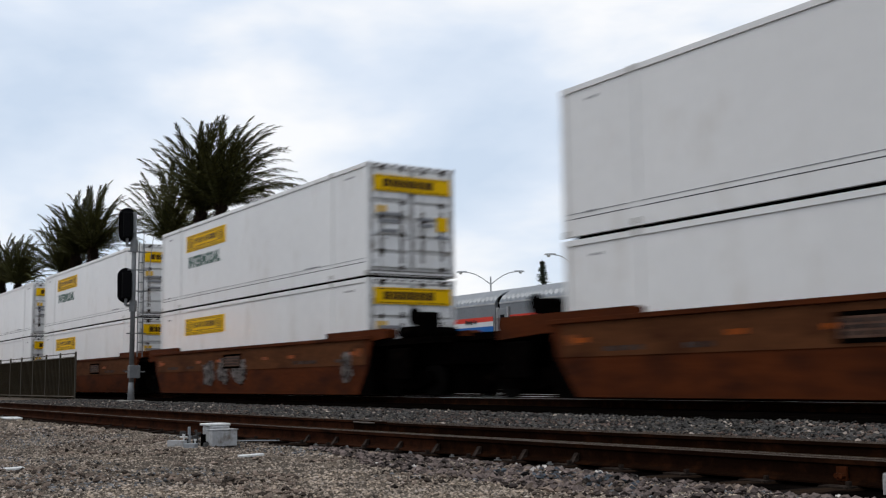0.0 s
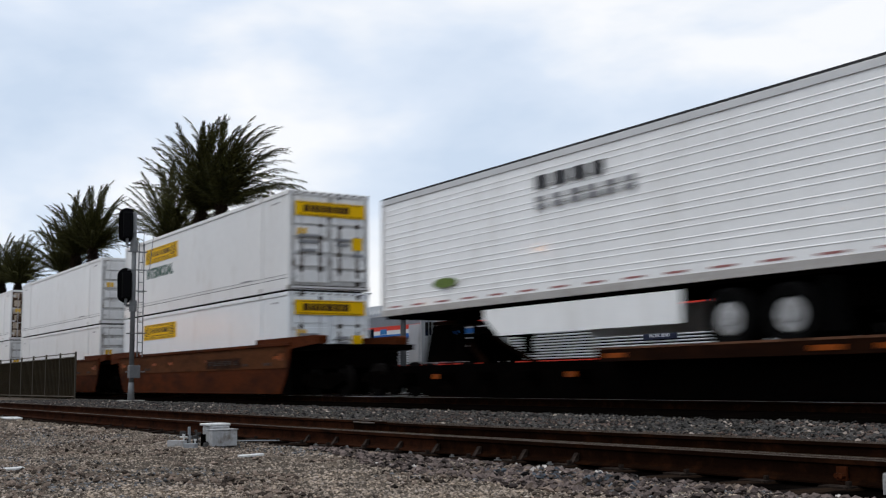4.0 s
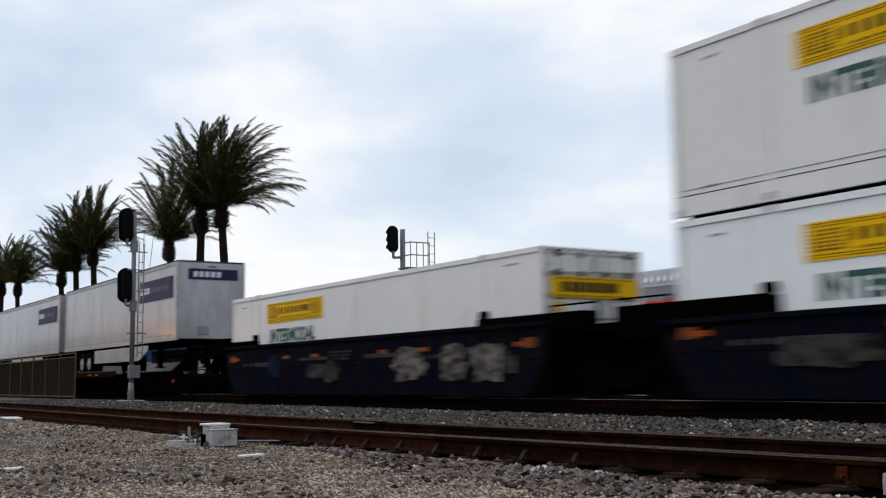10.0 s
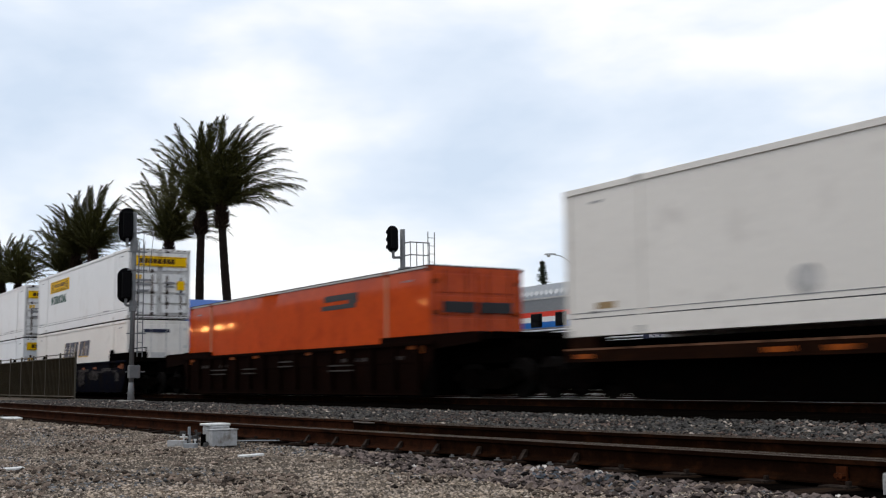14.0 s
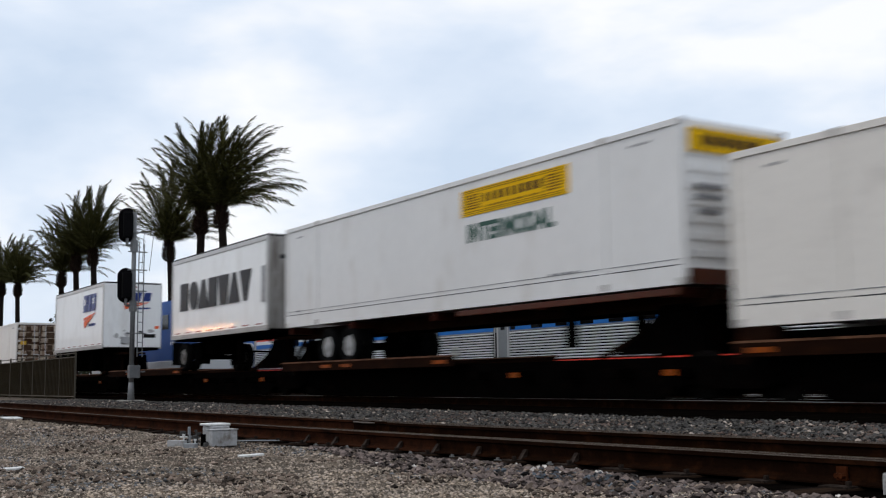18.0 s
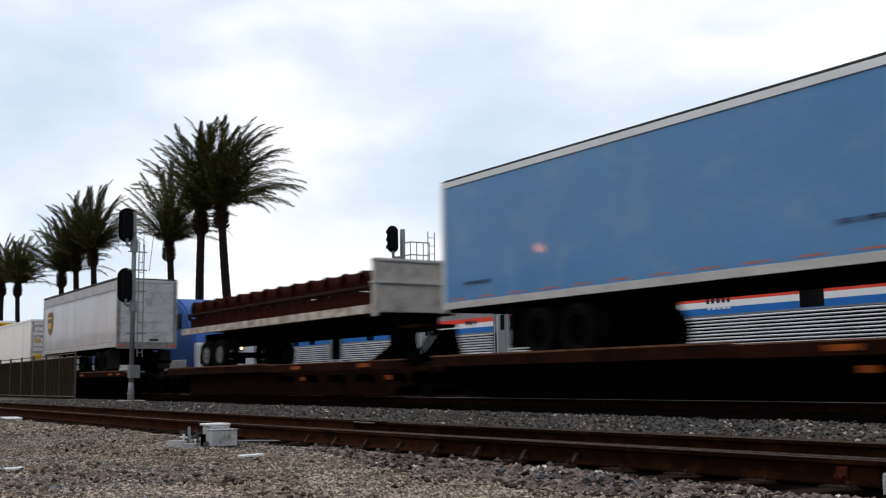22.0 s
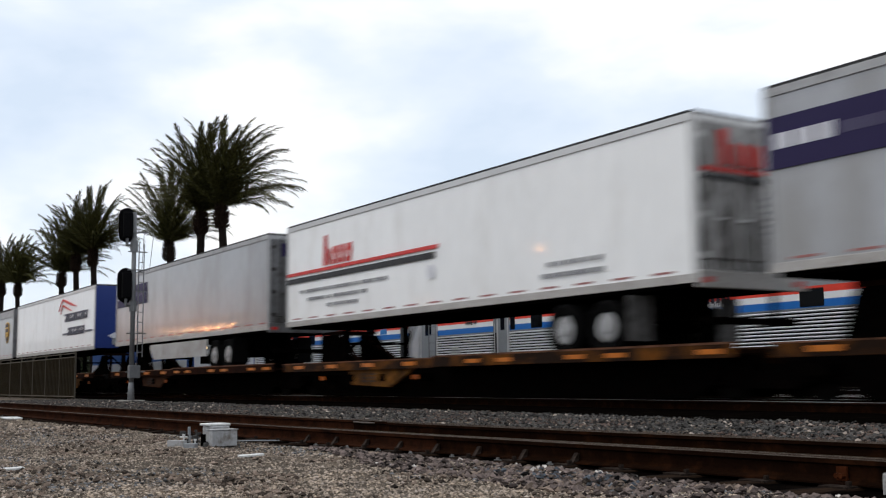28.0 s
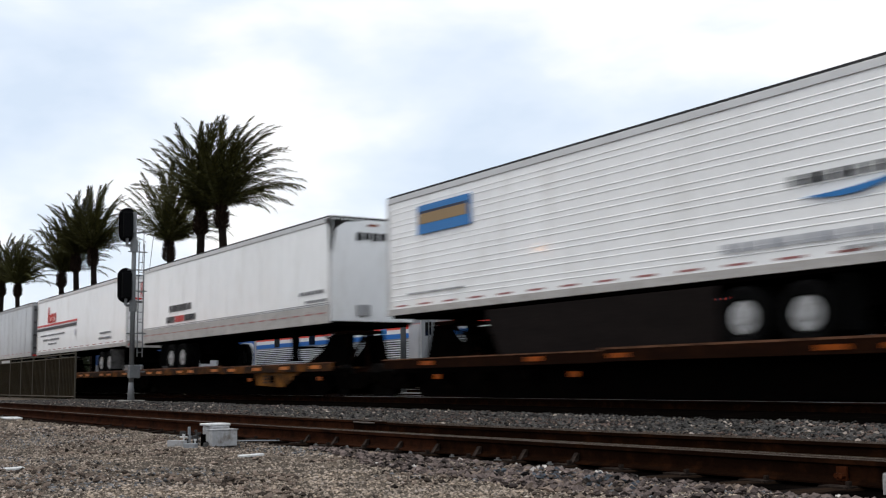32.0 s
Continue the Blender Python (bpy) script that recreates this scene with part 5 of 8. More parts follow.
def end_doors(r, x, z0, z1, material, ribs=6, rods=True, label="", keepers=False):
    """A pair of doors with horizontal ribs, lock rods and hinges on the end that faces +x."""
    # Recesses get a darker tone than their ribs: painted shade plus grime.
    recess = {M["rustdoor"]: M["grimeshade"], M["whitetr"]: M["doorshade"], M["white"]: M["doorshade"], M["cream"]: M["doorshade"]}.get(material, material) if ribs > 3 else material
    fit = M["darkgalv"] if material == M["greyend"] else M["orangedark"] if material == M["orange"] else M["alu"]
    for s in (-1, 1):
        ya, yb = (-HW + 0.09, -0.012) if s < 0 else (0.012, HW - 0.09)
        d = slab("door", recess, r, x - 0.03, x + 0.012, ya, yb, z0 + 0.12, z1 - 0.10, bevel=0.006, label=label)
        step = (z1 - z0 - 0.3) / max(1, ribs)
        for k in range(ribs):
            zc = z0 + 0.15 + step * (k + 0.5)
            cut = DOOR_RNG.uniform(0.02, 0.12) if ribs > 3 else 0.15
            slab("rib", material, d, x + 0.012, x + 0.045, ya + DOOR_RNG.uniform(0.03, 0.12), yb - DOOR_RNG.uniform(0.03, 0.12), zc - step / 2 + cut, zc + step / 2 - 0.02, bevel=0.012)
            if material == M["rustdoor"]:
                yc = (ya + yb) / 2 + DOOR_RNG.uniform(-0.12, 0.12)
                half = DOOR_RNG.uniform(0.12, 0.30)
                slab("rust_stain", M["grimeshade"], d, x + 0.044, x + 0.048, yc - half, yc + half, zc - step / 2 + cut, zc + step / 2 - 0.05, label="dark brown rust stain")
        if rods:
            for yy in (ya + 0.30, yb - 0.30):
                bm = bmesh.new()
                rod(bm, (x + 0.06, yy, z0 + 0.06), (x + 0.06, yy, z1 - 0.06), 0.016, 6)
                part("lock_rod", bm, fit, d)
                if keepers:
                    for k in range(ribs + 1):
                        zk = z0 + 0.16 + step * k + DOOR_RNG.uniform(-0.05, 0.05)
                        if DOOR_RNG.random() < 0.3:
                            continue
                        slab("rod_keeper", M["keeper"], d, x + 0.03, x + 0.082, yy - DOOR_RNG.uniform(0.03, 0.07), yy + DOOR_RNG.uniform(0.03, 0.07), zk - 0.04, zk + DOOR_RNG.uniform(0.03, 0.11))
                    slab("rod_stain", M["grimeshade"], d, x + 0.045, x + 0.050, yy - 0.05, yy + 0.05, z0 + 0.3 + DOOR_RNG.uniform(0, 0.2), z0 + 1.5 + DOOR_RNG.uniform(0, 0.4), label="brown streak along the lock rod")
                slab("rod_handle", fit, d, x + 0.05, x + 0.085, yy - 0.02, yy + 0.24, z0 + 0.95, z0 + 0.99)
            if ribs > 3 and s < 0 and material != M["orange"]:
                slab("warning_plate", M["gold"], d, x + 0.045, x + 0.055, ya + 0.15, ya + 0.45, z0 + 0.55 * (z1 - z0), z0 + 0.55 * (z1 - z0) + 0.2)
            edge = ya if s < 0 else yb
            for k in range(4):
                zc = z0 + 0.35 + (z1 - z0 - 0.7) * k / 3
                slab("hinge", fit, d, x + 0.0, x + 0.05, min(edge, edge - s * 0.16), max(edge, edge - s * 0.16), zc - 0.05, zc + 0.05)


def container(name, label, x, L, z0, z1, body="white", end="doors", ribs=6, seam=True, posts=True, kind_group="intermodal containers on the train", door=None):
    r = root(name, label, "container", kind_group)
    b = M[body]
    slab("body", b, r, 0.05, L - 0.05, -HW + 0.03, HW - 0.03, z0 + 0.1, z1 - 0.02)
    slab("roof", M["roofdark"] if body == "orange" else b, r, 0.04, L - 0.04, -HW + 0.02, HW - 0.02, z1 - 0.03, z1 + (0.03 if body == "orange" else 0.004))
    for s in (-1, 1):
        y0, y1 = (-HW, -HW + 0.07) if s < 0 else (HW - 0.07, HW)
        slab("top_rail", M["dullrail"] if body == "orange" else b, r, 0.02, L - 0.02, y0, y1, z1 - (0.05 if body == "orange" else 0.11), z1, bevel=0.006)
        slab("bottom_rail", b, r, 0.02, L - 0.02, y0, y1, z0 + 0.0, z0 + 0.32, bevel=0.006)
        if seam:
            slab("rail_seam", M["black"], r, 0.1, L - 0.1, y0 + (0.018 if s < 0 else 0), y1 - (0 if s < 0 else 0.018), z0 + 0.330, z0 + 0.346)
            slab("rail_seam", M["greytext"], r, 0.1, L - 0.1, y0 + (0.022 if s < 0 else 0), y1 - (0 if s < 0 else 0.022), z0 + 0.43, z0 + 0.441)
        for xa in (0.0, L - 0.13):
            slab("corner_post", b, r, xa, xa + 0.13, y0, y1 if s < 0 else y1, z0 + 0.01, z1 - 0.005, bevel=0.006)
        if posts:
            for xa in (1.98, L - 2.10):
                slab("side_post", M["orangepost"] if body == "orange" else b, r, xa, xa + 0.12, y0 + 0.012, y1 - 0.012, z0 + 0.22, z1 - 0.11)
                for zc in (z0 + 0.03, z1 - 0.10):
                    slab("corner_casting", M["orangedark" if body == "orange" else "dullrail"], r, xa - 0.03, xa + 0.15, y0 - 0.004, y1 + 0.004, zc, zc + 0.115)
        for xa in (0.0, L - 0.17):
            for zc in (z0, z1 - 0.118):
                slab("corner_casting", M["orangedark"] if body == "orange" else M["dullrail"] if zc == z0 else b, r, xa - 0.004, xa + 0.17, y0 - 0.005, y1 + 0.005, zc - 0.003, zc + 0.12)
    if end == "doors":
        keepers = ribs == 6 and "yellow" in label
        end_doors(r, L - 0.03, z0, z1, M[door] if door else b, ribs, keepers=keepers)
        slab("header", b, r, L - 0.06, L - 0.01, -HW + 0.05, HW - 0.05, z1 - 0.11, z1 - 0.01)
        slab("sill", b, r, L - 0.06, L - 0.01, -HW + 0.05, HW - 0.05, z0 + 0.0, z0 + 0.13)
        if keepers:
            for zz in (z0 + 0.015, z0 + 0.10):
                slab("sill_gap", M["keeper"], r, L - 0.012, L - 0.004, -HW + 0.10, HW - 0.10, zz, zz + 0.028)
            for k in range(9):
                yk = -1.05 + 0.2625 * k
                slab("header_bolt", M["keeper"], r, L - 0.012, L + 0.004, yk - 0.045, yk + 0.045, z1 - 0.075, z1 - 0.03)
    else:
        slab("end_wall", b, r, L - 0.06, L - 0.02, -HW + 0.06, HW - 0.06, z0 + 0.02, z1 - 0.01)
        for k in range(9):
            zc = z0 + 0.25 + (z1 - z0 - 0.5) * k / 8
            slab("rib", b, r, L - 0.025, L + 0.01, -HW + 0.13, HW - 0.13, zc - 0.08, zc + 0.06, bevel=0.012)
    for i, (xa, zz, w) in enumerate(((0.75, z1 - 0.35, 0.32), (L - 1.3, z1 - 0.32, 0.55), (L - 3.7, z0 + 0.42, 0.9), (0.7, z0 + 0.4, 0.25))):
        bars("side_writing", M["greytext"], r, xa, xa + w, zz, zz + 0.07, 4, 1, y=-HW + 0.022, seed=i + 3)
    return r


def yellow_sign(r, x, z, words=True, second=True):
    """The yellow maker's panel with its rows of dark bars, and the green word under it."""
    p = mark("yellow_panel", M["yellow"], r, x, x + 3.72, z, z + 0.57, y=-HW + 0.012)
    for k, (za, zb) in enumerate(((0.525, 0.545), (0.485, 0.505), (0.03, 0.05), (0.07, 0.09))):
        bars("panel_bar", M["panelbar"], p, x + 0.08, x + 3.64, z + za - 0.005, z + zb + 0.005, 30, 1, y=-HW + 0.008, seed=2 + k)
    bars("panel_bar", M["panelbar"], p, x + 0.85, x + 2.95, z + 0.18, z + 0.46, 9, 1, y=-HW + 0.008, seed=4)
    bars("panel_bar", M["panelbar"], p, x + 0.95, x + 2.85, z + 0.105, z + 0.165, 14, 1, y=-HW + 0.008, seed=7)
    bars("panel_bar", M["panelbar"], p, x + 0.12, x + 0.75, z + 0.12, z + 0.46, 5, 6, y=-HW + 0.008, seed=5)
    bars("panel_bar", M["panelbar"], p, x + 3.02, x + 3.6, z + 0.12, z + 0.46, 5, 6, y=-HW + 0.008, seed=6)
    if second:
        lettering("INTERMODAL", 0.52, M["green"], r, near_side(x + 1.72, z - 0.56, -HW + 0.026), label="green capital letters", squeeze=0.93, bold=0.045)


def yellow_end(r, L, z):
    p = slab("yellow_panel", M["yellow"], r, L + 0.02, L + 0.066, -1.12, 1.12, z, z + 0.42)
    y = -0.88
    for w in (0.22, 0.16, 0.20, 0.17, 0.23, 0.18, 0.15, 0.20):
        slab("panel_bar", M["panelbar"], p, L + 0.05, L + 0.07, y, y + w * 0.86, z + 0.11, z + 0.32)
        y += w
    for za in (0.03, 0.37):
        slab("panel_bar", M["panelbar"], p, L + 0.05, L + 0.07, -1.05, 1.05, z + za, z + za + 0.018)
    slab("yellow_square", M["yellow"], r, L + 0.045, L + 0.07, 0.72, 1.04, z - 0.95, z - 0.58)
    for y, w, dz in ((-1.0, 0.62, -0.62), (-1.0, 0.62, -0.80), (-0.95, 0.5, -1.05), (0.2, 0.4, -0.70), (0.2, 0.4, -0.85), (0.72, 0.34, -1.15)):
        slab("small_writing", M["greytext"], r, L + 0.03, L + 0.07, y, y + w, z + dz, z + dz + 0.08)


def trailer_wheels(r, x, z=1.52, axles=(0.0, 1.22), rim="rim"):
    for a in axles:
        bm = bmesh.new()
        rod(bm, (x + a, -1.0, z), (x + a, 1.0, z), 0.08, 8)
        part("axle", bm, M["under"], r)
        for y0, y1, yr in ((-1.27, -1.0, -1.275), (-0.95, -0.70, None), (0.70, 0.95, None), (1.0, 1.27, 1.275)):
            bm = bmesh.new()
            n = 22
            prof = [(0.30, y0 + 0.03), (0.44, y0), (0.50, y0 + 0.05), (0.50, y1 - 0.05), (0.44, y1), (0.30, y1 - 0.03)]
            rings = [[bm.verts.new((x + a + rr * math.cos(2 * PI * k / n), yy, z + rr * math.sin(2 * PI * k / n))) for k in range(n)] for rr, yy in prof]
            for ra, rb in zip(rings, rings[1:] + rings[:1]):
                for k in range(n):
                    bm.faces.new((ra[k], ra[(k + 1) % n], rb[(k + 1) % n], rb[k]))
            w = part("wheel", bm, M["tyre"], r, "black tyre on a grey rim")
            if yr:
                s = 1 if yr > 0 else -1
                bm = bmesh.new()
                rod(bm, (x + a, yr - s * 0.12, z), (x + a, yr - s * 0.05, z), 0.29, 18, 0.26)
                rod(bm, (x + a, yr - s * 0.06, z), (x + a, yr + s * 0.0, z), 0.13, 12, 0.11)
                part("rim", bm, M[rim], w, smooth=False)


def trailer(name, label, x, L, body="whitetr", wheels=3.0, rear_right=False, z0=2.15, z1=5.0, skirt=None, ribs=0, top="alu", bottom="dullrail", tape=True, rim="rim", axles=(0.0, 1.22), nose=None, top_h=0.14, rail_h=0.15, panels=0, rollup=False, flap="tyre", door=None):
    r = root(name, label, "semi trailer", "highway trailers on the train")
    b = M[body]
    if body == "greyalu" and top == "alu":
        top = "greyrail"
    slab("body", b, r, 0.02, L - 0.02, -HW + 0.025, HW - 0.025, z0 + 0.12, z1 - 0.06)
    slab("roof", M["roofdark"], r, 0.03, L - 0.03, -HW + 0.02, HW - 0.02, z1 - 0.05, z1 + 0.045)
    if top_h > 0.2:
        slab("roof_edge", M["roofdark"], r, 0.01, L - 0.01, -HW - 0.004, -HW + 0.06, z1 - 0.07, z1 + 0.05, bevel=0.01)
        for zz in (z1 - top_h - 0.02, z1 - top_h - 0.09):
            slab("rail_seam", M["greytext"], r, 0.05, L - 0.05, -HW + 0.012, -HW + 0.03, zz, zz + 0.016)
    for s in (-1, 1):
        y0, y1 = (-HW, -HW + 0.05) if s < 0 else (HW - 0.05, HW)
        slab("top_rail", M[top], r, 0.0, L, y0, y1, z1 - top_h, z1 - 0.005, bevel=0.008)
        slab("bottom_rail", M[bottom], r, 0.0, L, y0, y1, z0, z0 + rail_h, bevel=0.006)
        for xa in (0.0, L - 0.11):
            slab("corner_post", M[top], r, xa, xa + 0.11, y0 - 0.003, y1 + 0.003, z0 + 0.05, z1 - 0.02, bevel=0.02)
    if tape:
        first = None
        k = 0.4
        while k < L - 0.6:
            if first is None:
                first = slab("reflective_tape", M["tape"], r, 0, 0.52, -HW + (0.018 if rail_h < 0.3 else -0.006), -HW + 0.03, 0, 0.038)
                piece = first
            else:
                piece = new("reflective_tape", first.data)
                piece.parent = r
            piece.location = (k, 0, z0 + (rail_h + 0.04 if rail_h < 0.3 else 0.26))
            k += 1.05 if rail_h < 0.3 else 0.8
    if rail_h > 0.3:
        for zz in (rail_h + 0.01, rail_h + 0.06):
            slab("rail_seam", M["greytext"], r, 0.05, L - 0.05, -HW + 0.010, -HW + 0.03, z0 + zz, z0 + zz + 0.018)
    for k in range(ribs):
        zc = z0 + 0.34 + 0.30 * (k // 2) + 0.115 * (k % 2)
        if zc > z1 - 0.22:
            break
        bm = bmesh.new()
        pts = [(-HW + 0.026, zc - 0.008), (-HW + 0.015, zc - 0.004), (-HW + 0.015, zc + 0.002), (-HW + 0.026, zc + 0.020)]
        prism(bm, pts, "x", 0.12, L - 0.12)
        part("side_rib", bm, b, r)
    for k in range(panels):
        xa = 0.5 + (L - 1.0) * k / max(1, panels - 1)
        slab("panel_seam", b, r, xa - 0.02, xa + 0.02, -HW + 0.018, -HW + 0.03, z0 + rail_h, z1 - top_h)
    # end that faces +x
    if rear_right:
        if rollup:
            for k in range(6):
                za = z0 + 0.18 + (z1 - z0 - 0.34) * k / 6
                slab("door_panel", M["rollgrey"], r, L - 0.03, L + 0.008, -HW + 0.16, HW - 0.16, za, za + (z1 - z0 - 0.34) / 6 - 0.012, bevel=0.006)
            for s in (-1, 1):
                slab("door_frame", M["rollframe"], r, L - 0.04, L + 0.03, min(s * (HW - 0.16), s * (HW - 0.02)), max(s * (HW - 0.16), s * (HW - 0.02)), z0 + 0.1, z1 - 0.05, bevel=0.01)
            slab("door_handle", M["black"], r, L + 0.008, L + 0.03, 0.1, 0.5, z0 + 0.25, z0 + 0.34)
        else:
            end_doors(r, L - 0.01, z0 + 0.1, z1 - 0.02, M[door] if door else M["greyend"] if body == "greyalu" else b, ribs=1, rods=True)
        slab("rear_sill", M["rollframe" if rollup else "greyend" if body == "greyalu" else "dullrail"], r, L - 0.06, L + 0.03, -HW + 0.02, HW - 0.02, z0 - 0.08, z0 + 0.2, bevel=0.01)
        slab("rear_header", M[top], r, L - 0.06, L + 0.02, -HW + 0.05, HW - 0.05, z1 - 0.14, z1 - 0.02, bevel=0.01)
        for s in (-0.55, 0.55):
            slab("bumper_leg", M["under"], r, L - 0.1, L - 0.02, s - 0.05, s + 0.05, z0 - 0.62, z0)
        slab("bumper_guard", M["under"], r, L - 0.1, L, -1.1, 1.1, z0 - 0.68, z0 - 0.56, bevel=0.01)
        for s in (-1.1, 1.1):
            slab("tail_lamp", M["red"], r, L + 0.03, L + 0.045, s - 0.1, s + 0.1, z0 + 0.0, z0 + 0.09)
    else:
        nm = nose or ("greyend" if body == "greyalu" else body)
        bm = bmesh.new()
        box(bm, L - 0.03, L + 0.02, -HW + 0.04, HW - 0.04, z0 + 0.05, z1 - 0.03, bevel=0.015)
        part("front_wall", bm, M[nm], r)
        slab("service_box", M["greyrail" if nose == "whitetr" else "galv"], r, L + 0.02, L + 0.08, -0.5, -0.1, z0 + 0.2, z0 + 0.5, bevel=0.01)
        slab("marker_lamp", M["reflector"], r, L + 0.02, L + 0.04, -0.15, 0.15, z1 - 0.2, z1 - 0.14)
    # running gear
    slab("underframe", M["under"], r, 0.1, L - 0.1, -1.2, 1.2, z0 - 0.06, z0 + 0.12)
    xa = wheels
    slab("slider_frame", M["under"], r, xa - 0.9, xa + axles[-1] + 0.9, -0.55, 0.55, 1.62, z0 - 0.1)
    trailer_wheels(r, xa, axles=axles, rim=rim)
    lx = L - 3.0 if wheels < L / 2 else 3.0
    for y in (-0.9, 0.9):
        bm = bmesh.new()
        box(bm, lx - 0.08, lx + 0.08, y - 0.08, y + 0.08, 1.25, z0)
        box(bm, lx - 0.18, lx + 0.18, y - 0.14, y + 0.14, 1.2, 1.25)
        part("landing_leg", bm, M["under"], r)
    bm = bmesh.new()
    rod(bm, (lx, -0.9, 1.6), (lx, 0.9, 1.6), 0.035, 6)
    rod(bm, (lx, -0.9, 1.35), (lx + (1.2 if wheels < L / 2 else -1.2) * -1, -0.5, z0 - 0.05), 0.035, 6)
    rod(bm, (lx, 0.9, 1.35), (lx + (1.2 if wheels < L / 2 else -1.2) * -1, 0.5, z0 - 0.05), 0.035, 6)
    part("leg_brace", bm, M["under"], r)
    for yy in (-1.1, 1.1):
        fx = xa + axles[-1] + 0.75 if wheels > L / 2 else xa - 0.75
        slab("mud_flap", M[flap], r, fx - 0.01, fx + 0.01, yy - 0.28, yy + 0.28, 1.25, z0 - 0.1)
    if skirt:
        a, c, mt = skirt
        d = 1 if wheels < L / 2 else -1
        bm = bmesh.new()
        lo, hi = (a, c)
        low = 1.03 if mt == "darkskirt" else 1.50
        pts = [(lo, z0 - 0.09), (lo, low), (hi - (0.3 if mt == "darkskirt" else 1.1), low), (hi, z0 - 0.28), (hi, z0 - 0.09)] if d > 0 else [(lo, z0 - 0.09), (lo, z0 - 0.28), (lo + 0.5, low), (hi, low), (hi, z0 - 0.09)]
        prism(bm, pts, "y", -HW + 0.02, -HW + 0.05)
        part("side_skirt", bm, M[mt], r, "aerodynamic side skirt")
        bm = bmesh.new()
        prism(bm, pts, "y", HW - 0.05, HW - 0.02)
        part("side_skirt", bm, M[mt], r, "aerodynamic side skirt")
    return r


def rail_truck(parent, x, y=0.0):
    bm = bmesh.new()
    for s in (-1, 1):
        prism(bm, [(x - 1.25, 0.62), (x - 1.05, 0.82), (x - 0.45, 0.85), (x - 0.3, 0.70), (x + 0.3, 0.70), (x + 0.45, 0.85), (x + 1.05, 0.82), (x + 1.25, 0.62), (x + 0.6, 0.42), (x - 0.6, 0.42)], "y", s * 1.0 - 0.07, s * 1.0 + 0.07)
    box(bm, x - 0.2, x + 0.2, -1.0, 1.0, 0.55, 0.8)
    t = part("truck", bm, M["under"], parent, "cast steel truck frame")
    for dx in (-0.89, 0.89):
        for yy in (-0.75, 0.75):
            bm = bmesh.new()
            rod(bm, (x + dx, yy - 0.065, RAIL_Z + 0.42), (x + dx, yy + 0.065, RAIL_Z + 0.42), 0.42, 18)
            s = 1 if yy > 0 else -1
            rod(bm, (x + dx, yy + s * 0.065, RAIL_Z + 0.42), (x + dx, yy + s * 0.32, RAIL_Z + 0.42), 0.10, 8)
            part("wheel", bm, M["steelwheel"], t)
    return t


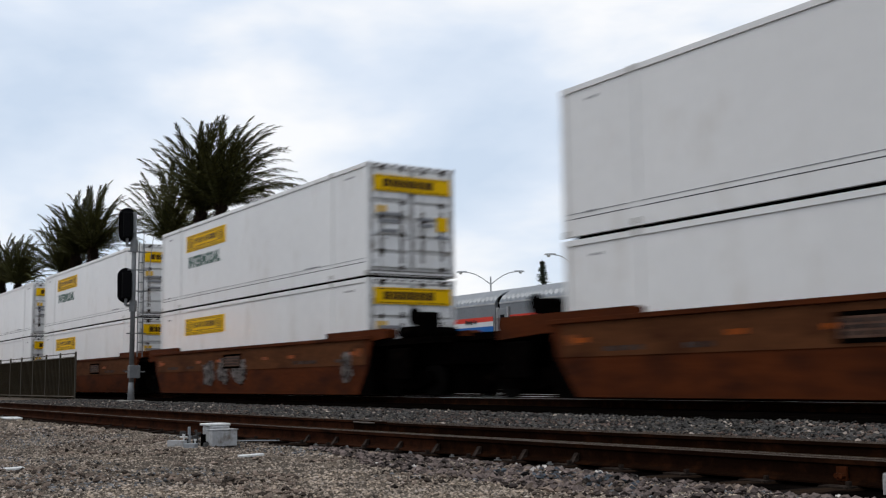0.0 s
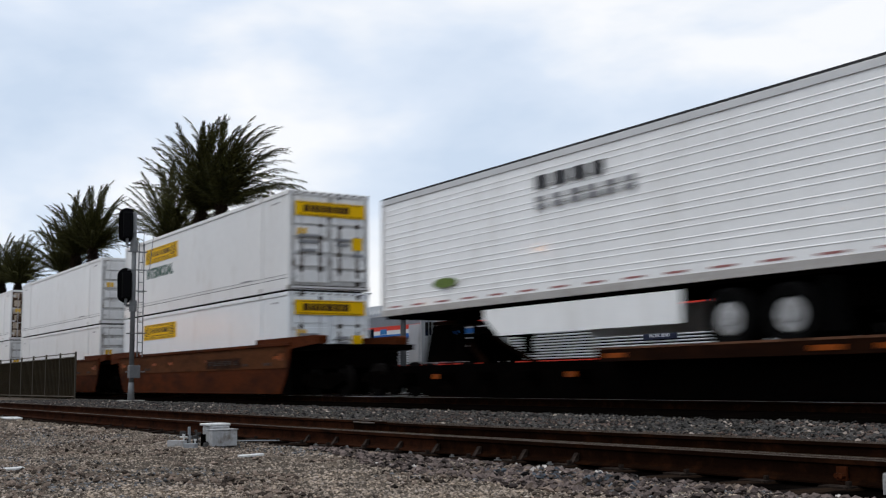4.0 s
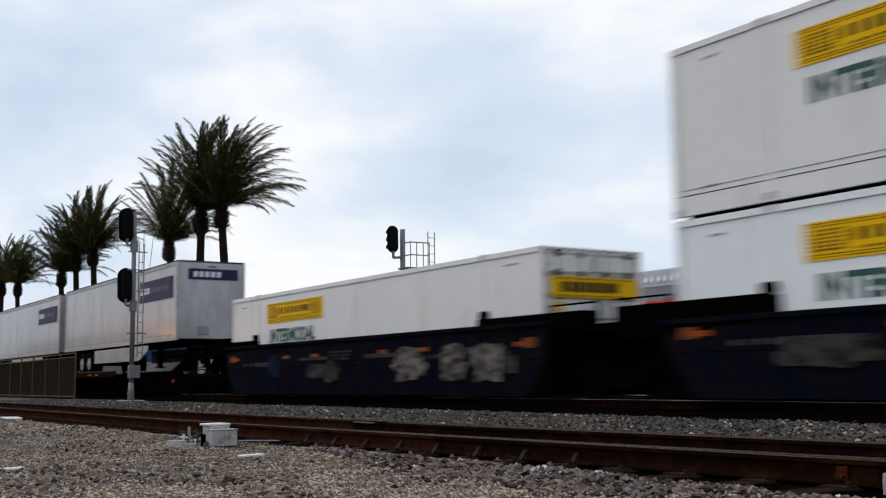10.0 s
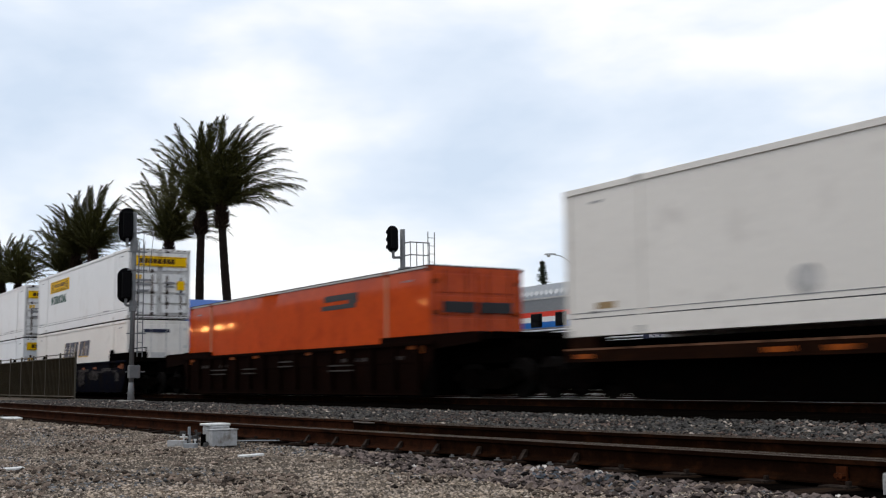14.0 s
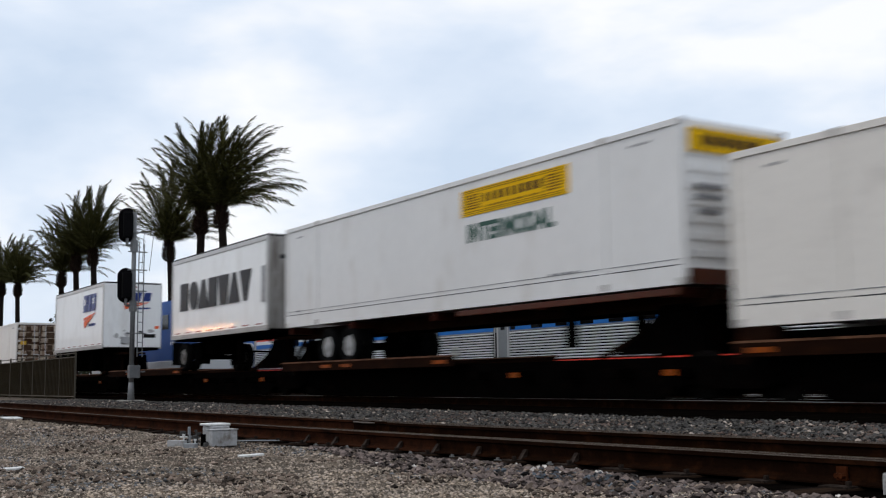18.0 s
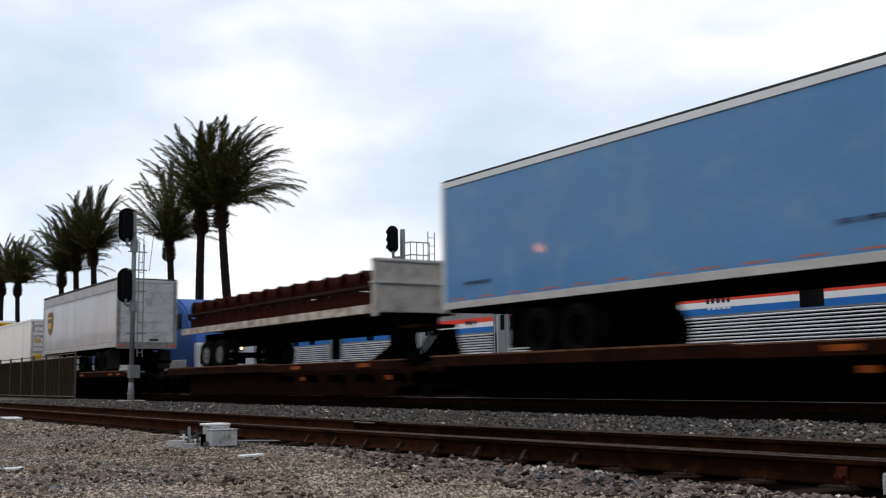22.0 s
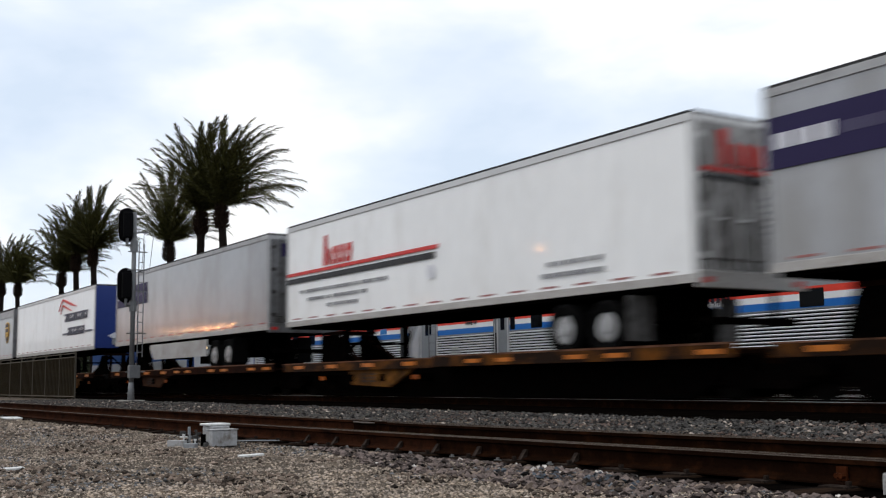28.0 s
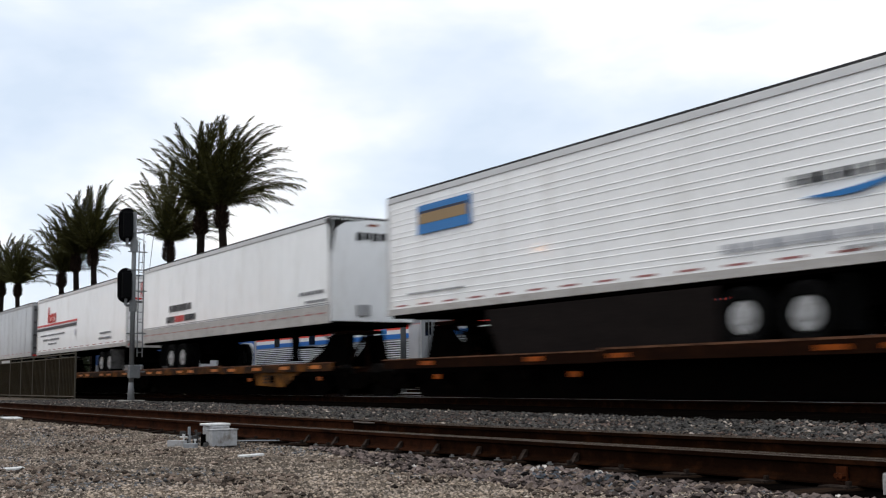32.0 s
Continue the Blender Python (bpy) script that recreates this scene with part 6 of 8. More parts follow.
def well_car(label, x, L, paint="wellbrown", pitch_l=1.7, pitch_r=1.7, ribs=False, top=1.65, seed=1, rails=False):
    """One unit of a well car; the well runs from 0 to L under its container."""
    r = root("well_car", label, "freight car", "freight cars of the train")
    p = M[paint]
    for s in (-1, 1):
        ya = s * 1.39
        bm = bmesh.new()
        prof = [(ya, top), (ya, 1.02), (ya - s * 0.012, 0.99), (ya - s * 0.03, 0.27), (ya - s * 0.22, 0.25), (ya - s * 0.22, 0.32), (ya - s * 0.13, 0.44), (ya - s * 0.09, 1.0), (ya - s * 0.07, top)]
        prism(bm, prof, "x", -0.35, L + 0.35)
        # the ends of the sill rake inwards towards the rail
        for v in bm.verts:
            cut = 0.75 * max(0.0, 1.25 - v.co.z)
            v.co.x += cut if v.co.x < L / 2 else -cut
        sill = part("side_sill", bm, p, r)
        if paint == "wellbrown":
            slab("upper_band", M["wellpale"], sill, 0.0, L, min(ya, ya + s * 0.004), max(ya, ya + s * 0.004), 1.0, top - 0.03, label="paler upper band of the sill")
        # Added near-black plates darken the gap and hide lit ground behind it.
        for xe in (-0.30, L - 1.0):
            slab("gap_filler", M["under"], sill, xe, xe + 1.30, s * 1.335 - 0.012, s * 1.335 + 0.012, 0.26, 1.45, label="near-black plate added to darken the gap behind the raked sill")
        for xe in (0.12, L - 0.5):
            slab("end_reflector", M["clampglow"], sill, xe, xe + 0.38, min(ya, ya + s * 0.011), max(ya, ya + s * 0.011), 1.22, 1.42)
        bm = bmesh.new()
        box(bm, -0.35, L + 0.35, ya - 0.06, ya + 0.06, top - 0.02, top + 0.07, bevel=0.01)
        part("top_chord", bm, p, sill)
        for xa, xb in ((max(-pitch_l + 0.35, -2.1), 2.15), (L - 2.15, L + min(pitch_r - 0.35, 1.1 if pitch_r > 3 else 2.1))):
            bm = bmesh.new()
            prism(bm, [(xa, top - 0.25), (xb, top - 0.02), (xb, 1.82 if rails else top + 0.17), (xb - 0.12, 1.86 if rails else top + 0.21), (xa, 1.86 if rails else top + 0.21)], "y", min(ya, ya - s * 0.3), max(ya, ya - s * 0.3) - (0.004 if s < 0 else 0))
            part("end_shelf", bm, M["under"] if rails else p, sill)
            if rails:
                xi = xb - 0.32 if xb < L / 2 else xa + 0.02
                slab("locking_post", M["under"], sill, xi, xi + 0.30, min(ya, ya - s * 0.12), max(ya, ya - s * 0.12), 1.85, 2.03, bevel=0.05)
        if ribs:
            for k in range(15):
                xk = 0.3 + (L - 0.6) * k / 14
                slab("side_rib", p, sill, xk - 0.06, xk + 0.06, min(ya, ya + s * 0.09), max(ya, ya + s * 0.09), 0.4, top - 0.02)
        for k in (0, 2, 3, 5, 6, 8):
            xk = 0.6 + (L - 1.2) * k / 8
            slab("reflector", M["reflector"], sill, xk - 0.20, xk + 0.20, min(ya, ya + s * 0.012), max(ya, ya + s * (0.10 if ribs else 0.012)), 1.26 + (0.06 if ribs else 0.0), 1.35 + (0.06 if ribs else 0.0))
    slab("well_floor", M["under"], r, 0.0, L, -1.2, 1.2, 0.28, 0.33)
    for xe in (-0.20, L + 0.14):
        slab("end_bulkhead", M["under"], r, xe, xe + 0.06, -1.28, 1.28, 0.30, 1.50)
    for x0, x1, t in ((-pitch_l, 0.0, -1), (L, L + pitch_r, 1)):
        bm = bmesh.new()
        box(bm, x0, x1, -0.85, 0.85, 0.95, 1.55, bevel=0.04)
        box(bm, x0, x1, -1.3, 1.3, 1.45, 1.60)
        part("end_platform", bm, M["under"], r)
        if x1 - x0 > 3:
            # Added box that keeps lit ground from showing under the platform.
            slab("leak_block", M["under"], r, x0 + 0.1, x1 - 0.1, -0.5, 0.5, 0.30, 0.95, bevel=0.05)
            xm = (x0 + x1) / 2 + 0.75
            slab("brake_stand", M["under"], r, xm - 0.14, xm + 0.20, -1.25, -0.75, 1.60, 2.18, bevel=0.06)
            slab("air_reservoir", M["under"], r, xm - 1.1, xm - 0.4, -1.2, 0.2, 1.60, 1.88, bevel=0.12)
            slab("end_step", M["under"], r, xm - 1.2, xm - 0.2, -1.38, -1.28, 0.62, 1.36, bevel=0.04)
            bm = bmesh.new()
            rod(bm, (xm - 0.1, -1.30, 2.08), (xm - 0.1, -1.24, 2.08), 0.20, 16)
            part("brake_wheel", bm, M["under"], r)
        if rails:
            for yy in (-1.25, 1.25):
                for xk in (x0 + 0.2, x1 - 0.2):
                    bm = bmesh.new()
                    rod(bm, (xk, yy, 1.6), (xk, yy, 2.0), 0.025, 6)
                    part("stanchion", bm, M["under"], r)
            bm = bmesh.new()
            rod(bm, (x0 + 0.2, -1.25, 2.0), (x1 - 0.2, -1.25, 2.0), 0.02, 6)
            part("grab_rail", bm, M["under"], r)
    rng = random.Random(seed)
    a = L * rng.uniform(0.35, 0.6)
    wide = {5: 2.0, 4: 2.0, 6: 3.0}.get(seed, 1.5)
    a += {5: -0.6, 4: -0.4, 6: 1.0}.get(seed, 0.0)
    b = slab("notice_board", p if rails or ribs else M["rustpanel"] if seed == 6 else M["under"], r, a, a + wide, -1.405, -1.39, 1.05, 1.50 if seed != 6 else 1.36)
    if seed != 6 and not rails and not ribs:
        slab("notice_sheet", M["notice"], b, a + 0.09, a + wide - 0.09, -1.409, -1.40, 1.12, 1.43, label="weathered dull notice sheet")
    if not ribs:
        bars("notice_writing", M["sprayed"], b, a + 0.14, a + wide - 0.14, 1.14, 1.41 if seed != 6 else 1.30, 6, 3, y=-1.413, seed=seed)
    else:
        for xk, w, z in ((2.6, 1.3, 0.86), (5.3, 1.0, 0.86), (8.0, 0.9, 1.02), (11.2, 1.3, 0.86)):
            for dz in (0.0, 0.13):
                mark("side_writing", M["dustwrite"], r, xk, xk + w, z + dz, z + dz + 0.035, y=-1.485)
    for xk, w in ((1.2, 1.1), (3.2, 0.7), (L - 4.2, 1.5), (L - 1.6, 0.6)):
        bars("side_writing", M["sprayed"], r, xk, xk + w, 1.06, 1.2, 4, 1, y=-1.396, seed=seed + 2)
    if rails:
        for xk, w, z, h, n in ((2.2, 1.5, 1.02, 0.20, 5), (5.2, 3.2, 1.16, 0.12, 14), (9.0, 1.9, 1.14, 0.15, 7), (6.0, 1.2, 0.80, 0.10, 4), (L - 3.2, 1.4, 1.10, 0.22, 5), (L - 1.2, 0.5, 0.62, 0.55, 2)):
            bars("side_writing", M["dustwrite"], r, xk, xk + w, z, z + h, n, 1, y=-1.400, seed=seed + n)
    if rails or seed == 3:
        # faded sprayed paint on the dirty sides, as plain rounded blots
        spots = [(11.2, 0.95, 0.75, 0.42), (13.0, 0.98, 0.55, 0.45), (14.4, 0.96, 0.60, 0.45)] if seed == 7 else [(5.3, 0.95, 0.55, 0.42), (6.6, 0.98, 0.5, 0.42), (7.9, 0.95, 0.6, 0.40), (15.2, 1.0, 0.28, 0.40)] if seed == 3 else []
        spots += [(rng.uniform(1.5, L - 1.5), rng.uniform(0.85, 1.2), rng.uniform(0.4, 1.0), rng.uniform(0.2, 0.42)) for k in range((6 if rails else 4) - len(spots))]
        for k, (cx, cz, w, h) in enumerate(spots):
            bm = bmesh.new()
            n = 14
            pts = []
            for i in range(n):
                q = rng.uniform(0.72, 1.12)
                ca, sa = math.cos(2 * PI * i / n), math.sin(2 * PI * i / n)
                pts.append((cx + w * q * math.copysign(abs(ca) ** 0.65, ca), min(1.6, max(0.45, cz + h * q * math.copysign(abs(sa) ** 0.6, sa)))))
            prism(bm, pts, "y", -1.398 - 0.0015 * k, -1.33)
            part("sprayed_patch", bm, M["sprayedpale" if seed == 3 or (seed == 7 and k < 3) else "sprayed" if k % 3 else "sprayedblue"], r, "faded sprayed paint")
    return r


def spine_car(label, L, wheels_left, edge="spine", paint="spine", dense=False, web="under", full=False):
    """One unit of a spine car, from 0 to L, with a wheel deck at one end and a hitch stand at the other."""
    r = root("spine_car", label, "freight car", "freight cars of the train")
    p = M[paint]
    bm = bmesh.new()
    prism(bm, [(0.0, 0.95), (0.0, 0.60), (2.2, 0.55), (4.0, 0.34), (L - 4.0, 0.34), (L - 2.2, 0.55), (L, 0.60), (L, 0.95)], "y", -0.35, 0.35)
    part("centre_sill", bm, p, r)
    # Webs deepened to close off the lit ground under the car.
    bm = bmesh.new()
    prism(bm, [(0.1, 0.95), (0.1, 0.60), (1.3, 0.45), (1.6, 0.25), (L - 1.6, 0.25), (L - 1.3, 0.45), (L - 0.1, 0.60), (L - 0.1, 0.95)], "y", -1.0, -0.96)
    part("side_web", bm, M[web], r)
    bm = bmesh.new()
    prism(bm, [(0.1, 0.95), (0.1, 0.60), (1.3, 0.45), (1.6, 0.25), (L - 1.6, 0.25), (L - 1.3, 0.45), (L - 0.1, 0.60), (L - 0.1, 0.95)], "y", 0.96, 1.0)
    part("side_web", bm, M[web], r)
    a, b = (0.3, 9.2) if wheels_left else (L - 9.2, L - 0.3)
    for s in (-1, 1):
        y0, y1 = (-1.42, -0.45) if s < 0 else (0.45, 1.42)
        dk = slab("wheel_deck", p, r, a, b, y0, y1, 0.97, 1.02)
        ye = -1.42 if s < 0 else 1.42
        slab("deck_edge", M[edge], dk, a, b, ye - 0.03, ye + 0.03, 0.90, 1.13, bevel=0.008)
        slab("deck_lip", M["decklip"], dk, a, b, ye - 0.034, ye + 0.034, 1.115, 1.15)
        n = 8
        for k in range(n):
            if edge == "spinered" and not dense:
                continue
            if (not dense and (k * 7 + int(L * 10)) % 5 in (0, 1, 3)) or (dense and (k + int(L * 10)) % 3 == 0):
                continue
            xk = a + 0.5 + (b - a - 1.0) * k / (n - 1)
            slab("reflector", M["amber" if dense else "reflector"], dk, xk - 0.26, xk + 0.26, ye + s * 0.03 - 0.006, ye + s * 0.03 + 0.006, 0.965, 1.045)
    other = (b, L - 0.3) if wheels_left else (0.3, a)
    if full:
        for s in (-1, 1):
            ye = s * 1.42
            sl = slab("side_sill", M[edge], r, other[0] + 0.004, other[1] - 0.004, ye - 0.03, ye + 0.03, 0.88, 1.10, bevel=0.008)
            slab("sill_lip", M["decklip"], sl, other[0] + 0.004, other[1] - 0.004, ye - 0.033, ye + 0.033, 1.085, 1.112)
            for k in range(4 if dense else 2):
                xk = other[0] + (other[1] - other[0]) * (k + 0.5) / (4 if dense else 2)
                slab("reflector", M["amber" if dense else "reflector"], sl, xk - 0.28, xk + 0.28, ye + s * 0.03 - 0.006, ye + s * 0.03 + 0.006, 0.95, 1.04)
    for k in range(5):
        xk = other[0] + (other[1] - other[0]) * (k + 0.5) / 5
        cb = slab("cross_arm", M["under"], r, xk - 0.12, xk + 0.12, -1.40, 1.40, 0.60, 0.78, bevel=0.02)
        if k % 3 == 1:
            slab("reflector", M["reflector"], cb, xk - 0.12, xk + 0.12, -1.412, -1.40, 0.64, 0.74)
    # hitch stand with its raised struts
    hx = L - 1.6 if wheels_left else 1.6
    d = -1 if wheels_left else 1
    bm = bmesh.new()
    for s in (-0.35, 0.35):
        rod(bm, (hx, s, 0.95), (hx + d * 0.1, s * 0.8, 1.95), 0.06, 8)
        rod(bm, (hx + d * 2.0, s * 2.0, 0.97), (hx + d * 0.1, s * 0.8, 1.90), 0.055, 8)
    box(bm, hx - 0.5, hx + 0.5, -0.55, 0.55, 1.90, 1.98)
    hs = part("hitch_stand", bm, M["spine"], r, "raised dark trailer hitch")
    for y in (-0.62, 0.58):
        bm = bmesh.new()
        prism(bm, [(hx - d * 0.7, 1.03), (hx + d * 1.7, 1.03), (hx + d * 0.8, 1.55), (hx + d * 0.45, 1.88), (hx - d * 0.4, 1.88)], "y", y, y + 0.04)
        part("hitch_gusset", bm, M["under"], hs)
    return r


def flatbed_with_pipes(x):
    r = root("flatbed_trailer", "pale flatbed trailer with a headboard, parked on the train", "semi trailer", "highway trailers on the train")
    L = 14.0
    slab("deck", M["wood"], r, 0, L, -1.25, 1.25, 2.40, 2.50, bevel=0.01)
    slab("side_rail", M["dirtycream"], r, 0, L, -HW, -HW + 0.05, 2.28, 2.50, bevel=0.01)
    slab("side_rail", M["dirtycream"], r, 0, L, HW - 0.05, HW, 2.28, 2.50, bevel=0.01)
    slab("underframe", M["under"], r, 0.2, L + 0.3, -0.5, 0.5, 1.85, 2.30)
    slab("headboard", M["headgrey"], r, L, L + 0.08, -1.25, 1.25, 2.30, 3.60, bevel=0.03)
    for y in (-1.27, 1.15):
        slab("headboard_post", M["headgrey"], r, L - 0.02, L + 0.12, y, y + 0.12, 2.2, 3.62, bevel=0.02)
    slab("headboard_cap", M["dullrail"], r, L - 0.03, L + 0.13, -1.28, 1.28, 3.58, 3.66, bevel=0.015)
    slab("headboard_rail", M["dullrail"], r, L - 0.05, L + 0.15, -1.3, 1.3, 3.02, 3.09, bevel=0.01)
    trailer_wheels(r, 2.3, axles=(0.0, 1.22), rim="rimdark")
    for y in (-0.9, 0.9):
        slab("landing_leg", M["under"], r, 11.2, 11.4, y - 0.1, y + 0.1, 1.2, 2.3)
    for k in range(8):
        xk = 0.6 + k * 1.8
        slab("stake_pocket", M["dullrail"], r, xk - 0.08, xk + 0.08, -HW - 0.02, -HW, 2.3, 2.48)
    settle(r, x, 1.02)
    # the load: short rusty pipes lying across the deck on crates
    for k in range(13):
        xk = 0.75 + k * 1.04
        bm = bmesh.new()
        seg = 18
        rings = []
        for rr, y in ((0.27, -1.14), (0.27, -0.72), (0.22, -0.72), (0.22, -1.14)):
            rings.append([bm.verts.new((rr * math.cos(2 * PI * i / seg), y, rr * math.sin(2 * PI * i / seg))) for i in range(seg)])
        for ra, rb in zip(rings, rings[1:] + rings[:1]):
            for i in range(seg):
                bm.faces.new((ra[i], ra[(i + 1) % seg], rb[(i + 1) % seg], rb[i]))
        for yy in (-0.74,):
            rod(bm, (0, yy - 0.03, 0), (0, yy + 0.03, 0), 0.30, 18)
        ob = part("pipe_section", bm, M["rust"])
        tagged(ob, "short flanged rust-brown pipe section lying on the flatbed", "pipe", "pipe sections on the flatbed")
        MOVERS.append((ob, x + xk, 3.15))
    for k in range(13):
        xk = 0.75 + k * 1.04
        ob = slab("timber_crate", M["rust"], None, -0.515, 0.515, -1.04, 0.50, 0.0, 0.36 + 0.03 * (k % 3), bevel=0.03)
        for dx in (-0.40, 0.0, 0.32):
            slab("crate_batten", M["rust"], ob, dx - 0.04, dx + 0.04, -1.085, -1.035, 0.02, 0.34, bevel=0.01)
        slab("lashing_bar", M["rustdark"], ob, -0.52, 0.52, -1.20, -1.15, 0.44, 0.51, bevel=0.015, label="dark rusty lashing bar")
        for dx in (-0.46, 0.44):
            slab("bar_post", M["rustdark"], ob, dx, dx + 0.04, -1.19, -1.05, 0.30, 0.52)
        tagged(ob, "dark rusty packing crate with a lashing bar beside a pipe section", "crate", "packing on the flatbed")
        MOVERS.append((ob, x + xk, 2.50))


def build_train():
    # ---- first brown well set and its stacks
    def stack(x, low, high, car_label, paint, seed, pl, pr, rails=False, dark=None):
        settle(well_car(car_label, x, 16.15, paint, pl, pr, seed=seed, rails=rails, top=1.49 if rails else 1.65), x, 0.28)
        low_r = container("container", low[0], x, 16.15, 0.33, 3.19, low[1], end=low[2], ribs=1 if low[1] == "cream" else 6)
        high_r = container("container", high[0], x, 16.15, 3.255, 6.14, high[1], end=high[2], door="rustdoor" if "rust" in high[0] else None)
        for rr, z0, spec in ((low_r, 0.33, low), (high_r, 3.255, high)):
            if spec[3]:
                yellow_sign(rr, 2.64, z0 + 1.93, second=spec[4])
                yellow_end(rr, 16.15, z0 + (2.15 if z0 > 1 else 2.2))
            settle(rr, x, z0)
        # twist-lock cones that carry the upper box
        for xa in (1.98, 14.06):
            for y in (-HW + 0.04, HW - 0.14):
                slab("twist_lock", M["under"], high_r, xa, xa + 0.14, y, y + 0.10, -0.066, 0.002)
        slab("floor_beam", M["under"], high_r, 0.2, 15.95, -HW + 0.12, HW - 0.12, -0.06, 0.03)
        return low_r, high_r

    plain = "plain white fifty-three foot container with faint markings"
    signed = "white container with a yellow sign panel and green lettering"
    brown = "brown painted well car carrying a double stack"
    navy = "dark navy well car, dirty, with amber reflectors"
    stack(-78.5, (signed, "white", "doors", True, True), (signed, "white", "doors", True, True), brown, "wellbrown", 1, 1.7, 1.7)
    stack(-59.4, (signed, "white", "doors", True, False), (signed, "white", "doors", True, True), brown, "wellbrown", 2, 1.5, 1.4)
    lo, hi = stack(-40.46, (signed, "white", "doors", True, False), (signed, "white", "doors", True, True), brown, "wellbrown", 3, 1.4, 3.2)
    lo, hi = stack(-16.47, (plain, "white", "doors", False, False), ("plain white container with rust-streaked doors", "white", "doors", False, False), brown, "wellbrown", 4, 3.2, 1.5)
    stack(2.71, (plain, "white", "doors", False, False), (plain, "white", "doors", False, False), brown, "wellbrown", 5, 1.5, 1.75)
    stack(22.44, (signed, "whitecool", "doors", True, False), (signed, "white", "doors", True, True), brown, "wellbrown", 6, 1.75, 2.6)
    # ---- navy well set
    c6 = container("container", signed, 135.65, 16.15, 0.33, 3.21, "white", "doors")
    yellow_sign(c6, 2.72, 2.33)
    yellow_end(c6, 16.15, 2.2)
    settle(c6, 135.65, 0.33)
    settle(well_car(navy, 135.65, 16.15, "wellnavy", 3.0, 1.8, seed=7, rails=True), 135.65, 0.28)
    stack(155.5, (signed, "whitecool", "doors", True, True), (signed, "white", "doors", True, True), navy, "wellnavy", 8, 1.8, 1.65, rails=True)
    lo, hi = stack(175.0, ("off-white container with large slanted dark blue lettering", "cream", "doors", False, False), (signed, "white", "doors", True, True), navy, "wellnavy", 9, 1.65, 2.6, rails=True)
    # bold slanted mark on the lower box, drawn as plain shapes with a gold edge
    for i, xa in enumerate((5.8, 6.75, 7.75, 8.55, 9.35)):
        w = (0.80, 0.86, 0.45, 0.70, 0.90)[i]
        for k, (dx, mt, y) in enumerate(((-0.07, "gold", -HW + 0.012), (0.0, "navy", -HW + 0.008))):
            dz = -0.05 if k == 0 else 0.0
            bm = bmesh.new()
            prism(bm, [(xa + dx, 1.56 + dz), (xa + w * 0.90 + dx, 1.56 + dz), (xa + w * 0.90 + 0.26 + dx, 2.24 + dz), (xa + 0.26 + dx, 2.24 + dz)], "y", y, -HW + 0.028)
            part("slanted_mark", bm, M[mt], lo)
        if i != 2:
            bm = bmesh.new()
            c = xa + w * (0.34, 0.5, 0, 0.62, 0.40)[i]
            z0, z1 = (1.76, 1.56, 0, 1.56, 1.56)[i], (2.06, 2.03, 0, 1.85, 2.02)[i]
            prism(bm, [(c, z0), (c + 0.11, z0), (c + 0.11 + 0.42 * (z1 - z0), z1), (c + 0.42 * (z1 - z0), z1)], "y", -HW + 0.004, -HW + 0.012)
            part("slanted_mark", bm, M["cream"], lo)
    for y0, y1, z0, z1, mt in ((-0.62, 0.45, 2.36, 2.50, "navy"), (-0.30, 0.28, 1.05, 1.55, "doorshade"), (0.62, 1.0, 1.0, 1.4, "doorshade")):
        slab("door_mark", M[mt], lo, 16.13, 16.19, y0, y1, z0, z1)
    # ---- dark ribbed well car with the orange box
    settle(well_car("weathered dark ribbed well car with amber reflectors", 198.57, 15.95, "welldark", 2.6, 2.6, ribs=True, top=1.42, seed=10), 198.57, 0.28)
    o = container("container", "bright orange container with black sign bars", 198.57, 15.95, 0.36, 3.21, "orange", "doors", ribs=5, seam=False)
    for xa, xb, za, zb in ((10.5, 12.4, 2.70, 2.86), (10.35, 12.3, 2.48, 2.60), (11.9, 12.4, 2.60, 2.70)):
        mark("sign_bar", M["black"], o, xa, xb, za, zb, y=-HW + 0.02)
    bm = bmesh.new()
    box(bm, 15.98, 16.02, -0.95, -0.1, 2.15, 2.4)
    box(bm, 15.98, 16.02, 0.05, 0.95, 2.15, 2.4)
    part("sign_bar", bm, M["black"], o)
    settle(o, 198.57, 0.36)

    # ---- spine cars
    sp = "rust-brown spine car with amber reflectors along its deck"
    units = [(44.0, False), (61.56, True), (78.98, True), (96.38, True), (113.98, True),
             (219.3, None), (237.0, True), (254.6, True), (272.1, True), (289.1, None),
             (308.0, False), (328.3, True), (346.4, True), (365.4, False), (385.2, True), (401.0, True), (420.6, False), (438.0, False), (455.6, False), (473.0, False), (490.9, True), (510.5, False)]
    PANELS = {365.4: (5.2, "rustpanel"), 385.2: (11.5, "rustpanel"), 401.0: (12.2, "yellowpanel"), 420.6: (4.5, "rustpanel"), 438.0: (4.3, "yellowpanel"), 455.6: (3.8, "yellowpanel"), 473.0: (4.3, "yellowpanel"), 490.9: (12.0, "yellowpanel")}
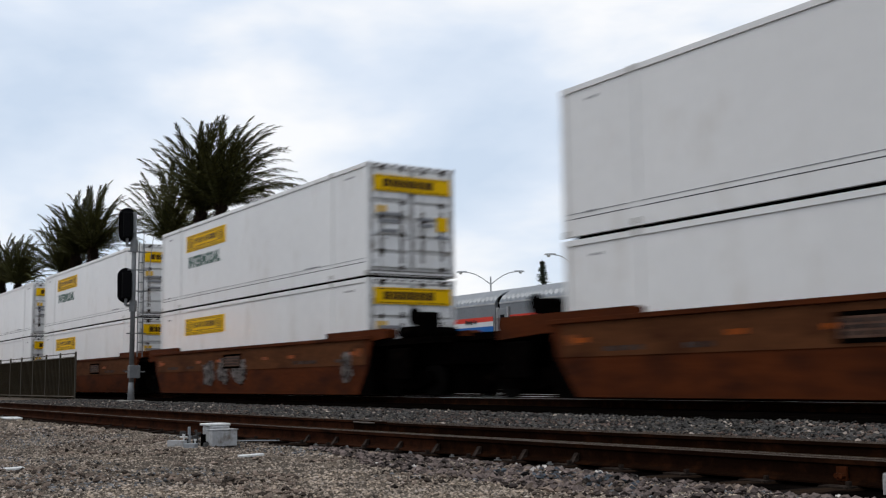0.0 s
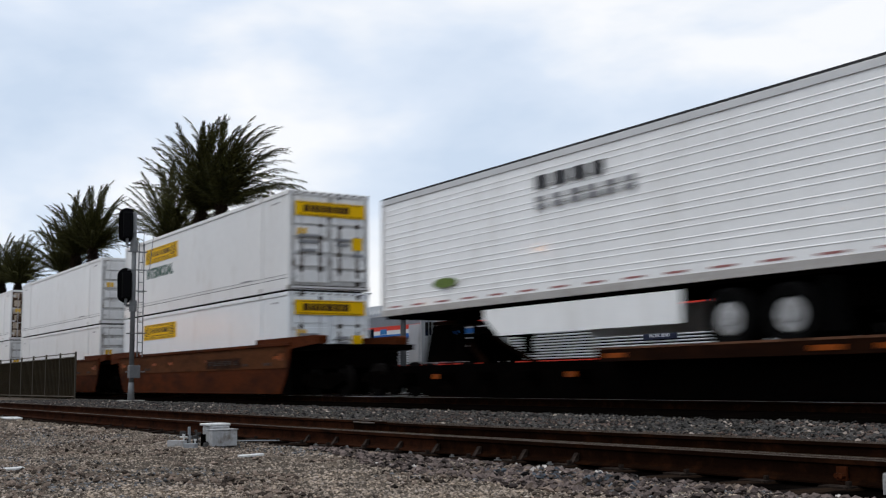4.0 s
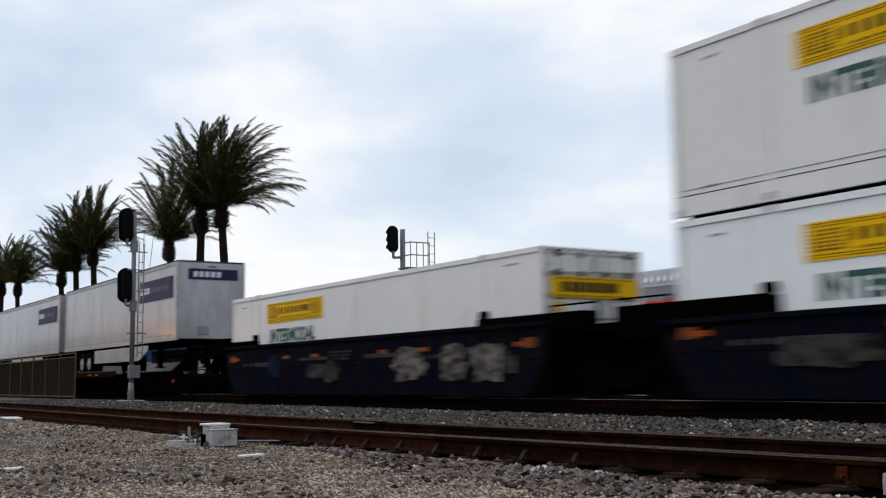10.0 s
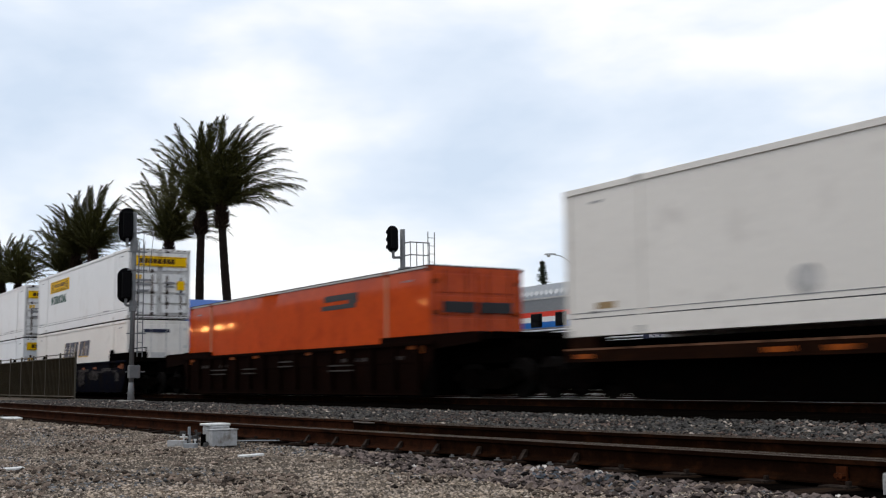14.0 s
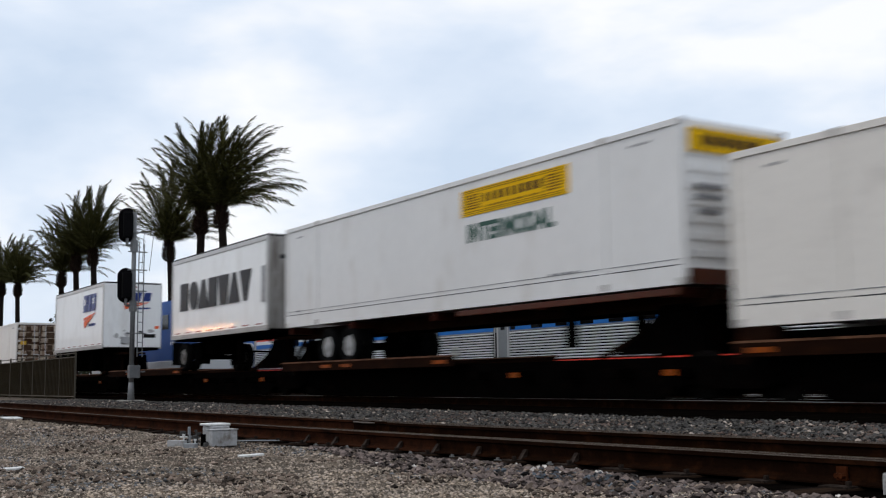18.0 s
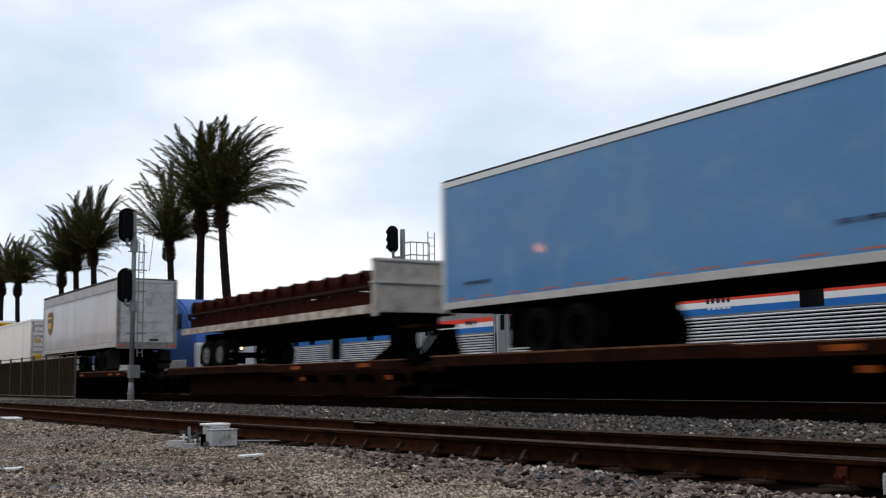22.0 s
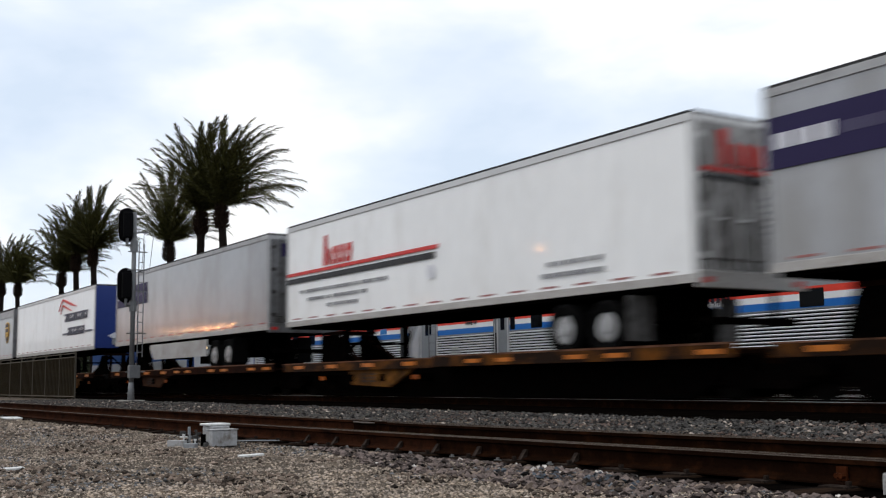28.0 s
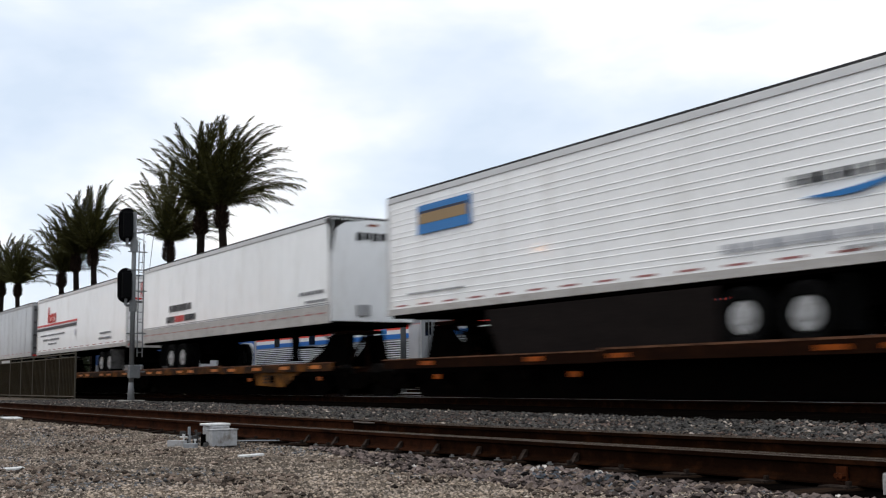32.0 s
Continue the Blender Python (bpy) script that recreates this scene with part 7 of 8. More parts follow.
    for i, (x, wl_) in enumerate(units):
        nxt = units[i + 1][0] if i + 1 < len(units) else x + 17.6
        L = min(17.45, nxt - x - 0.15)
        worn = 430 < x < 505
        car = spine_car("worn yellow and rust-brown spine car with amber reflectors" if worn else sp, L, wl_ is not False, "spineyellow" if worn else "spinered" if 325 < x < 430 else "spine", dense=360 < x < 505, web="spine" if 325 < x < 345 else "under", full=x > 325)
        if x in PANELS:
            pa, tone = PANELS[x]
            bm = bmesh.new()
            prism(bm, [(pa, 0.52), (pa + 1.9, 0.46), (pa + 3.0, 0.88), (pa - 0.2, 0.88)], "y", -1.36, -1.30)
            panel = part("side_panel", bm, M[tone], car, "dirty yellow sloping side panel" if tone == "yellowpanel" else "rust-brown sloping side panel")
            bars("panel_writing", M["sprayed"], panel, pa + 0.5, pa + 1.3, 0.56, 0.82, 2, 3, y=-1.37, seed=4)
        if wl_ is None:
            # pedestals that carry a container above the deck
            for xa in (0.25, 7.6, L - 0.95):
                for y in (-1.30, 0.95):
                    slab("pedestal", M["spine"], car, xa, xa + 0.7, y, y + 0.35, 1.02, 1.365, bevel=0.02)
            slab("deck_beam", M["under"], car, 0.3, L - 0.3, -0.9, 0.9, 1.02, 1.30)
        settle(car, x, 0.34)

    T = {}
    T[1] = trailer("reefer_trailer", "white ribbed refrigerated trailer with small green sign", 44.0, 15.7, wheels=11.2, rear_right=True, ribs=18, nose=None, skirt=(4.4, 10.2, "whitetr"))
    T[2] = trailer("box_trailer", "plain white box trailer with red reflective tape", 61.56, 16.4, wheels=4.05, panels=10)
    T[3] = trailer("reefer_trailer", "white ribbed refrigerated trailer with dark writing and a blue panel", 78.98, 16.25, wheels=3.05, ribs=18, skirt=(5.0, 16.0, "darkskirt"))
    T[4] = trailer("box_trailer", "grey box trailer with a dark purple panel", 96.38, 16.45, "greyalu", nose="greyalu", wheels=2.95, skirt=(5.4, 12.9, "skirtgrey"))
    T[5] = trailer("box_trailer", "grey box trailer with a dark purple panel", 113.98, 16.3, "greyalu", nose="greyalu", wheels=3.1, skirt=(5.4, 12.9, "skirtgrey"))
    T[8] = trailer("short_trailer", "short white trailer with blue and orange sign", 244.52, 8.65, wheels=1.4, axles=(0.0,), rim="tyre", nose="whitetr")
    T[9] = trailer("short_trailer", "short white trailer with bold black lettering", 262.25, 8.7, wheels=1.2, axles=(0.0,), rim="rimdark", nose="nosegrime")
    T[12] = trailer("box_trailer", "grey box trailer with a small gold shield", 308.15, 13.3, "greyalu", wheels=10.3, rear_right=True, rim="under", top_h=0.45, rollup=True, flap="flapgrey")
    T[14] = trailer("box_trailer", "light blue box trailer with grey corner posts", 346.91, 15.9, "blue", wheels=3.4, nose="blue", rim="under")
    T[15] = trailer("box_trailer", "white box trailer with red and black stripes", 365.82, 16.2, wheels=12.2, rear_right=True, flap="flaplight")
    T[16] = trailer("box_trailer", "grey box trailer with a small gold shield", 386.41, 13.75, "greyalu", wheels=2.4, rim="under", top_h=0.45)
    T[17] = trailer("box_trailer", "white box trailer with a red swoosh and dark lettering, blue nose", 401.31, 16.3, wheels=2.45, nose="deepblue", panels=12)
    T[18] = trailer("box_trailer", "grey box trailer with a dark purple panel and pale skirt", 420.94, 15.85, "greyalu", wheels=11.3, rear_right=True, skirt=(4.6, 10.7, "skirtgrey"))
    T[19] = trailer("box_trailer", "white box trailer with red and black stripes", 438.11, 16.2, wheels=12.6, rear_right=True, flap="flaplight", door="grimedoor")
    T[20] = trailer("box_trailer", "grey box trailer with a dark purple panel and pale skirt", 455.81, 16.0, "greyalu", wheels=11.45, rear_right=True, skirt=(4.4, 10.6, "skirtgrey"), panels=14)
    T[21] = trailer("box_trailer", "white box trailer with red and black stripes", 473.12, 16.1, wheels=12.3, rear_right=True, flap="flaplight")
    T[22] = trailer("box_trailer", "white box trailer with a deep pale lower rail and grey writing", 491.24, 16.4, wheels=3.4, rail_h=0.48, panels=12, nose="whitetr")
    T[23] = trailer("reefer_trailer", "white ribbed refrigerated trailer with a blue panel", 510.74, 16.15, wheels=11.2, rear_right=True, ribs=18, skirt=(4.2, 10.72, "darkskirt"))

    def purple_marks(r, x, end_x):
        p = mark("purple_panel", M["purple"], r, x, x + 3.9, 3.72, 4.52)
        bars("pale_lettering", M["pale"], p, x + 0.15, x + 1.35, 3.95, 4.32, 3, 1, y=-1.31, seed=6)
        bars("dim_lettering", M["dimletter"], p, x + 1.4, x + 3.5, 4.0, 4.26, 6, 1, y=-1.31, seed=7)
        e = slab("purple_panel", M["purple"], r, end_x + 0.05, end_x + 0.075, -0.9, 1.0, 4.35, 4.75)
        for k in range(5):
            slab("pale_mark", M["pale"], e, end_x + 0.07, end_x + 0.08, -0.7 + 0.22 * k, -0.55 + 0.22 * k, 4.45, 4.65)
    purple_marks(T[4], 11.95, 16.42)
    purple_marks(T[5], 11.85, 16.27)
    purple_marks(T[18], 0.2, 15.84)
    purple_marks(T[20], 0.05, 15.99)

    def striped(r, L):
        mark("red_line", M["red"], r, 0.06, 8.2, 3.57, 3.66)
        mark("black_line", M["black"], r, 0.06, 8.05, 3.36, 3.50)
        for xa, w, h in ((2.38, 0.20, 0.80), (2.66, 0.14, 0.42), (2.90, 0.30, 0.46), (3.28, 0.30, 0.46), (3.66, 0.34, 0.46)):
            bm = bmesh.new()
            prism(bm, [(xa, 3.71), (xa + w * 0.8, 3.70), (xa + w * 1.1, 3.74 + h * 0.5), (xa + w, 3.72 + h), (xa + w * 0.3, 3.70 + h), (xa + w * 0.1, 3.72 + h * 0.4)], "y", -1.306, -1.286)
            part("red_stroke", bm, M["red"], r, "bold red script stroke")
            if w > 0.25:
                mark("stroke_gap", M["whitetr"], r, xa + w * 0.35, xa + w * 0.65, 3.82, 3.98, y=-1.309)
        for xa, xb, z, n, sd in ((0.9, 6.0, 3.03, 14, 1), (1.4, 4.9, 2.80, 9, 2), (2.6, 4.4, 2.58, 5, 3), (12.2, 13.9, 2.74, 6, 4), (12.0, 13.9, 2.52, 6, 5)):
            bars("small_writing", M["greytext"], r, xa, xb, z, z + 0.13, n, 1, seed=sd)
        e = slab("red_line", M["red"], r, L + 0.03, L + 0.062, -1.15, 1.15, 4.02, 4.10)
        slab("black_line", M["black"], r, L + 0.03, L + 0.062, -1.15, 1.15, 3.88, 3.97)
        for y, w, h in ((-0.75, 0.2, 0.62), (-0.42, 0.14, 0.40), (-0.18, 0.26, 0.40), (0.16, 0.14, 0.40), (0.40, 0.28, 0.45)):
            slab("red_stroke", M["red"], r, L + 0.045, L + 0.07, y, y + w, 4.14, 4.14 + h, bevel=0.01)
        for k in range(6):
            slab("small_writing", M["greytext"], r, L + 0.045, L + 0.07, 0.25, 0.85, 3.0 + 0.12 * k, 3.05 + 0.12 * k)
        bm = bmesh.new()
        bmesh.ops.create_circle(bm, cap_ends=True, segments=16, radius=0.17, matrix=Matrix.Translation((7.9, -1.30, 3.05)) @ Euler((PI / 2, 0, 0)).to_matrix().to_4x4())
        part("round_decal", bm, M["pale"], r)
    for k in (15, 19, 21):
        striped(T[k], {15: 16.2, 19: 16.2, 21: 16.1}[k])

    def shield(r, x, z):
        bm = bmesh.new()
        pts = [(x, z + 1.15), (x + 0.5, z + 1.25), (x + 1.0, z + 1.15), (x + 1.0, z + 0.45), (x + 0.8, z + 0.15), (x + 0.5, z), (x + 0.2, z + 0.15), (x, z + 0.45)]
        prism(bm, pts, "y", -1.303, -1.283)
        s = part("gold_shield", bm, M["gold"], r)
        bm = bmesh.new()
        c = (x + 0.5, z + 0.6)
        prism(bm, [(c[0] + (p[0] - c[0]) * 0.92, c[1] + (p[1] - c[1]) * 0.94) for p in pts], "y", -1.308, -1.298)
        part("brown_shield", bm, M["brownmark"], s)
        bars("gold_bar", M["gold"], s, x + 0.14, x + 0.86, z + 0.28, z + 0.72, 3, 1, y=-1.313)
        mark("gold_bar", M["gold"], s, x + 0.1, x + 0.9, z + 0.86, z + 0.94, y=-1.312)
    shield(T[12], 1.0, 3.05)
    shield(T[16], 11.6, 3.05)

    def blue_panel(r, x):
        p = mark("blue_panel", M["midblue"], r, x, x + 2.2, 3.95, 4.62, y=-1.322)
        mark("tan_band", M["tan"], p, x + 0.05, x + 2.1, 4.18, 4.42, y=-1.327)
        mark("dark_band", M["navy"], p, x + 0.05, x + 2.1, 4.42, 4.48, y=-1.326)
    blue_panel(T[3], 12.3)
    blue_panel(T[23], 1.5)
    blue_panel(T[14], 12.1)

    def swoosh(r, x, z, s, rise, material="midblue", smile=False, thick=0.05):
        """A thin tapered arc: a leaping curve, or a smile that turns up at its far end."""
        bm = bmesh.new()
        n = 14
        ts = [i / n for i in range(n + 1)]
        a = [(x + s * t, z + (rise * t ** 2.2 if smile else rise * (1 - (1 - min(1, t / 0.28)) ** 2) - rise * 1.1 * max(0, t - 0.2))) for t in ts]
        b = [(px + (0.0 if smile else thick * 0.7 * math.sin(PI * t)), pz - thick * math.sin(PI * t) - 0.004) for (px, pz), t in zip(a, ts)]
        prism(bm, a + b[::-1], "y", -1.325, -1.29)
        part("swoosh", bm, M[material], r)
    for r, x0 in ((T[3], 1.8), (T[23], 12.3)):
        bars("dark_writing", M["black"], r, x0, x0 + 1.9, 3.36, 3.60, 7, 1, y=-1.322, seed=8)
        swoosh(r, x0 + 0.25, 3.22, 1.75, 0.16, "midblue", smile=True, thick=0.09)
    bars("dark_writing", M["greytext"], T[3], 0.3, 5.4, 2.52, 2.68, 16, 1, y=-1.322, seed=9)
    bars("dark_writing", M["greytext"], T[3], 1.4, 3.4, 2.32, 2.44, 8, 1, y=-1.322, seed=9)
    bars("dark_writing", M["silverletter"], T[23], 10.9, 15.6, 2.50, 2.72, 16, 1, y=-1.322, seed=9)
    bars("dark_writing", M["greytext"], T[23], 13.2, 14.6, 2.36, 2.44, 4, 1, y=-1.322, seed=9)
    bars("dark_writing", M["greytext"], T[23], 1.0, 3.5, 2.58, 2.64, 8, 1, y=-1.322, seed=9)
    bm = bmesh.new()
    bmesh.ops.create_circle(bm, cap_ends=True, segments=16, radius=0.5, matrix=Matrix.Translation((2.95, -1.325, 2.75)) @ Euler((PI / 2, 0, 0)).to_matrix().to_4x4() @ Matrix.Diagonal((1, 0.22, 1, 1)))
    part("green_mark", bm, M["leafgreen"], T[1])
    bars("dark_writing", M["black"], T[1], 6.3, 8.6, 4.25, 4.65, 4, 1, y=-1.322, seed=12)
    bars("dark_writing", M["greytext"], T[1], 6.3, 9.4, 3.9, 4.2, 6, 2, y=-1.322, seed=13)

    slab("post_cover", M["alu"], T[14], 15.55, 15.93, -HW - 0.006, -HW + 0.03, 2.3, 4.9, bevel=0.01, label="wide grey corner post")
    for y0, y1, z0, z1, mt in ((-1.15, -0.75, 2.62, 2.95, "galv"), (0.55, 0.98, 2.66, 2.90, "whitelid"), (0.25, 0.62, 3.72, 3.86, "pale")):
        slab("service_box", M[mt], T[14], 15.91, 16.0, y0, y1, z0, z1, bevel=0.01)
    for xa, w, z in ((0.9, 1.0, 2.62), (10.6, 1.7, 2.74), (13.2, 0.8, 2.70)):
        bars("dark_writing", M["navy"], T[14], xa, xa + w, z, z + 0.10, 4, 1, y=-1.30, seed=int(xa) + 3)
    mark("pale_patch", M["midpatch"], T[14], 12.3, 13.0, 3.15, 3.50, y=-1.292)
    # bold block marks of the short trailers, as plain shapes
    def block_letters(r, x0, x1, z0, z1, n, material, slant=0.0, y=-1.306):
        w = (x1 - x0) / n
        for i in range(n):
            xa = x0 + i * w
            bm = bmesh.new()
            prism(bm, [(xa, z0), (xa + w * 0.8, z0), (xa + w * 0.8 + slant, z1), (xa + slant, z1)], "y", y, y + 0.02)
            g = part("bold_mark", bm, M[material], r)
            if i % 3 != 1:
                bm = bmesh.new()
                h = z1 - z0
                prism(bm, [(xa + w * 0.28, z0 + h * 0.42), (xa + w * 0.52, z0 + h * 0.42), (xa + w * 0.52 + slant * 0.3, z0 + h * 0.75), (xa + w * 0.28 + slant * 0.3, z0 + h * 0.75)], "y", y - 0.004, y)
                part("bold_gap", bm, M["whitetr"], g)
    shapes = ("block", "disc", "tri", "block", "zig", "tri", "drop")
    for i, kind in enumerate(shapes):
        xa, w, za, zb = 0.95 + i * 0.93, 0.86, 3.13, 4.10
        xc, zc = xa + w / 2, (za + zb) / 2
        disc = [(xc + w * 0.50 * math.cos(2 * PI * k / 20), zc + 0.49 * math.sin(2 * PI * k / 20)) for k in range(20)]
        pts = {"block": [(xa, za), (xa + w * 0.9, za), (xa + w * 0.9, zb), (xa, zb)],
               "disc": disc, "tri": [(xa - 0.06, za), (xa + w + 0.06, za), (xc + 0.12, zb), (xc - 0.12, zb)],
               "zig": [(xa - 0.05, zb), (xa + w * 0.15, za), (xa + w * 0.85, za), (xa + w + 0.05, zb)],
               "drop": [(xa - 0.04, zb), (xc - 0.12, za), (xc + 0.12, za), (xa + w + 0.04, zb)]}[kind]
        bm = bmesh.new()
        prism(bm, pts, "y", -1.306, -1.286)
        part("bold_mark", bm, M["black"], T[9])
    mark("grey_strip", M["greyalu"], T[9], 8.25, 8.5, 3.0, 4.1)
    block_letters(T[8], 5.35, 7.5, 3.86, 4.62, 3, "deepblue", 0.12)
    for pts in ([(5.5, 3.60), (7.4, 3.76), (7.2, 3.70), (5.5, 3.48)], [(5.52, 3.44), (7.1, 3.66), (5.62, 3.14)]):
        bm = bmesh.new()
        prism(bm, pts, "y", -1.305, -1.285)
        part("orange_wedge", bm, M["redorange"], T[8])
    bars("blue_writing", M["deepblue"], T[8], 6.3, 7.4, 3.16, 3.34, 5, 1)
    for k, (pts, mt) in enumerate((([(-0.42, 4.22), (-0.10, 4.22), (0.0, 4.60), (-0.32, 4.60)], "deepblue"), ([(0.0, 4.22), (0.30, 4.22), (0.40, 4.60), (0.10, 4.60)], "deepblue"),
                                   ([(0.42, 4.22), (0.74, 4.22), (0.82, 4.60), (0.50, 4.60)], "deepblue"), ([(-0.40, 4.10), (0.72, 4.18), (0.62, 4.13), (-0.40, 4.04)], "redorange"),
                                   ([(-0.40, 4.00), (0.60, 4.11), (-0.36, 3.84)], "redorange"), ([(0.20, 3.86), (0.75, 3.88), (0.75, 3.95), (0.20, 3.93)], "deepblue"))):
        bm = bmesh.new()
        prism(bm, pts, "x", 8.66, 8.69)
        part("orange_wedge" if mt == "redorange" else "bold_mark", bm, M[mt], T[8])
    # grime, gladhand box and a scuffed plate low on the nose
    for y0, y1, z0, z1, mt in ((0.48, 1.02, 2.62, 2.78, "soot"), (0.28, 0.46, 2.84, 2.92, "soot"), (0.98, 1.18, 3.02, 3.14, "redorange")):
        slab("nose_fitting" if mt == "soot" else "grime_patch", M[mt], T[8], 8.66, 8.684, y0, y1, z0, z1, bevel=0.01)
    for y, z, w, h in ((0.80, 2.92, 0.17, 0.09), (-0.70, 2.70, 0.13, 0.12), (-0.50, 2.60, 0.09, 0.07), (-0.22, 2.76, 0.16, 0.13), (-0.36, 2.92, 0.07, 0.05), (-0.05, 2.62, 0.08, 0.06)):
        bm = bmesh.new()
        prism(bm, [(y + w * DOOR_RNG.uniform(0.6, 1.1) * math.cos(2 * PI * i / 11), z + h * DOOR_RNG.uniform(0.6, 1.1) * math.sin(2 * PI * i / 11)) for i in range(11)], "x", 8.66, 8.674)
        part("grime_patch", bm, M["doorshade"], T[8], "grey scuffed grime")
    slab("kingpin_stand", M["under"], T[8], 6.7, 7.5, -0.7, 0.7, 1.20, 2.12, bevel=0.06)
    # Near-black box added to fill the dark mass behind the wheels.
    slab("dark_filler", M["under"], T[8], 2.1, 2.8, -1.1, 1.1, 1.25, 2.05, bevel=0.06)
    # red swoosh and two rows of dark italic marks
    swoosh(T[17], 9.75, 4.16, 3.5, 0.62, "red", thick=0.13)
    swoosh(T[17], 10.1, 4.02, 2.2, 0.46, "red", thick=0.09)
    block_letters(T[17], 10.95, 15.1, 3.6, 3.98, 9, "navy", 0.1)
    block_letters(T[17], 11.5, 14.6, 2.93, 3.30, 7, "navy", 0.1)
    mark("dark_line", M["navy"], T[17], 10.6, 11.4, 2.98, 3.06)
    mark("dark_line", M["navy"], T[17], 14.7, 15.9, 2.98, 3.06)
    mark("dark_line", M["navy"], T[17], 10.8, 11.0, 3.9, 3.98)
    bm = bmesh.new()
    for y in (-0.7, 0.1):
        prism(bm, [(y, 2.75), (y + 0.3, 2.6), (y + 0.6, 2.75), (y + 0.3, 2.9)], "x", 16.31, 16.34)
    part("pale_mark", bm, M["pale"], T[17])
    bars("dark_writing", M["black"], T[22], 3.3, 5.7, 3.10, 3.46, 7, 1, seed=3)
    bars("dark_writing", M["black"], T[22], 3.0, 3.9, 2.72, 3.06, 3, 1, seed=4)
    bars("red_writing", M["red"], T[22], 3.95, 4.9, 2.72, 3.06, 3, 1, seed=5)
    bars("dark_writing", M["black"], T[22], 4.95, 6.1, 2.72, 3.06, 4, 1, seed=6)
    bars("dark_writing", M["greytext"], T[22], 14.5, 16.1, 2.95, 3.1, 7, 1, seed=7)
    bars("dark_writing", M["greytext"], T[22], 14.9, 16.2, 2.72, 2.84, 7, 1, seed=8)
    for k in range(5):
        slab("script_mark", M["black"], T[22], 16.42, 16.45, -0.5 + 0.24 * k, -0.32 + 0.24 * k, 4.4 + 0.03 * (k % 2), 4.62)
    bm = bmesh.new()
    prism(bm, [(16.12, 4.96), (16.41, 4.97), (16.41, 4.05), (16.37, 4.30), (16.32, 4.70)], "y", -1.304, -1.27)
    part("soot_stain", bm, M["soot"], T[22], "black exhaust soot along the top corner")
    bm = bmesh.new()
    prism(bm, [(-1.24, 4.95), (-0.2, 4.95), (-0.85, 4.88), (-1.12, 4.70), (-1.19, 4.3), (-1.24, 4.0)], "x", 16.40, 16.425)
    part("soot_stain", bm, M["soot"], T[22], "black exhaust soot along the top corner")
    for k, (y, w, z, h) in enumerate(((-0.9, 0.5, 4.3, 0.12), (-0.2, 0.7, 4.4, 0.10), (0.4, 0.4, 4.2, 0.16))):
        slab("script_mark", M["black"], T[9], 8.72, 8.735, y, y + w, z, z + h)
    # refrigeration unit on the nose of the ribbed trailer
    u = slab("reefer_unit", M["black"], T[3], 16.27, 16.65, -1.05, 1.05, 3.3, 4.85, bevel=0.05)
    slab("reefer_base", M["white"], u, 16.27, 16.66, -1.08, 1.08, 2.5, 3.3, bevel=0.04)
    slab("reefer_grille", M["black"], u, 16.64, 16.67, -0.8, 0.8, 3.9, 4.7)

    xs = {1: 44.0, 2: 61.56, 3: 78.98, 4: 96.38, 5: 113.98, 8: 244.52, 9: 262.25, 12: 308.15, 14: 346.91, 15: 365.82, 16: 386.41, 17: 401.31, 18: 420.94, 19: 438.11, 20: 455.81, 21: 473.12, 22: 491.24, 23: 510.74}
    for k, r in T.items():
        settle(r, xs[k], 1.02)

    # containers riding directly on spine cars, and one on a chassis
    c = container("container", "plain off-white container with rust-streaked rear doors", 219.44, 15.9, 1.37, 4.15, "cream", "doors", ribs=7, door="rustdoor")
    bm = bmesh.new()
    prism(bm, [(5.6 + 0.26 * math.cos(2 * PI * i / 18), 2.02 + 0.24 * math.sin(2 * PI * i / 18)) for i in range(18)], "y", -HW + 0.024, -HW + 0.04)
    part("round_decal", bm, M["doorshade"], c, "faded round grey decal")
    mark("small_label", M["tan"], c, 0.85, 1.35, 1.86, 1.98, y=-HW + 0.022)
    settle(c, 219.44, 1.37)
    c = container("container", "plain off-white container with ribbed rear doors", 289.27, 15.95, 1.37, 4.14, "cream", "doors", ribs=9)
    slab("warning_plate", M["yellow"], c, 15.97, 16.0, -1.1, -0.7, 2.0, 2.25)
    settle(c, 289.27, 1.37)
    c = container("container", signed, 272.25, 16.0, 2.14, 4.97, "white", "front")
    yellow_sign(c, 9.25, 4.12)
    yellow_end(c, 15.98, 4.4)
    slab("end_sill", M["chassisorange"], c, 15.99, 16.03, -1.2, 1.2, 2.15, 2.42, bevel=0.01, label="rusty orange end sill")
    settle(c, 272.25, 2.14)
    ch = root("container_chassis", "dark container chassis with white wheels under a white box", "chassis", "highway trailers on the train")
    for y in (-0.5, 0.5):
        slab("chassis_beam", M["spine"], ch, 0.1, 15.9, y - 0.08, y + 0.08, 1.82, 2.13)
    for xk in (0.3, 4.0, 8.0, 12.0, 15.6):
        slab("cross_beam", M["rust"], ch, xk - 0.1, xk + 0.1, -1.25, 1.25, 1.95, 2.135)
    slab("side_beam", M["chassisorange"], ch, 9.0, 15.8, -1.27, -1.21, 1.98, 2.10, bevel=0.01)
    trailer_wheels(ch, 2.6)
    for y in (-0.9, 0.9):
        slab("landing_leg", M["under"], ch, 12.4, 12.6, y - 0.08, y + 0.08, 1.2, 2.0)
    settle(ch, 272.25, 1.02)
    flatbed_with_pipes(329.6)

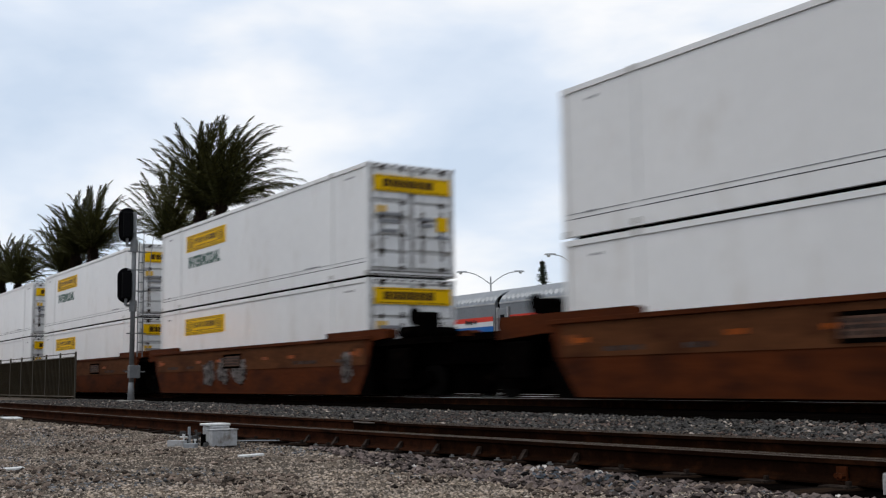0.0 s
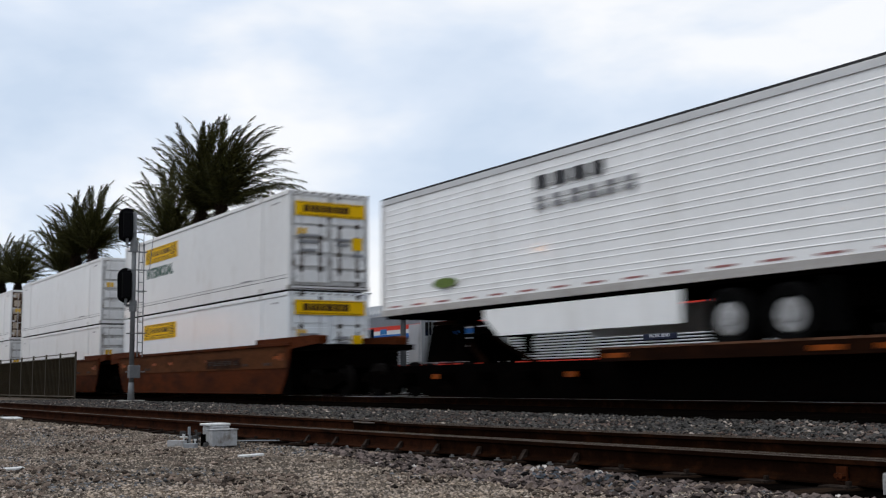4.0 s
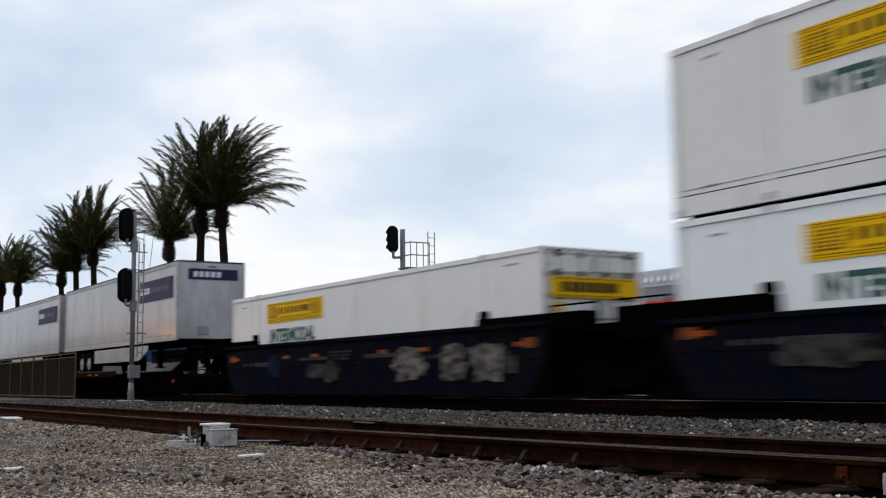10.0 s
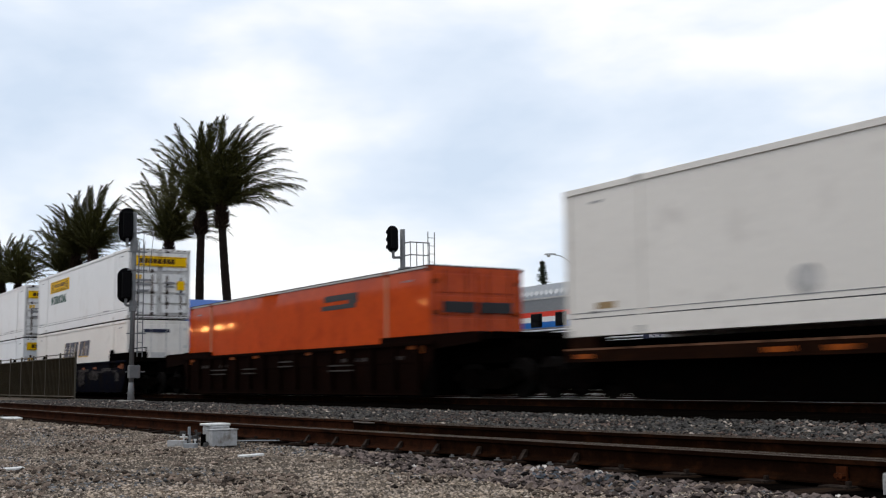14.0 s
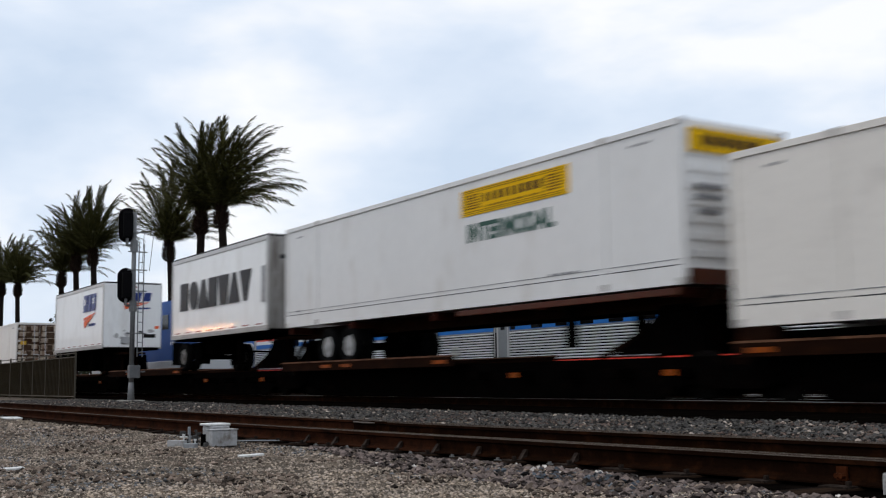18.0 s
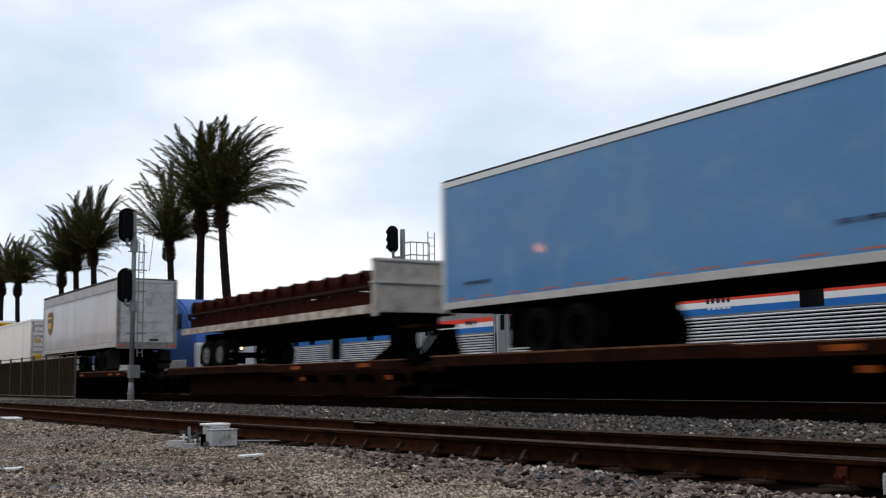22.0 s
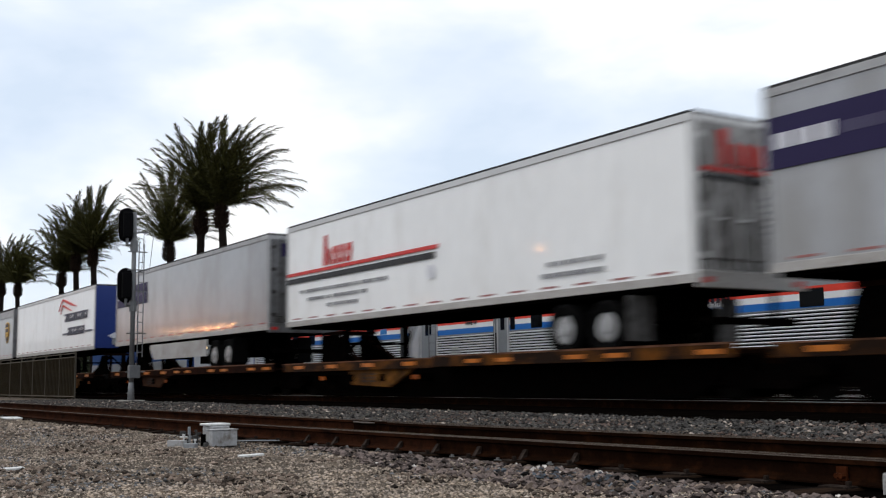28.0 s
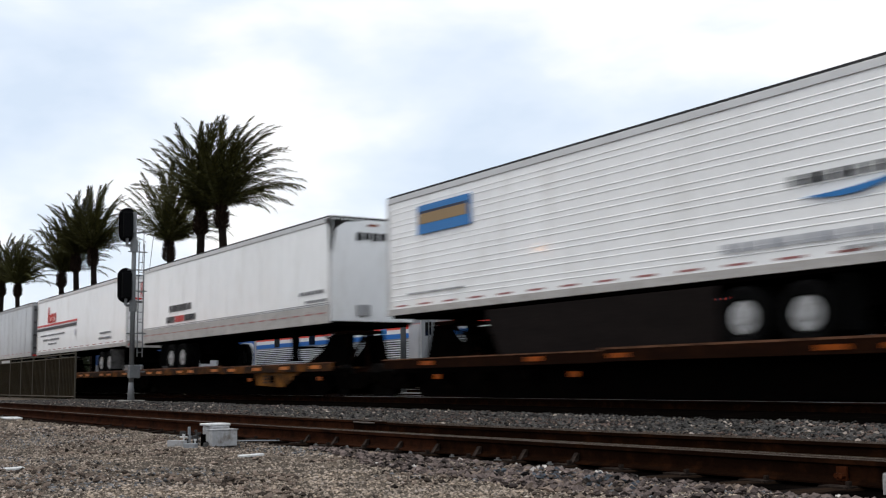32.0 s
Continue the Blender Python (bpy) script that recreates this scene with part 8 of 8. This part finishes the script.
    # trucks under the joints of the cars
    joints = [-80.2, -61.0, -42.0, -22.9, -18.1, 1.05, 20.6, 40.2, 43.8, 61.4, 78.8, 96.2, 113.8, 131.4, 133.6, 153.6, 173.3, 193.0, 196.8, 216.4, 219.2,
              236.8, 254.4, 272.0, 289.0, 306.0, 309.0, 326.6, 328.6, 346.3, 363.6, 365.6, 383.2, 385.4, 400.8, 418.4, 420.8, 437.9, 455.4, 472.8, 490.5, 508.4, 510.8, 528.0]
    first = None
    for j in joints:
        if first is None:
            first = root("wheel_truck", "dark cast-steel railway truck with steel wheels", "railway truck", "trucks under the freight cars")
            rail_truck(first, 0.0)
            t = first
        else:
            t = copy_thing(first, pose(j, TRACK_Y, 0))
        MOVERS.append((t, j, 0.0))


def motions():
    for r, x, z in MOVERS:
        walk(r, [(t, pose(x + s, TRACK_Y, z)) for t, s in TRAVEL])
    for crown, z, seed in SWAY:
        rng = random.Random(seed)
        rows = [(0.0, pose(0, 0, z))]
        t = 0.0
        while t < 30.5:
            t += rng.uniform(0.8, 1.4)
            rows.append((round(min(t, 31.0), 2), pose(0, 0, z, rng.uniform(-1.3, 1.3), rng.uniform(-1.3, 1.3), rng.uniform(-1.5, 1.5))))
        rows.append((32.0, pose(0, 0, z)))
        walk(crown, rows)


build_ground()
build_beds()
build_tracks()
build_signals()
build_fence()
build_switch_machine()
build_coaches()
build_lamps()
build_tower()
build_reflected_wall()
build_plants()
build_train()
scatter("gravel_stones", "loose brown-grey gravel beside the siding", 104000, area_front, 0.0102, M["stone"], 1)
scatter("gravel_stones", "blue-grey loose gravel in patches beside the siding", 12000, area_grey, 0.0135, M["stonegrey"], 13)
scatter("gravel_stones", "pale loose gravel beside the siding", 4500, area_front, 0.0140, M["pebble"], 11)
scatter("gravel_stones", "tan grit where the gravel is worn thin", 13000, area_sand, 0.0105, M["grit"], 24)
scatter("gravel_stones", "coarser grey-brown stones in drifts on the gravel", 6000, area_coarse, 0.0215, M["coarse"], 21, 0.4)
scatter("gravel_stones", "loose brown-grey gravel beside the siding", 12000, area_front_far, 0.022, M["stone"], 2)
scatter("ballast_stones", "grey ballast stones between the tracks", 38000, area_middle, 0.026, M["ballast"], 3)
scatter("ballast_stones", "red-brown drift of ballast stones between the tracks", 6000, area_rust, 0.026, M["rustballast"], 22)
scatter("ballast_stones", "pale ballast stones between the tracks", 1400, area_middle, 0.030, M["pebble"], 12)
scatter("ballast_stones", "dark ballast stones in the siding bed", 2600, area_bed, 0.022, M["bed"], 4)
scatter("ballast_stones", "coarse purple-grey ballast along the siding", 5200, area_verge, 0.0225, M["verge"], 15, 0.4)
scatter("ballast_stones", "slate-blue stones in a small heap by the siding", 190, area_slate, 0.021, M["slate"], 23, 0.5)
scatter("ballast_stones", "pale broken stones along the siding", 96, area_chalk, 0.022, M["chalk"], 16, 0.6)
scatter("gravel_stones", "stray gravel spilled onto the tie ends", 500, area_trench, 0.013, M["stone"], 14)
motions()
